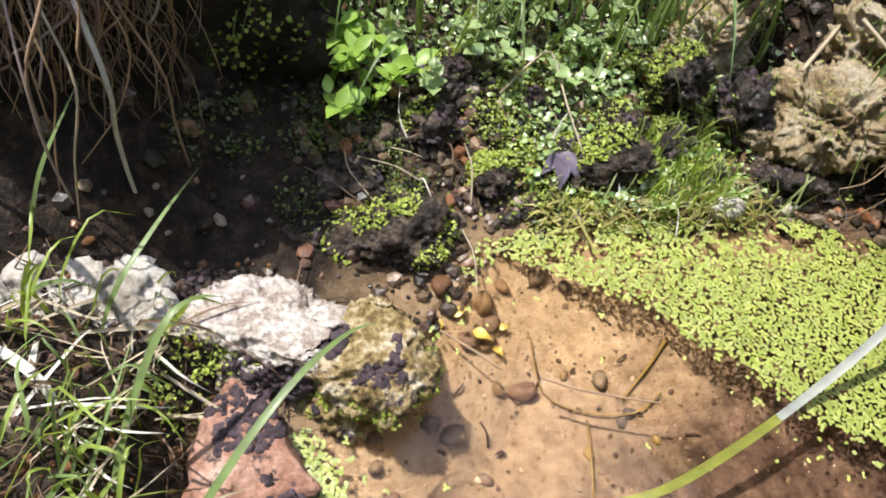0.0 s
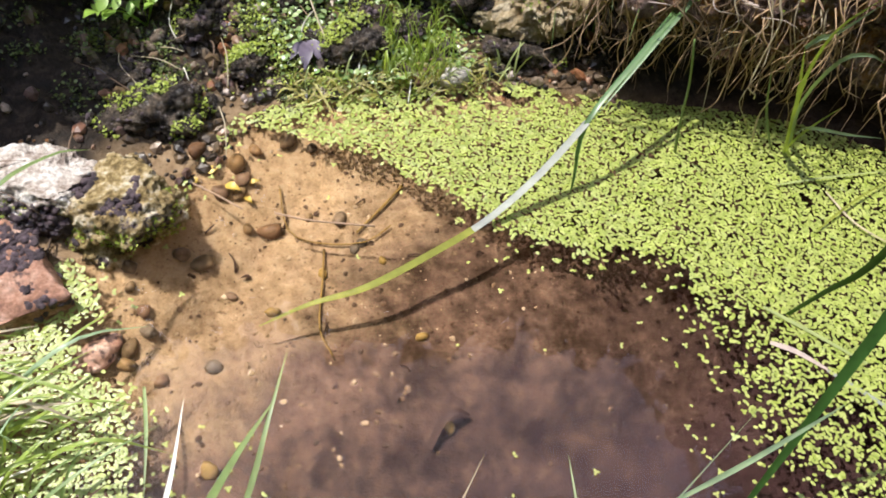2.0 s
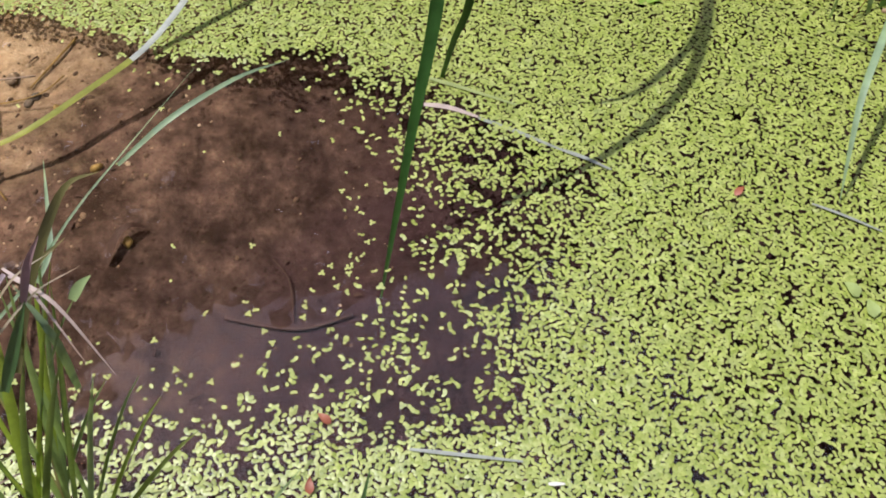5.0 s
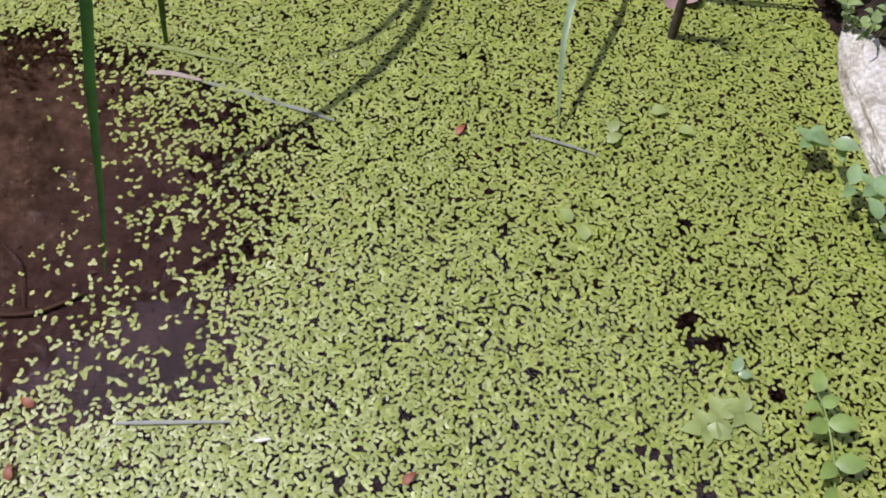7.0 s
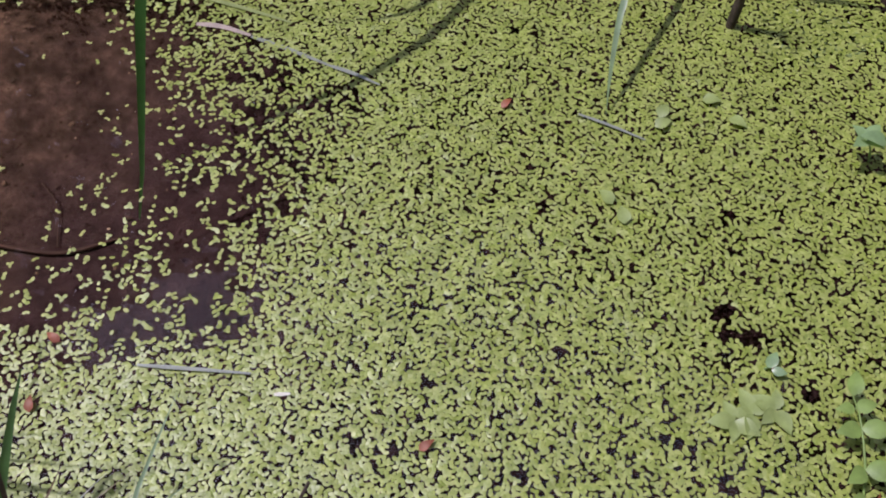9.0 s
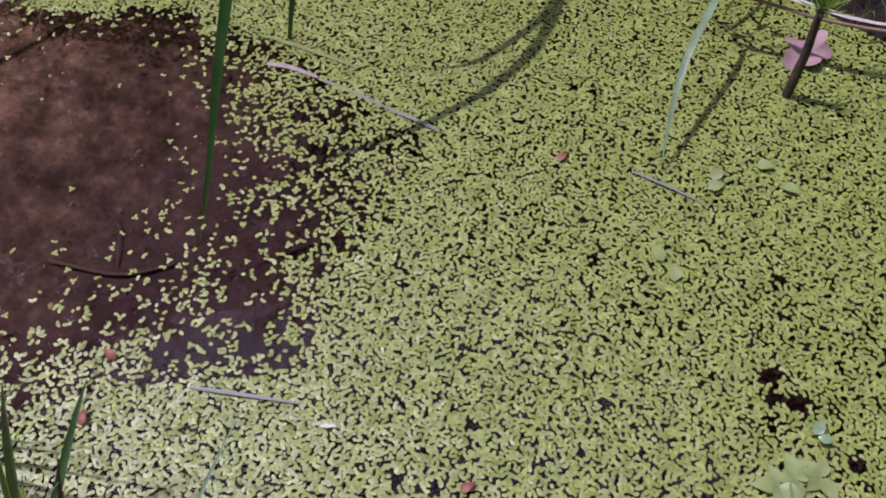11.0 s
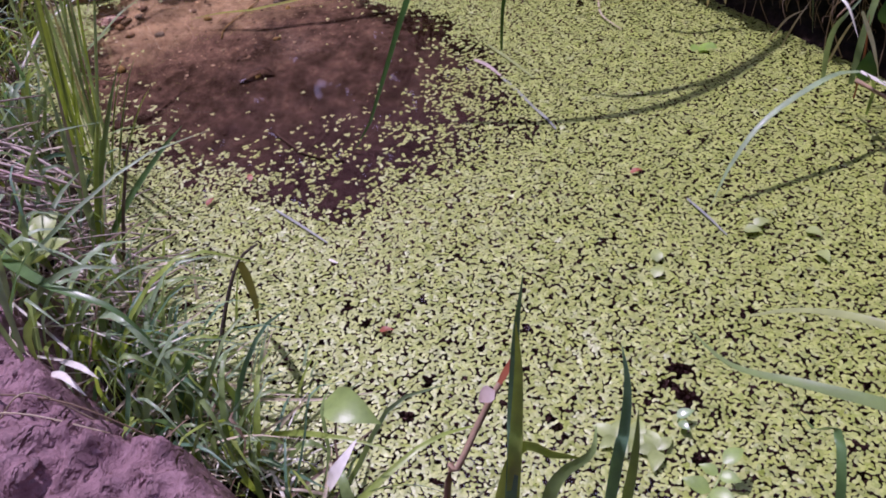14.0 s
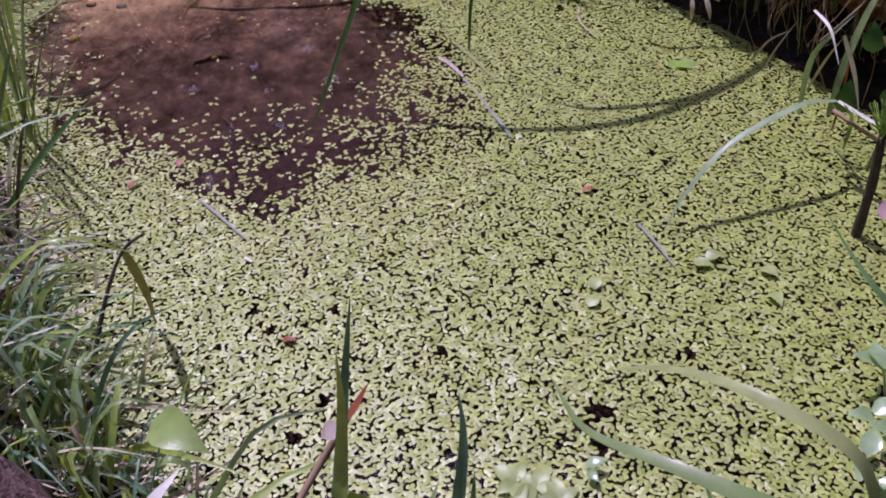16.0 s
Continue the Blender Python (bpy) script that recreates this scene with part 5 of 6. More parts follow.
for k in range(7):
    base = CLUMP + Vector((cr.gauss(0, 0.014), cr.gauss(0, 0.012), 0))
    tip = base + Vector((cr.uniform(0.02, 0.13), cr.uniform(-0.06, 0.03), cr.uniform(0.16, 0.27)))
    s = Soup()
    s.ribbon([base, base.lerp(tip, 0.45) + Vector((0, 0, 0.012)), base.lerp(tip, 0.8) + Vector((0, 0, 0.010)), tip], cr.uniform(0.0022, 0.0040), 12, (0.3, -0.5, 1), 0.3, 0.06)
    under(h, "blade", s, cr.choice(("bright_grass", "bright_grass", "grass")))
for pts, w, m in [([(0.352, -0.227, 0.333), (0.362, -0.226, 0.354), (0.373, -0.228, 0.372)], 0.0034, "pink"),
                  ([(0.325, -0.238, 0.290), (0.340, -0.232, 0.314), (0.353, -0.227, 0.334)], 0.0052, "reed"),
                  ([(0.330, -0.228, 0.285), (0.352, -0.212, 0.322), (0.372, -0.205, 0.350), (0.388, -0.211, 0.375), (0.403, -0.226, 0.393)], 0.0046, "olive_leaf"),
                  ([(0.335, -0.222, 0.300), (0.356, -0.207, 0.325), (0.374, -0.203, 0.335)], 0.0030, "olive_leaf"),
                  ([(0.344, -0.200, 0.325), (0.353, -0.215, 0.322), (0.362, -0.242, 0.296)], 0.0017, "withered"),
                  ([(0.346, -0.205, 0.325), (0.360, -0.222, 0.318), (0.372, -0.250, 0.290)], 0.0018, "withered"),
                  ([(0.348, -0.232, 0.26), (0.352, -0.226, 0.300), (0.346, -0.208, 0.322)], 0.0040, "blue_grass"),
                  ([(0.345, -0.234, 0.290), (0.358, -0.227, 0.308), (0.369, -0.222, 0.319)], 0.0012, "grass"),
                  ([(0.367, -0.223, 0.318), (0.372, -0.220, 0.322), (0.378, -0.218, 0.324)], 0.0046, "cress"),
                  ([(0.322, -0.224, 0.31), (0.348, -0.214, 0.332), (0.368, -0.210, 0.338)], 0.0010, "straw"),
                  ([(0.322, -0.228, 0.305), (0.352, -0.217, 0.322), (0.375, -0.213, 0.326)], 0.0010, "straw")]:
    s = Soup()
    s.ribbon(pts, w, 14, (0.3, -0.5, 1), 0.3, 0.06)
    under(h, "blade", s, m)
s = Soup()
for off, w in ((0.0, 0.0052), (0.0022, 0.0036), (-0.0020, 0.0030)):
    s.ribbon([(0.322 + off, -0.224, 0.319), (0.331 + off * 0.4, -0.221 + off, 0.328), (0.339, -0.218 - off, 0.335), (0.347 + off, -0.216, 0.341)], w, 10, (0.3, -0.5, 1), 0.5, 0.5)
under(h, "sheath", s, "pale_pink", "torn pale pink sheath")
h = holder("grass_stalk", STALK, "slender bleached grass stalk with a long side leaf", "grass")
for pts, w, m in [([STALK, (0.263, -0.160, 0.200), (0.299, -0.170, 0.235), (0.334, -0.153, 0.250), (0.367, -0.134, 0.268), (0.400, -0.114, 0.278), (0.450, -0.083, 0.291)], 0.0018, "blue_grass"),
                  ([(0.395, -0.117, 0.273), (0.43, -0.110, 0.288), (0.47, -0.098, 0.290), (0.503, -0.086, 0.28)], 0.0030, "blue_grass"),
                  ([(0.334, -0.150, 0.240), (0.345, -0.135, 0.245), (0.350, -0.110, 0.250), (0.354, -0.077, 0.252)], 0.0030, "blue_grass")]:
    s = Soup()
    s.ribbon(pts, w, 14, (0.3, -0.5, 1), 0.3, 0.06)
    under(h, "blade", s, m)
for pts, w, m, words in [([(0.232, -0.150, 0.08), (0.275, -0.10, 0.18), (0.295, -0.082, 0.215), (0.311, -0.065, 0.244)], 0.0017, "straw", "thin dry grass stalk with a seed tip"),
                         ([(0.14, -0.05, 0.04), (0.171, 0.005, 0.064), (0.19, 0.05, 0.08), (0.211, 0.106, 0.084)], 0.0046, "grass", "slender green grass blade leaning over clear water"),
                         ([(0.10, -0.08, 0.05), (0.132, -0.036, 0.10), (0.165, 0.0, 0.13), (0.2, 0.034, 0.15)], 0.0070, "grass", "broad green grass blade leaning over clear water"),
                         ([(0.100, -0.07, 0.06), (0.112, -0.02, 0.090), (0.123, 0.02, 0.097), (0.133, 0.07, 0.10)], 0.0042, "bleached", "bleached white straw leaning over the duckweed"),
                         ([(0.06, -0.045, 0.045), (0.10, -0.045, 0.052), (0.14, -0.05, 0.06), (0.185, -0.052, 0.058)], 0.0034, "straw", "pale straw lying over the shore grass")]:
    blade("grass_shoot", pts, w, m, words)
# grass plant and thin stem before the undercut bank
h = holder("grass_plant", (0.775, 0.315, 0.0), "green grass plant standing before the dark bank", "grass")
STOUT = [([(0.782, 0.315, 0.0), (0.756, 0.315, 0.081), (0.733, 0.315, 0.149)], 0.0062, "bright_grass"), ([(0.733, 0.315, 0.149), (0.745, 0.315, 0.160), (0.759, 0.315, 0.163), (0.792, 0.315, 0.194)], 0.0060, "blue_grass"),
                  ([(0.770, 0.305, 0.0), (0.755, 0.30, 0.047), (0.738, 0.30, 0.122), (0.743, 0.30, 0.181), (0.772, 0.30, 0.214)], 0.0065, "bright_grass"),
                  ]
SLIM = [([(0.765, 0.30, 0.02), (0.742, 0.292, 0.10), (0.757, 0.29, 0.152), (0.785, 0.29, 0.156), (0.809, 0.29, 0.143)], 0.0055, "blue_grass"),
                  ([(0.775, 0.30, 0.0), (0.755, 0.29, 0.031), (0.769, 0.29, 0.059), (0.792, 0.29, 0.085)], 0.0042, "bright_grass"),
                  ([(0.755, 0.29, 0.05), (0.749, 0.272, 0.080), (0.798, 0.27, 0.065), (0.844, 0.27, 0.052)], 0.0036, "blue_grass"),
                  ([(0.76, 0.32, 0.0), (0.74, 0.33, 0.05), (0.73, 0.34, 0.10)], 0.0035, "grass"), ([(0.74, 0.325, 0.0), (0.735, 0.33, 0.04), (0.742, 0.33, 0.07)], 0.003, "straw")]
for pts, w, m in STOUT + SLIM:
    s = Soup()
    s.ribbon(pts, w, 12, (0.1, -1, 0.5), 0.3, 0.08)
    under(h, "blade", s, m)
stick("thin_stem", [(0.649, 0.325, -0.005), (0.638, 0.325, 0.055), (0.631, 0.325, 0.104), (0.617, 0.325, 0.163)], 0.0016, 0.0010, "grass", "thin green stem standing in the duckweed", "stem")
blade("bent_leaf", [(0.900, 0.225, 0.150), (0.873, 0.20, 0.118), (0.858, 0.20, 0.085), (0.868, 0.20, 0.062), (0.875, 0.20, 0.052)], 0.0055, "pale_leaf", "pale folded grass leaf hanging before the bank", "leaf")
# ---- afloat ----
for pts, w, m, words in [([(0.662, 0.122, 0.002), (0.697, 0.086, 0.003), (0.735, 0.047, 0.002)], 0.0045, "pale_reed", "flat yellow straw floating among duckweed"),
                         ([(0.652, 0.084, 0.002), (0.672, 0.070, 0.003), (0.694, 0.048, 0.002)], 0.0060, "withered", "flat brownish straw floating among duckweed"),
                         ([(0.694, 0.048, 0.0006), (0.72, 0.018, 0.0010), (0.750, -0.021, 0.0015)], 0.0045, "grey_reed", "sunken grey straw under loose duckweed"),
                         ([(0.748, -0.020, 0.003), (0.763, -0.038, 0.004), (0.780, -0.060, 0.003)], 0.0042, "grey_reed", "short grey-green straw floating among duckweed"),
                         ([(0.927, -0.166, 0.003), (0.946, -0.190, 0.004), (0.966, -0.216, 0.003)], 0.0030, "grey_reed", "short pale straw floating among duckweed"),
                         ([(0.507, -0.234, 0.003), (0.545, -0.256, 0.004), (0.582, -0.277, 0.003)], 0.0032, "grey_reed", "thin grey-green straw floating among duckweed"),
                         ([(0.592, -0.300, 0.003), (0.603, -0.305, 0.004)], 0.0030, "bleached", "tiny white straw scrap on the duckweed"),
                         ([(0.79, 0.245, 0.004), (0.80, 0.20, 0.006), (0.83, 0.165, 0.004)], 0.0028, "straw", "pale straw lying among duckweed"),
                         ([(0.74, 0.262, 0.004), (0.80, 0.262, 0.006), (0.87, 0.262, 0.004)], 0.0028, "pale_reed", "yellow straw lying among duckweed"),
                         ([(0.76, 0.20, 0.004), (0.81, 0.225, 0.008), (0.86, 0.245, 0.006)], 0.0026, "olive_reed", "olive straw lying among duckweed")]:
    blade("floating_straw", pts, w, m, words, "straw", n=8, fold=0.1, tip=0.5)
stick("sunken_stick", [on_land(0.353, 0.353, 0.004), on_land(0.326, 0.326, 0.005), on_land(0.294, 0.298, 0.004)], 0.0018, 0.0012, "amber", "brown straw lying on the sandy bed", "straw")
stick("sunken_stick", [on_land(0.258, 0.282, 0.005), on_land(0.252, 0.245, 0.006), on_land(0.242, 0.190, 0.004), on_land(0.250, 0.158, 0.004)], 0.0012, 0.0009, "amber", "thin brown stalk lying on the sandy bed", "straw")
stick("sunken_stick", [on_land(0.330, 0.300, 0.005), on_land(0.30, 0.284, 0.006), on_land(0.255, 0.290, 0.005), on_land(0.225, 0.312, 0.004), on_land(0.222, 0.36, 0.004)], 0.0010, 0.0007, "amber", "bent thin stalk lying on the sandy bed", "straw")
stick("floating_twig", [(0.214, 0.307, 0.0), (0.25, 0.292, 0.0), (0.309, 0.276, 0.0)], 0.0013, 0.0010, "root", "thin dark twig floating on the clear water", "twig")
stick("floating_twig", [(0.137, 0.357, 0.0), (0.16, 0.338, 0.0), (0.183, 0.317, 0.0)], 0.0012, 0.0010, "root", "thin dark twig floating on the clear water", "twig")
stick("sunken_twig", [on_land(0.405, -0.025, 0.004), on_land(0.462, -0.062, 0.005), on_land(0.515, -0.068, 0.004)], 0.0022, 0.0018, "sunken", "red-brown twig lying on the silt", "twig")
stick("sunken_twig", [on_land(0.462, -0.055, 0.004), on_land(0.472, -0.01, 0.006), on_land(0.465, 0.02, 0.004)], 0.0007, 0.0006, "sunken", "thin dark twig lying on the silt", "twig")
blade("sunken_leaf", [on_land(0.322, 0.055, 0.006), on_land(0.337, 0.075, 0.014), on_land(0.352, 0.082, 0.016), on_land(0.365, 0.080, 0.006)], 0.008, "sunken", "curled dark brown leaf sunk on the bed", "leaf", n=12, tip=0.3)
for i in range(34):
    x, y = rnd.uniform(0.12, 0.60), rnd.uniform(-0.10, 0.34)
    if float(outline_distance(np.array([x]), np.array([y]), OPEN)[0]) > -0.01:
        continue
    a, long = rnd.uniform(0, 6.28), rnd.uniform(0.006, 0.022)
    p, q = on_land(x, y, 0.002), on_land(x + math.cos(a) * long, y + math.sin(a) * long, 0.003)
    if rnd.random() < 0.5:
        stick("sunken_crumb", [p, p.lerp(q, 0.5) + Vector((0.002, 0.001, 0.002)), q], 0.0012, 0.0007, "sunken", "small dark rotten stalk on the bed", "debris", "debris on the bed", 5, 5)
    else:
        s = Soup()
        s.leaf(p, long * 0.6, long * 0.3, q - p, (rnd.gauss(0, 0.2), rnd.gauss(0, 0.2), 1), 0.15, 4)
        thing(s, "sunken_crumb", "sunken", "small dark rotten leaf scrap on the bed", "debris", "debris on the bed")
for x, y, size in [(0.132, 0.068, 0.0095), (0.337, 0.165, 0.006), (0.345, 0.072, 0.006), (0.253, 0.255, 0.006), (0.315, 0.26, 0.005), (0.20, 0.215, 0.007)]:
    s = Soup()
    s.lump((0, 0, 0), size, rnd.random() * 20, 0.75, 2)
    ob = thing(s, "yellow_pebble", "amber", "yellow-orange pebble on the pond bed", "pebble", "yellow pebbles")
    ob.location = on_land(x, y, size * 0.3)


def loose_leaf(name, at, length, width, way, normal, material, label, cup=0.12):
    s = Soup()
    s.leaf(at, length, width, way, normal, cup, 6)
    return thing(s, name, material, label, "leaf")


for at, turn in [((0.868, -0.131), 20), ((0.426, -0.237), 70), ((0.671, -0.384), 10), ((0.459, -0.191), 120)]:
    loose_leaf("bud_scale", (*at, 0.003), 0.014, 0.007, (math.cos(radians(turn)), math.sin(radians(turn)), 0.1), (0, 0, 1), "red_bud", "small red-brown bud scale on the duckweed")
for x, y, a in [(0.904, -0.283, 70), (0.990, -0.200, 30), (0.981, -0.208, 0), (1.036, -0.200, -30), (1.046, -0.228, -60), (0.905, -0.262, 100)]:
    loose_leaf("petal", (x, y, 0.003), 0.018, 0.012, (math.cos(radians(a)), math.sin(radians(a)), 0.05), (0, 0, 1), "flat_leaf", "pale floating leaflet on the duckweed")


def lobed_leaf(name, at, size, turn, material, label, lobes=5, tilt=(0.1, 0.2)):
    """A curled leaf with rounded lobes."""
    s = Soup()
    n = 40
    c = Vector(at)
    s.v.append(c + Vector((0, 0, size * 0.12)))
    for i in range(n):
        a = 2 * math.pi * i / n
        r = size * (0.55 + 0.35 * abs(math.cos(a * lobes / 2)) + 0.15 * math.cos(a))
        q = Vector((math.cos(a + turn) * r, math.sin(a + turn) * r * 0.75, 0))
        q.z = size * 0.18 * math.sin(3 * a) + tilt[0] * q.x + tilt[1] * q.y + size * 0.15
        s.v.append(c + q)
    s.f += [(0, 1 + i, 1 + (i + 1) % n) for i in range(n)]
    return thing(s, name, material, label, "leaf")


s = Soup()
for a, long in [(-1.75, 0.040), (-1.15, 0.032), (-2.35, 0.030), (-0.6, 0.024), (1.0, 0.028)]:
    at = on_land(0.272, 0.520, 0.016)
    s.leaf(at, long, long * 0.42, (math.cos(a), math.sin(a), -0.15), (0.1, -0.2, 1), 0.14, 6, 0.8)
thing(s, "dead_leaf", "dry_leaf", "curled purple-black dead leaf on the gravel", "leaf")
lobed_leaf("dead_leaf", (1.162, -0.097, 0.006), 0.032, 2.0, "pink", "pinkish dead leaf beside the upright twig")
lobed_leaf("floating_leaf", (0.930, 0.128, 0.000), 0.018, 0.3, "lime_leaf", "green lobed leaf lying among duckweed", 4, (0.0, 0.0))
s = Soup()
for at, way in [((0.930, 0.205, 0.05), (0.1, -0.2, -1)), ((0.945, 0.200, 0.055), (0.35, -0.2, -1)), ((0.938, 0.21, 0.06), (0.8, 0.1, -0.6))]:
    s.leaf(at, 0.032, 0.006, way, (0.2, -1, 0.3), 0.25, 5)
thing(s, "dry_leaf_spray", "straw", "dry yellow-orange leaf hanging from the bank", "leaf")

# twigs on the seep
stick("twig", [(0.223, 0.580, 0.045), (0.25, 0.60, 0.06), (0.276, 0.613, 0.065), (0.283, 0.56, 0.05), (0.300, 0.487, 0.02)], 0.0014, 0.001, "straw", "bent pale twig on the gravel", "twig")
stick("twig", [(0.50, 0.552, 0.10), (0.58, 0.622, 0.12), (0.696, 0.717, 0.20)], 0.0022, 0.0016, "straw", "grey twig leaning on the ochre rock", "twig")
stick("twig", [(0.565, 0.59, 0.13), (0.585, 0.55, 0.12), (0.61, 0.50, 0.10), (0.66, 0.44, 0.05)], 0.0022, 0.0014, "straw", "green-grey twig leaning on the ochre rock", "twig")


for i in range(26):
    x, y = rnd.uniform(0.06, 0.46), rnd.uniform(0.45, 0.64)
    a, long = rnd.uniform(0, 6.28), rnd.uniform(0.025, 0.07)
    p, q = on_land(x, y, 0.006), on_land(x + math.cos(a) * long, y + math.sin(a) * long, rnd.uniform(0.008, 0.03))
    m = rnd.choice(("straw", "debris", "root", "bleached"))
    stick("twig", [p, p.lerp(q, 0.5) + Vector((rnd.gauss(0, 0.005), rnd.gauss(0, 0.005), 0.006)), q], rnd.uniform(0.0006, 0.0012), 0.0005, m, "thin dead stalk lying over wet gravel", "twig", "stalks on the seep", 5, 8)

# straw and sticks on the mud
for pts, w, m, words in [([(0.505, -0.575, 0.135), (0.530, -0.578, 0.150), (0.555, -0.588, 0.145)], 0.0065, "bleached", "bleached straw leaf at the mud's edge"), ([(0.515, -0.560, 0.14), (0.545, -0.573, 0.155), (0.560, -0.577, 0.15)], 0.005, "bleached", "bleached straw leaf at the mud's edge"),
                         ([(0.500, -0.570, 0.14), (0.520, -0.585, 0.15), (0.552, -0.605, 0.14)], 0.004, "straw", "yellow straw leaf at the mud's edge")]:
    blade("straw_leaf", pts, w, m, words, "straw")
for (x0, y0), (x1, y1), w in [((0.414, -0.516), (0.459, -0.570), 0.0011), ((0.43, -0.60), (0.47, -0.615), 0.0016), ((0.50, -0.613), (0.63, -0.606), 0.0014), ((0.49, -0.632), (0.60, -0.622), 0.0012), ((0.52, -0.628), (0.57, -0.600), 0.0010), ((0.35, -0.50), (0.40, -0.53), 0.0009)]:
    c = on_land((x0 + x1) / 2, (y0 + y1) / 2, 0.008)
    stick("mud_straw", [on_land(x0, y0, 0.004), c, on_land(x1, y1, 0.004)], w * 0.6, w * 0.4, "straw" if w < 0.0013 else "debris", "dry stalk lying on the bare mud", "stalk", "stalks on the mud")
s = Soup()
s.leaf((1.092, -0.022, 0.055), 0.036, 0.020, (-0.05, 0.0, 1), (-0.2, -1, 0.3), 0.1, 6, 0.8)
thing(s, "oval_leaf", "sedge", "dark green oval leaf standing at the bank", "leaf")
stick("red_stem", [(1.082, -0.031, 0.062), (1.11, -0.06, 0.060), (1.17, -0.11, 0.055), (1.25, -0.17, 0.06)], 0.0022, 0.0016, "root", "brown stem along the bank", "stem")

h = holder("bank_plant", (1.07, 0.0, 0.0), "green and withered stalks before the dark hollow", "plant")
WITHERED = [([(1.056, 0.0, 0.035), (1.054, 0.0, 0.077), (1.057, 0.0, 0.103), (1.065, 0.0, 0.118), (1.085, 0.02, 0.135)], 0.0058, "blue_grass"), ([(1.075, -0.02, 0.132), (1.092, -0.02, 0.096), (1.105, -0.02, 0.058)], 0.0042, "bleached"),
                  ([(1.060, 0.02, 0.050), (1.070, 0.02, 0.085), (1.080, 0.02, 0.11)], 0.0028, "straw"), ([(1.005, 0.10, 0.03), (1.02, 0.10, 0.058), (1.04, 0.10, 0.072)], 0.0024, "straw"), ([(1.020, 0.105, 0.02), (1.03, 0.105, 0.05), (1.045, 0.11, 0.08)], 0.0022, "straw"),
                  ]
FRESH = [([(1.105, -0.03, 0.14), (1.117, -0.03, 0.12), (1.127, -0.03, 0.10)], 0.0034, "straw"), ([(1.05, 0.03, 0.13), (1.065, 0.005, 0.125), (1.078, -0.015, 0.100)], 0.0030, "bleached"), ([(1.09, 0.0, 0.02), (1.088, -0.01, 0.08), (1.082, -0.02, 0.13)], 0.0026, "red_bud"),
                  ([(1.12, -0.06, 0.02), (1.128, -0.055, 0.08), (1.14, -0.05, 0.12)], 0.0045, "reed"), ([(1.10, -0.03, 0.02), (1.098, -0.04, 0.06), (1.085, -0.055, 0.085)], 0.0040, "grass")]
for pts, w, m in WITHERED + FRESH:
    s = Soup()
    s.ribbon(pts, w, 12, (0.1, -1, 0.5), 0.3, 0.1)
    under(h, "blade", s, m)
for at, long, wide, way in [((1.125, -0.03, 0.07), 0.032, 0.021, (0.2, 0.0, 1)), ((1.105, -0.005, 0.11), 0.030, 0.020, (-0.2, 0.1, 1)), ((1.15, -0.05, 0.06), 0.030, 0.021, (0.5, 0.1, 1))]:
    s = Soup()
    s.leaf(at, long, wide, way, (-0.2, -1, 0.4), 0.1, 6, 0.8)
    under(h, "leaf", s, "sedge")


def straw_heap():
    """Withered stalks heaped on the bank beside the mud."""
    s = Soup()
    r = random.Random(600)
    done = 0
    while done < 330:
        x, y = r.uniform(0.14, 0.46), r.uniform(-0.47, -0.29)
        off = abs((y + 0.385) + 0.30 * (x - 0.32))
        if off > 0.055 or shore_at(x, y) < 0.02:
            continue
        done += 1
        a, long = r.gauss(-0.30, 0.6), r.uniform(0.03, 0.11)
        p = on_land(x, y, r.uniform(0.003, 0.035) * (1 - off / 0.06))
        q = Vector((x + math.cos(a) * long, y + math.sin(a) * long, 0))
        q.z = max(p.z + r.gauss(0, 0.012), land_at(q.x, q.y) + 0.003)
        s.tube([p, p.lerp(q, 0.5) + Vector((r.gauss(0, 0.005), r.gauss(0, 0.005), 0.007)), q], r.uniform(0.0007, 0.0024), 0.0006, 7, 5)
    return thing(s, "straw_heap", "withered", "heap of withered pinkish stalks on the bank", "straw", kind="stuff")


straw_heap()
for pts in [[(0.19, -0.345, 0.15), (0.26, -0.345, 0.165), (0.33, -0.350, 0.16), (0.405, -0.365, 0.135)], [(0.19, -0.375, 0.155), (0.27, -0.372, 0.165), (0.34, -0.372, 0.155), (0.41, -0.368, 0.13)]]:
    stick("dead_stalk", pts, 0.0024, 0.0014, "withered", "stout pinkish dead stalk lying over the straw heap", "stalk", "dead stalks on the heap")

# ---- small plants ----
def sprig(name, at, stems, leaves, leaf_size, tall, material, label, seed, group="", round_leaf=0.85):
    """Stems with pairs of rounded leaves."""
    r = random.Random(seed)
    h = holder(name, at, label, "plant", group)
    for k in range(stems):
        a = r.uniform(0, 2 * math.pi)
        top = Vector(at) + Vector((math.cos(a) * tall * r.uniform(0.2, 0.9), math.sin(a) * tall * r.uniform(0.2, 0.9), tall * r.uniform(0.6, 1.0)))
        mid = Vector(at).lerp(top, 0.5) + Vector((0, 0, tall * 0.15))
        s = Soup()
        s.tube([at, mid, top], 0.0008, 0.0005, 6, 4)
        under(h, "stem", s, material)
        line = curve_points([at, mid, top], leaves)
        for i in range(1, leaves + 1):
            b = r.uniform(0, math.pi)
            for sign in (0, math.pi):
                way = Vector((math.cos(b + sign), math.sin(b + sign), r.uniform(0.1, 0.5)))
                s = Soup()
                size = leaf_size * r.uniform(0.7, 1.2) * (0.6 + 0.4 * i / leaves)
                s.leaf(line[i], size, size * round_leaf, way, (r.gauss(0, 0.2), r.gauss(0, 0.2), 1), 0.08, 8, 0.72)
                under(h, "leaf", s, material)
    return h


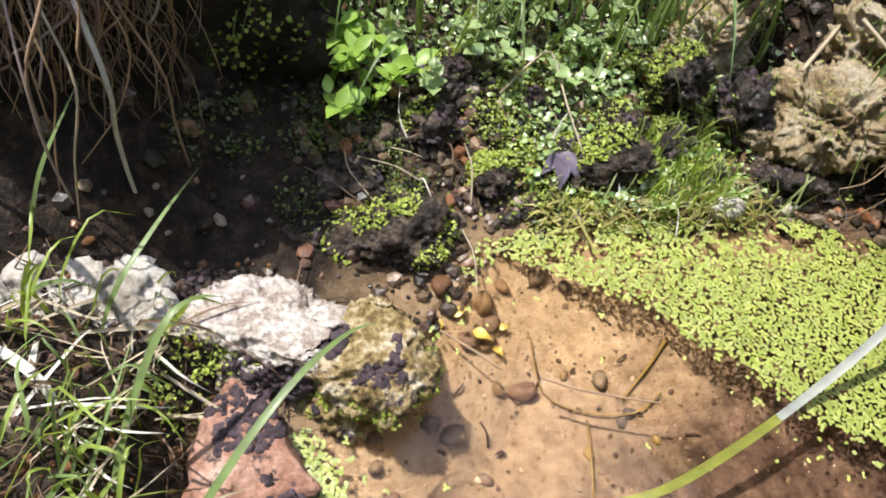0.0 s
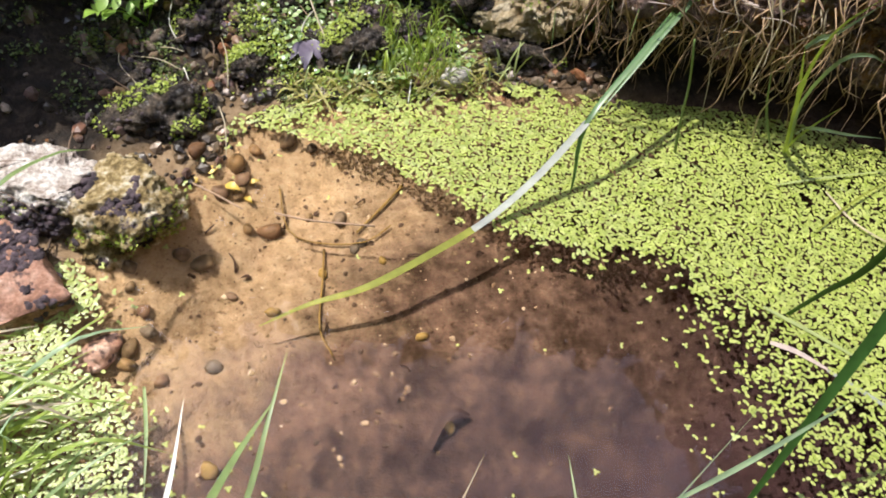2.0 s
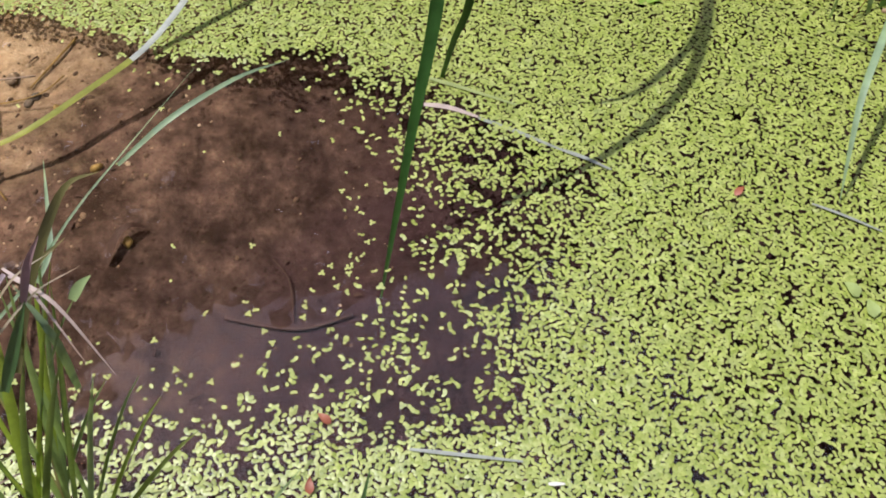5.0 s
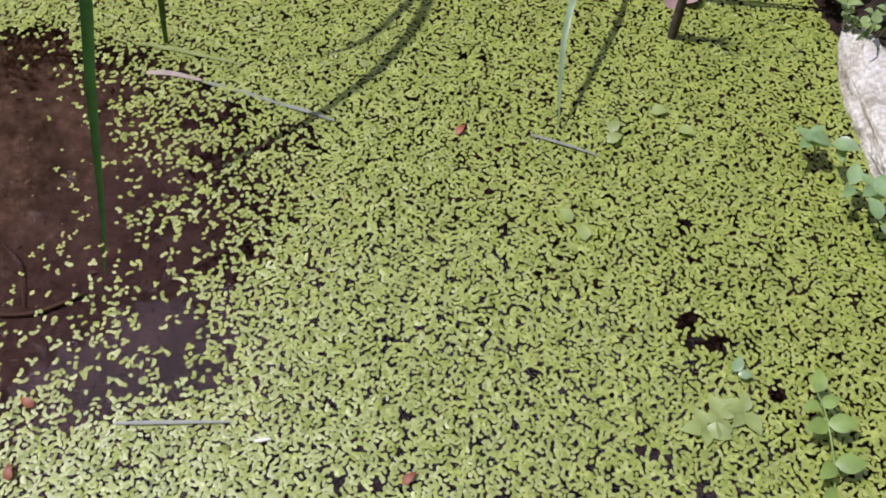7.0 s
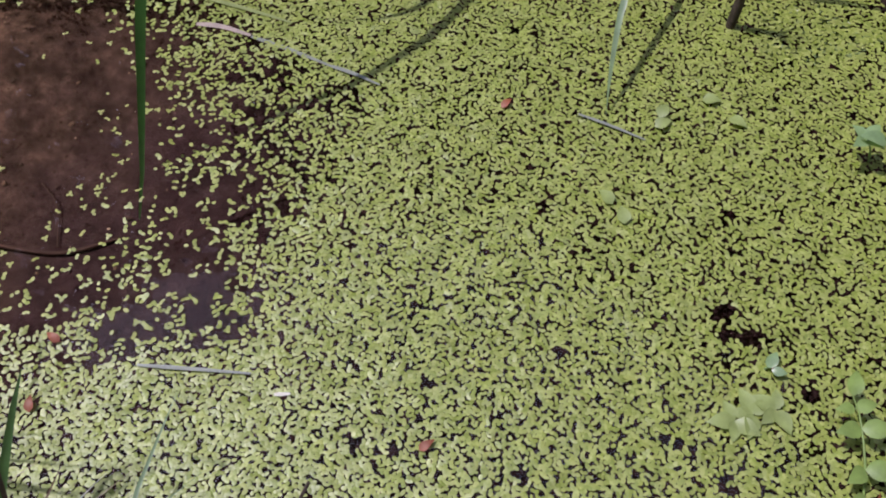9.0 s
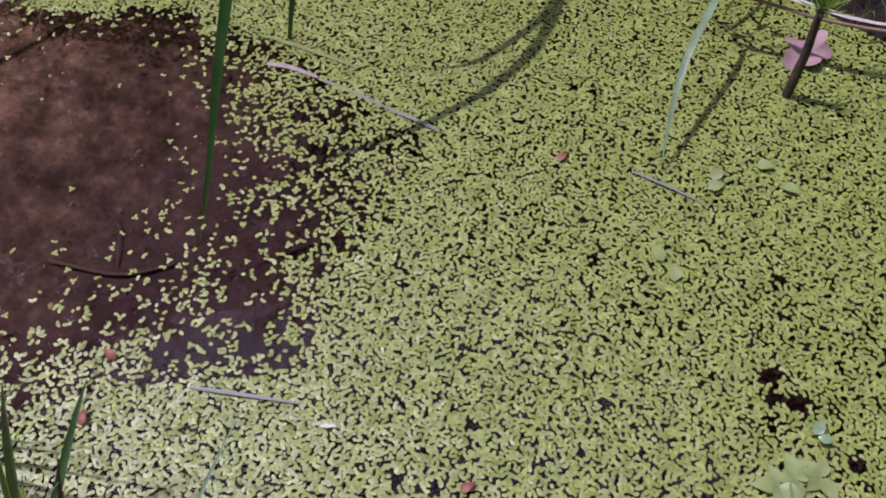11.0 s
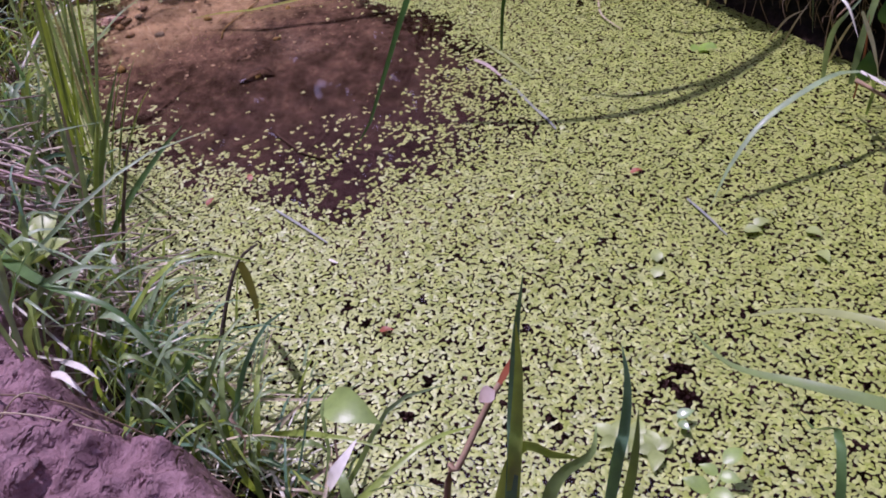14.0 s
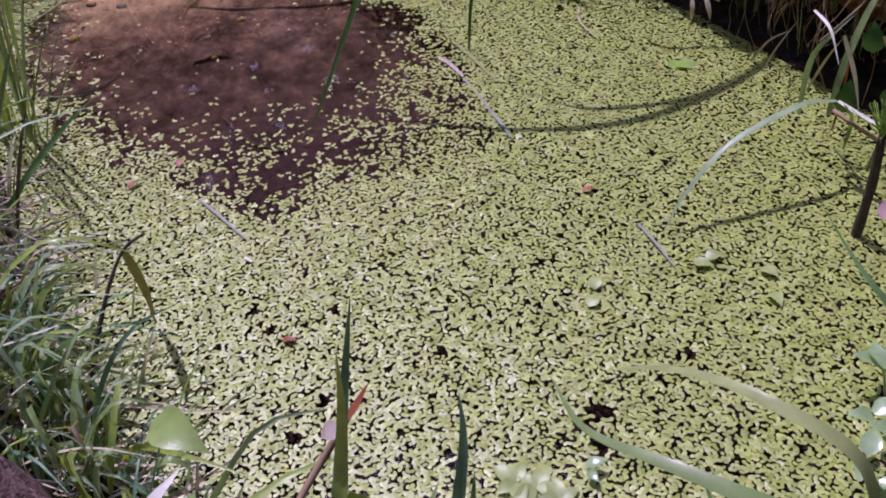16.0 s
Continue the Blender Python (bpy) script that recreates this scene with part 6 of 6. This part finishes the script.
for i, (x, y) in enumerate([(0.078, 0.655), (0.14, 0.645), (0.19, 0.645), (0.246, 0.655), (0.30, 0.60), (0.33, 0.63), (0.16, 0.60), (0.22, 0.62), (0.36, 0.66), (0.41, 0.70), (0.05, 0.70), (0.28, 0.69)]):
    sprig("cress", on_land(x, y, 0.0), 3, 3, 0.015, 0.045, "cress", "small round-leaved green cress on wet gravel", 70 + i, "cress on the seep")
sprig("lime_plant", on_land(0.100, 0.580, 0.0), 6, 3, 0.026, 0.070, "lime_leaf", "bright lime-green leafy plant by the hollow", 90, round_leaf=0.5)
sprig("lime_plant", on_land(0.065, 0.60, 0.0), 5, 3, 0.024, 0.08, "lime_leaf", "bright lime-green leafy plant by the hollow", 91, round_leaf=0.5)
def paired_plant(name, stem, leaves, material, label, group=""):
    """A stem with leaves of given place, way and length."""
    h = holder(name, stem[0], label, "plant", group)
    s = Soup()
    s.tube(stem, 0.0012, 0.0006, 8, 5)
    under(h, "stem", s, material)
    for at, way, long in leaves:
        s = Soup()
        s.leaf(at, long, long * 0.62, way, (way[0] * -0.2, -0.15, 1), 0.07, 8, 0.72)
        under(h, "leaf", s, material)
    return h


paired_plant("brooklime", [(0.928, -0.560, -0.004), (0.945, -0.532, 0.014), (0.962, -0.502, 0.020), (0.966, -0.486, 0.024)],
             [((0.966, -0.486, 0.024), (0.7, 0.7, 0.1), 0.020), ((0.963, -0.494, 0.021), (0.95, -0.25, 0.1), 0.017), ((0.963, -0.494, 0.021), (-0.9, 0.35, 0.1), 0.015), ((0.958, -0.508, 0.020), (0.9, -0.5, 0.15), 0.023),
              ((0.958, -0.508, 0.020), (-0.9, 0.25, 0.15), 0.021), ((0.944, -0.532, 0.016), (0.9, -0.6, 0.15), 0.024), ((0.944, -0.532, 0.016), (-0.8, -0.1, 0.15), 0.020), ((0.934, -0.548, 0.012), (-0.9, 0.1, 0.2), 0.016)],
             "pale_leaf", "green water plant with paired oval leaves")
for cx, cy, turn in [(0.903, -0.463, 0.2), (0.888, -0.462, 1.5), (0.92, -0.468, 0.9)]:
    leaves = [((cx, cy, 0.003), (math.cos(turn + k * 1.25), math.sin(turn + k * 1.25), 0.05), 0.017 + 0.004 * (k % 2)) for k in range(4)]
    paired_plant("brooklime", [(cx, cy, -0.01), (cx, cy, 0.0), (cx, cy, 0.003)], leaves, "flat_leaf", "pale green water plant lying in the duckweed", "flat water plants")
paired_plant("brooklime", [(0.933, -0.437, -0.004), (0.934, -0.438, 0.004), (0.935, -0.439, 0.008)], [((0.932, -0.439, 0.008), (0.8, 0.4, 0.2), 0.015), ((0.934, -0.442, 0.007), (0.7, -0.6, 0.1), 0.012)], "glossy_leaf", "tiny shining green seedling in the duckweed")
for i, (x, y) in enumerate([(1.185, -0.150), (1.215, -0.165), (1.245, -0.185), (1.20, -0.125), (1.262, -0.215), (1.235, -0.140), (1.275, -0.17)]):
    sprig("cress", on_land(x, y, 0.0), 4, 3, 0.013, 0.04, "cress", "small round-leaved green cress on the far shore", 130 + i, "cress on the far shore")
sprig("dock", (0.438, -0.463, 0.12), 4, 1, 0.034, 0.03, "flat_leaf", "light green broad-leaved seedling beside the mud", 120, round_leaf=0.7)


def creeping():
    """Tiny leaves in patches over the seep and on the wet stones."""
    s = Soup()
    r = random.Random(130)
    for i in range(130):
        cx, cy = (r.uniform(0.10, 0.50), r.uniform(0.55, 0.76)) if i < 80 else (r.uniform(0.24, 0.47), r.uniform(0.47, 0.62))
        if cx < 0.22 and cy < 0.63:
            continue
        for j in range(r.randint(8, 34)):
            x, y = cx + r.gauss(0, 0.018), cy + r.gauss(0, 0.014)
            size = r.uniform(0.003, 0.010)
            a = r.uniform(0, 6.28)
            s.leaf(on_land(x, y, r.uniform(0.003, 0.016)), size, size * 0.85, (math.cos(a), math.sin(a), 0.3), (r.gauss(0, 0.3), r.gauss(0, 0.3), 1), 0.08, 4, 0.75)
    return thing(s, "creeping_leaves", "cress", "carpet of tiny green leaves over wet gravel", "plants", kind="stuff")


creeping()


def yellowed_strands():
    """Slack yellow-olive grass lying over the edge of the duckweed."""
    r = random.Random(135)
    s = Soup()
    for i in range(150):
        x, y = r.uniform(0.24, 0.47), r.gauss(0.468, 0.010)
        a, long = r.gauss(0.1, 0.55) + math.pi * r.randint(0, 1), r.uniform(0.02, 0.055)
        way = Vector((math.cos(a), math.sin(a), 0))
        pts = []
        for k in range(4):
            q = Vector((x, y, 0)) + way * (long * (k / 3 - 0.5)) + Vector((0, r.gauss(0, 0.003), 0))
            pts.append((q.x, q.y, max(land_at(q.x, q.y), 0.0) + 0.004 + (0.012 * r.random() if k in (1, 2) else 0.0)))
        s.ribbon(pts, r.uniform(0.0012, 0.0028), 8, (0, -0.3, 1), 0.2, 0.2)
    return thing(s, "yellowed_strands", "yellowed", "slack yellow-olive grass strands along the duckweed's edge", "grass", kind="stuff")


yellowed_strands()
for x, y, long, a in [(0.150, 0.374, 0.016, 0.4), (0.168, 0.362, 0.018, -0.6), (0.178, 0.378, 0.013, 1.2), (0.140, 0.362, 0.012, 2.0), (0.192, 0.366, 0.011, 0.1), (0.186, 0.350, 0.012, -1.0)]:
    s = Soup()
    s.leaf((0, 0, 0), long, long * 0.6, (math.cos(a), math.sin(a), 0.05), (0.1, -0.1, 1), 0.15, 6)
    ob = thing(s, "sunken_leaf", "yellow_leaf", "yellow sunken leaf on the shallow bed", "leaf", "sunken yellow leaves")
    ob.location = on_land(x, y, 0.004)
s = Soup()
s.lump((0, 0, 0), 0.021, 4.2, 0.55, 3)
ob = thing(s, "flat_stone", "brick", "flat reddish-brown stone in the shallows beside duckweed", "stone")
ob.location = on_land(0.040, 0.194, 0.002)


def moss_on(cx, cy, cz, rx, ry, count, seed, rz=0.01, material="moss", label="tuft of bright yellow-green moss on wet stone"):
    s = Soup()
    r = random.Random(seed)
    for i in range(count):
        x, y = cx + r.gauss(0, rx), cy + r.gauss(0, ry)
        size = r.uniform(0.002, 0.005)
        a = r.uniform(0, 6.28)
        s.leaf((x, y, cz + r.gauss(0, rz * 0.4)), size, size * 0.8, (math.cos(a), math.sin(a), 0.5), (r.gauss(0, 0.4), r.gauss(0, 0.4), 1), 0.1, 3)
    return thing(s, "moss", material, label, "moss", kind="stuff")


mr = random.Random(150)
for k in range(56):
    x, y = mr.uniform(0.215, 0.46), mr.uniform(0.452, 0.64)
    moss_on(x, y, land_at(x, y) + 0.007, mr.uniform(0.006, 0.020), mr.uniform(0.005, 0.012), mr.randint(60, 150), 151 + k, 0.010)

for k in range(46):
    x, y = mr.uniform(-0.12, 0.30), mr.uniform(0.455, 0.66)
    moss_on(x, y, land_at(x, y) + 0.005, mr.uniform(0.008, 0.020), mr.uniform(0.006, 0.014), mr.randint(60, 130), 600 + k, 0.009, "dark_moss", "dark olive moss over wet gravel")
for k in range(60):
    x, y = mr.uniform(0.02, 0.50), mr.uniform(0.455, 0.66)
    size = 0.004 + 0.009 * mr.random() ** 2
    s = Soup()
    s.lump((0, 0, 0), size, mr.random() * 20, 0.8, 2)
    ob = thing(s, "wet_pebble", "wet_stone", "dark wet pebble on the seep", "pebble", "wet pebbles")
    ob.location = on_land(x, y, size * 0.45)

wr = random.Random(410)
for k in range(46):
    x, y = wr.uniform(0.42, 0.74), wr.uniform(-0.60, -0.42)
    if not 0.0 < shore_at(x, y) < 0.09:
        continue
    a, long = wr.uniform(-0.4, 2.2), wr.uniform(0.06, 0.15)
    p = on_land(x, y, -0.004)
    way = Vector((math.cos(a), math.sin(a), 0)) * long * wr.uniform(0.3, 0.9)
    up = Vector((0, 0, long * wr.uniform(0.35, 0.9)))
    dry = wr.random() < 0.3
    blade("grass_shoot", [p, p + way * 0.25 + up * 0.7, p + way * 0.7 + up, p + way * 1.1 + up * wr.uniform(0.3, 0.95)], wr.uniform(0.004, 0.0085), wr.choice(("straw", "bleached", "debris")) if dry else wr.choice(("blue_grass", "blue_grass", "grass")),
          "withered pale grass blade above the shore" if dry else "broad blue-green grass blade above the shore", "grass", "broad shore blades", n=10)

for k in range(12):
    x, y = mr.uniform(-0.08, -0.01), mr.uniform(0.25, 0.36)
    moss_on(x, y, land_at(x, y) + 0.005, 0.010, 0.008, 60, 500 + k, 0.008)

paired_plant("speedwell", [(1.150, -0.335, 0.0), (1.140, -0.330, 0.022), (1.126, -0.322, 0.034)],
             [((1.128, -0.322, 0.034), (-0.8, 0.6, 0.2), 0.024), ((1.128, -0.324, 0.036), (0.5, -0.9, 0.2), 0.024), ((1.134, -0.328, 0.028), (-0.5, -0.8, 0.1), 0.017)], "glossy_leaf", "round-leaved green plant by the white stone", "plants by the white stone")
paired_plant("speedwell", [(1.135, -0.385, 0.0), (1.125, -0.378, 0.022), (1.112, -0.366, 0.034)],
             [((1.112, -0.364, 0.034), (0.6, 0.5, 0.2), 0.022), ((1.112, -0.366, 0.034), (-0.8, -0.2, 0.1), 0.018), ((1.120, -0.373, 0.028), (0.6, -0.8, 0.1), 0.018)], "glossy_leaf", "round-leaved green plant by the white stone", "plants by the white stone")
paired_plant("speedwell", [(1.13, -0.43, 0.0), (1.118, -0.418, 0.024), (1.104, -0.404, 0.036)],
             [((1.106, -0.402, 0.036), (0.2, 0.9, 0.2), 0.022), ((1.104, -0.406, 0.036), (-0.2, -0.9, 0.1), 0.020), ((1.114, -0.414, 0.028), (0.9, -0.2, 0.1), 0.018)], "glossy_leaf", "round-leaved green plant by the white stone", "plants by the white stone")

for i, at in enumerate([(1.125, -0.376, 0.035), (1.137, -0.411, 0.04), (1.126, -0.472, 0.05), (1.118, -0.31, 0.03)]):
    x, y, z = at
    paired_plant("speedwell", [(x + 0.012, y - 0.008, 0.0), (x + 0.006, y - 0.004, z * 0.7), at],
                 [((x, y, z), (math.cos(1.1 * i + a), math.sin(1.1 * i + a), 0.25), 0.019 - 0.002 * (k % 2)) for k, a in enumerate((0.0, 1.7, 3.3, 4.8))], "glossy_leaf", "round-leaved green plant in the duckweed's edge", "plants by the white stone")

# grass of the west bank, leaning out over the duckweed beside the brick
for k in range(46):
    x, y = wr.uniform(-0.12, -0.01), wr.uniform(-0.06, 0.19)
    p = on_land(x, y, -0.003)
    a, long = wr.gauss(0.25, 0.45), wr.uniform(0.06, 0.15)
    way, up = Vector((math.cos(a), math.sin(a), 0)) * long, Vector((0, 0, long * wr.uniform(0.3, 0.65)))
    m = wr.choice(("grass", "bright_grass", "bright_grass", "blue_grass", "straw"))
    blade("grass_shoot", [p, p + way * 0.3 + up * 0.75, p + way * 0.7 + up, p + way * 1.05 + up * wr.uniform(0.35, 0.9)], wr.uniform(0.0022, 0.0050), m,
          "dry straw blade leaning over the duckweed" if m == "straw" else "green grass blade leaning over the duckweed", "grass", "west bank blades", n=9)

# upright blades and a dark-tipped clump between mud and duckweed
for k in range(44):
    f = wr.random()
    x, y = 0.36 + 0.25 * f + wr.gauss(0, 0.012), -0.345 - 0.155 * f + wr.gauss(0, 0.014)
    p = on_land(x, y, -0.004)
    tip = Vector((x + wr.gauss(0.008, 0.018), y + wr.uniform(0.015, 0.07), p.z + wr.uniform(0.05, 0.13)))
    m = wr.choice(("blue_grass", "blue_grass", "grass", "bright_grass", "straw"))
    blade("grass_shoot", [p, p.lerp(tip, 0.4) + Vector((0, 0, 0.015)), p.lerp(tip, 0.75) + Vector((0, 0, 0.012)), tip], wr.uniform(0.0022, 0.0055), m,
          "pale upright straw blade over the duckweed" if m == "straw" else "slender upright grass blade over the duckweed", "grass", "upright shore blades", n=9)
h = holder("reed_clump", on_land(0.39, -0.39, 0.0), "green reed clump with dark withered tips", "grass clump")
for tip, w, m in [((0.445, -0.312, 0.215), 0.0060, "grass"), ((0.418, -0.352, 0.235), 0.0040, "withered"), ((0.468, -0.282, 0.142), 0.0060, "reed"), ((0.430, -0.330, 0.19), 0.0045, "bright_grass"), ((0.395, -0.34, 0.21), 0.0055, "blue_grass"),
                  ((0.378, -0.33, 0.18), 0.0045, "grass"), ((0.43, -0.365, 0.20), 0.0050, "blue_grass"), ((0.452, -0.335, 0.165), 0.0036, "debris"), ((0.40, -0.31, 0.16), 0.0040, "bright_grass"), ((0.37, -0.36, 0.19), 0.0050, "blue_grass")]:
    base = on_land(0.39 + wr.gauss(0, 0.007), -0.39 + wr.gauss(0, 0.007), -0.004)
    tip = Vector(tip)
    s = Soup()
    s.ribbon([base, base.lerp(tip, 0.45) + Vector((0, 0, 0.012)), base.lerp(tip, 0.8) + Vector((0, 0, 0.008)), tip], w, 12, (0.2, -0.8, 0.6), 0.3, 0.06)
    under(h, "blade", s, m)

# ---- near shore: tall blades close to the lens ----
NEAR = [([(0.835, -0.66, 0.0), (0.848, -0.621, 0.18), (0.847, -0.605, 0.21), (0.847, -0.586, 0.25), (0.851, -0.578, 0.287)], 0.0050, "teal_grass"),
        ([(0.84, -0.655, 0.0), (0.849, -0.621, 0.18), (0.850, -0.611, 0.21), (0.851, -0.601, 0.245), (0.850, -0.595, 0.272)], 0.0055, "bright_grass"),
        ([(0.885, -0.65, 0.0), (0.900, -0.619, 0.195), (0.903, -0.612, 0.22), (0.903, -0.602, 0.245), (0.899, -0.593, 0.262)], 0.0046, "teal_grass"),
        ([(0.89, -0.655, 0.0), (0.905, -0.625, 0.16), (0.909, -0.616, 0.21), (0.909, -0.608, 0.235)], 0.0042, "grass"),
        ([(0.86, -0.66, 0.02), (0.868, -0.640, 0.17), (0.874, -0.629, 0.20), (0.888, -0.616, 0.205), (0.888, -0.595, 0.20)], 0.0055, "grass"),
        ([(0.83, -0.64, 0.10), (0.848, -0.614, 0.19), (0.869, -0.610, 0.19), (0.883, -0.606, 0.185)], 0.0045, "bright_grass")]
FAR_SIDE = [
        ([(1.06, -0.66, 0.0), (1.054, -0.598, 0.22), (1.052, -0.594, 0.27), (1.050, -0.583, 0.30)], 0.0046, "teal_grass"),
        ([(1.07, -0.66, 0.0), (1.064, -0.588, 0.21), (1.061, -0.581, 0.25), (1.059, -0.562, 0.28)], 0.0046, "grass"),
        ([(1.02, -0.65, 0.02), (1.014, -0.566, 0.16), (1.006, -0.525, 0.13), (0.997, -0.478, 0.10)], 0.0040, "reed"),
        ([(1.10, -0.62, 0.02), (1.10, -0.57, 0.22), (1.057, -0.566, 0.3), (1.05, -0.54, 0.29), (1.041, -0.498, 0.275), (1.032, -0.428, 0.25)], 0.0030, "reed")]
for pts, w, m in NEAR + FAR_SIDE:
    blade("grass_shoot", pts, w * 1.3, m, "upright blue-green grass blade at the near shore", face=(0.1, -1, 0.5))
blade("grass_shoot", [(1.065, -0.65, 0.0), (1.062, -0.625, 0.15), (1.055, -0.604, 0.23), (1.045, -0.597, 0.265), (1.033, -0.594, 0.28), (1.014, -0.592, 0.288), (0.994, -0.582, 0.285), (0.973, -0.572, 0.275), (0.955, -0.566, 0.262)], 0.0075, "pale_reed",
      "pale arched grass leaf with a withered tip", n=30, tip=0.25)
blade("grass_shoot", [(1.06, -0.67, 0.0), (1.052, -0.625, 0.18), (1.041, -0.612, 0.24), (1.023, -0.614, 0.262), (1.003, -0.615, 0.27), (0.976, -0.608, 0.268), (0.948, -0.594, 0.258), (0.929, -0.563, 0.245)], 0.0085, "grass",
      "long drooping grass leaf over the duckweed", n=30, tip=0.06)
stick("reddish_stem", [(0.79, -0.64, 0.0), (0.805, -0.604, 0.14), (0.811, -0.602, 0.15), (0.822, -0.577, 0.17), (0.830, -0.565, 0.185)], 0.0022, 0.0018, "root", "brown withered stem among the near grass", "stem")
blade("withered_leaf", [(0.830, -0.565, 0.185), (0.834, -0.559, 0.192), (0.838, -0.552, 0.20)], 0.0045, "red_bud", "reddish brown withered leaf on a brown stem", "leaf", n=8)
loose_leaf("withered_leaf", (0.829, -0.571, 0.186), 0.012, 0.010, (-0.6, -0.3, -0.4), (0.0, -0.5, 1), "withered", "small dry curled leaf on a brown stem")
blade("withered_leaf", [(0.741, -0.627, 0.150), (0.746, -0.622, 0.160), (0.753, -0.602, 0.165)], 0.009, "bleached", "bleached dry leaf among the near grass", "leaf", n=8)
stick("dead_stalk", [(0.578, -0.510, 0.020), (0.566, -0.474, 0.042), (0.570, -0.446, 0.080), (0.579, -0.420, 0.111), (0.594, -0.408, 0.122)], 0.0024, 0.0010, "bark", "dark brown dead stalk bent over in the shore grass", "stalk")
loose_leaf("heart_leaf", (0.728, -0.584, 0.172), 0.039, 0.022, (0.9, -0.22, -0.03), (0.0, -0.35, 1), "pale_leaf", "light green heart-shaped leaf among grass")
blade("hanging_leaf", [(0.580, -0.419, 0.111), (0.576, -0.412, 0.085), (0.568, -0.402, 0.045), (0.559, -0.396, 0.008)], 0.0075, "olive_leaf", "withered olive-brown leaf hanging from a dead stalk", "leaf", n=12, tip=0.15)
blade("grass_shoot", [(0.375, -0.468, 0.15), (0.405, -0.484, 0.17), (0.467, -0.516, 0.185), (0.515, -0.536, 0.19), (0.562, -0.541, 0.18), (0.590, -0.545, 0.145)], 0.0085, "reed", "broad dark green blade lying over the mud edge", n=18)
for pts in [[(0.18, -0.35, 0.15), (0.270, -0.385, 0.19), (0.355, -0.412, 0.19), (0.436, -0.427, 0.185)], [(0.20, -0.40, 0.14), (0.286, -0.418, 0.18), (0.358, -0.415, 0.18), (0.431, -0.427, 0.183)]]:
    stick("pink_stem", pts, 0.0018, 0.0011, "pink", "dry pinkish stem lying over the bank grass", "stem")
blade("floating_leaf", [(0.087, 0.135, 0.004), (0.088, 0.09, 0.005), (0.085, 0.035, 0.004)], 0.0035, "grass", "grass leaf floating along the duckweed's edge", "leaf")
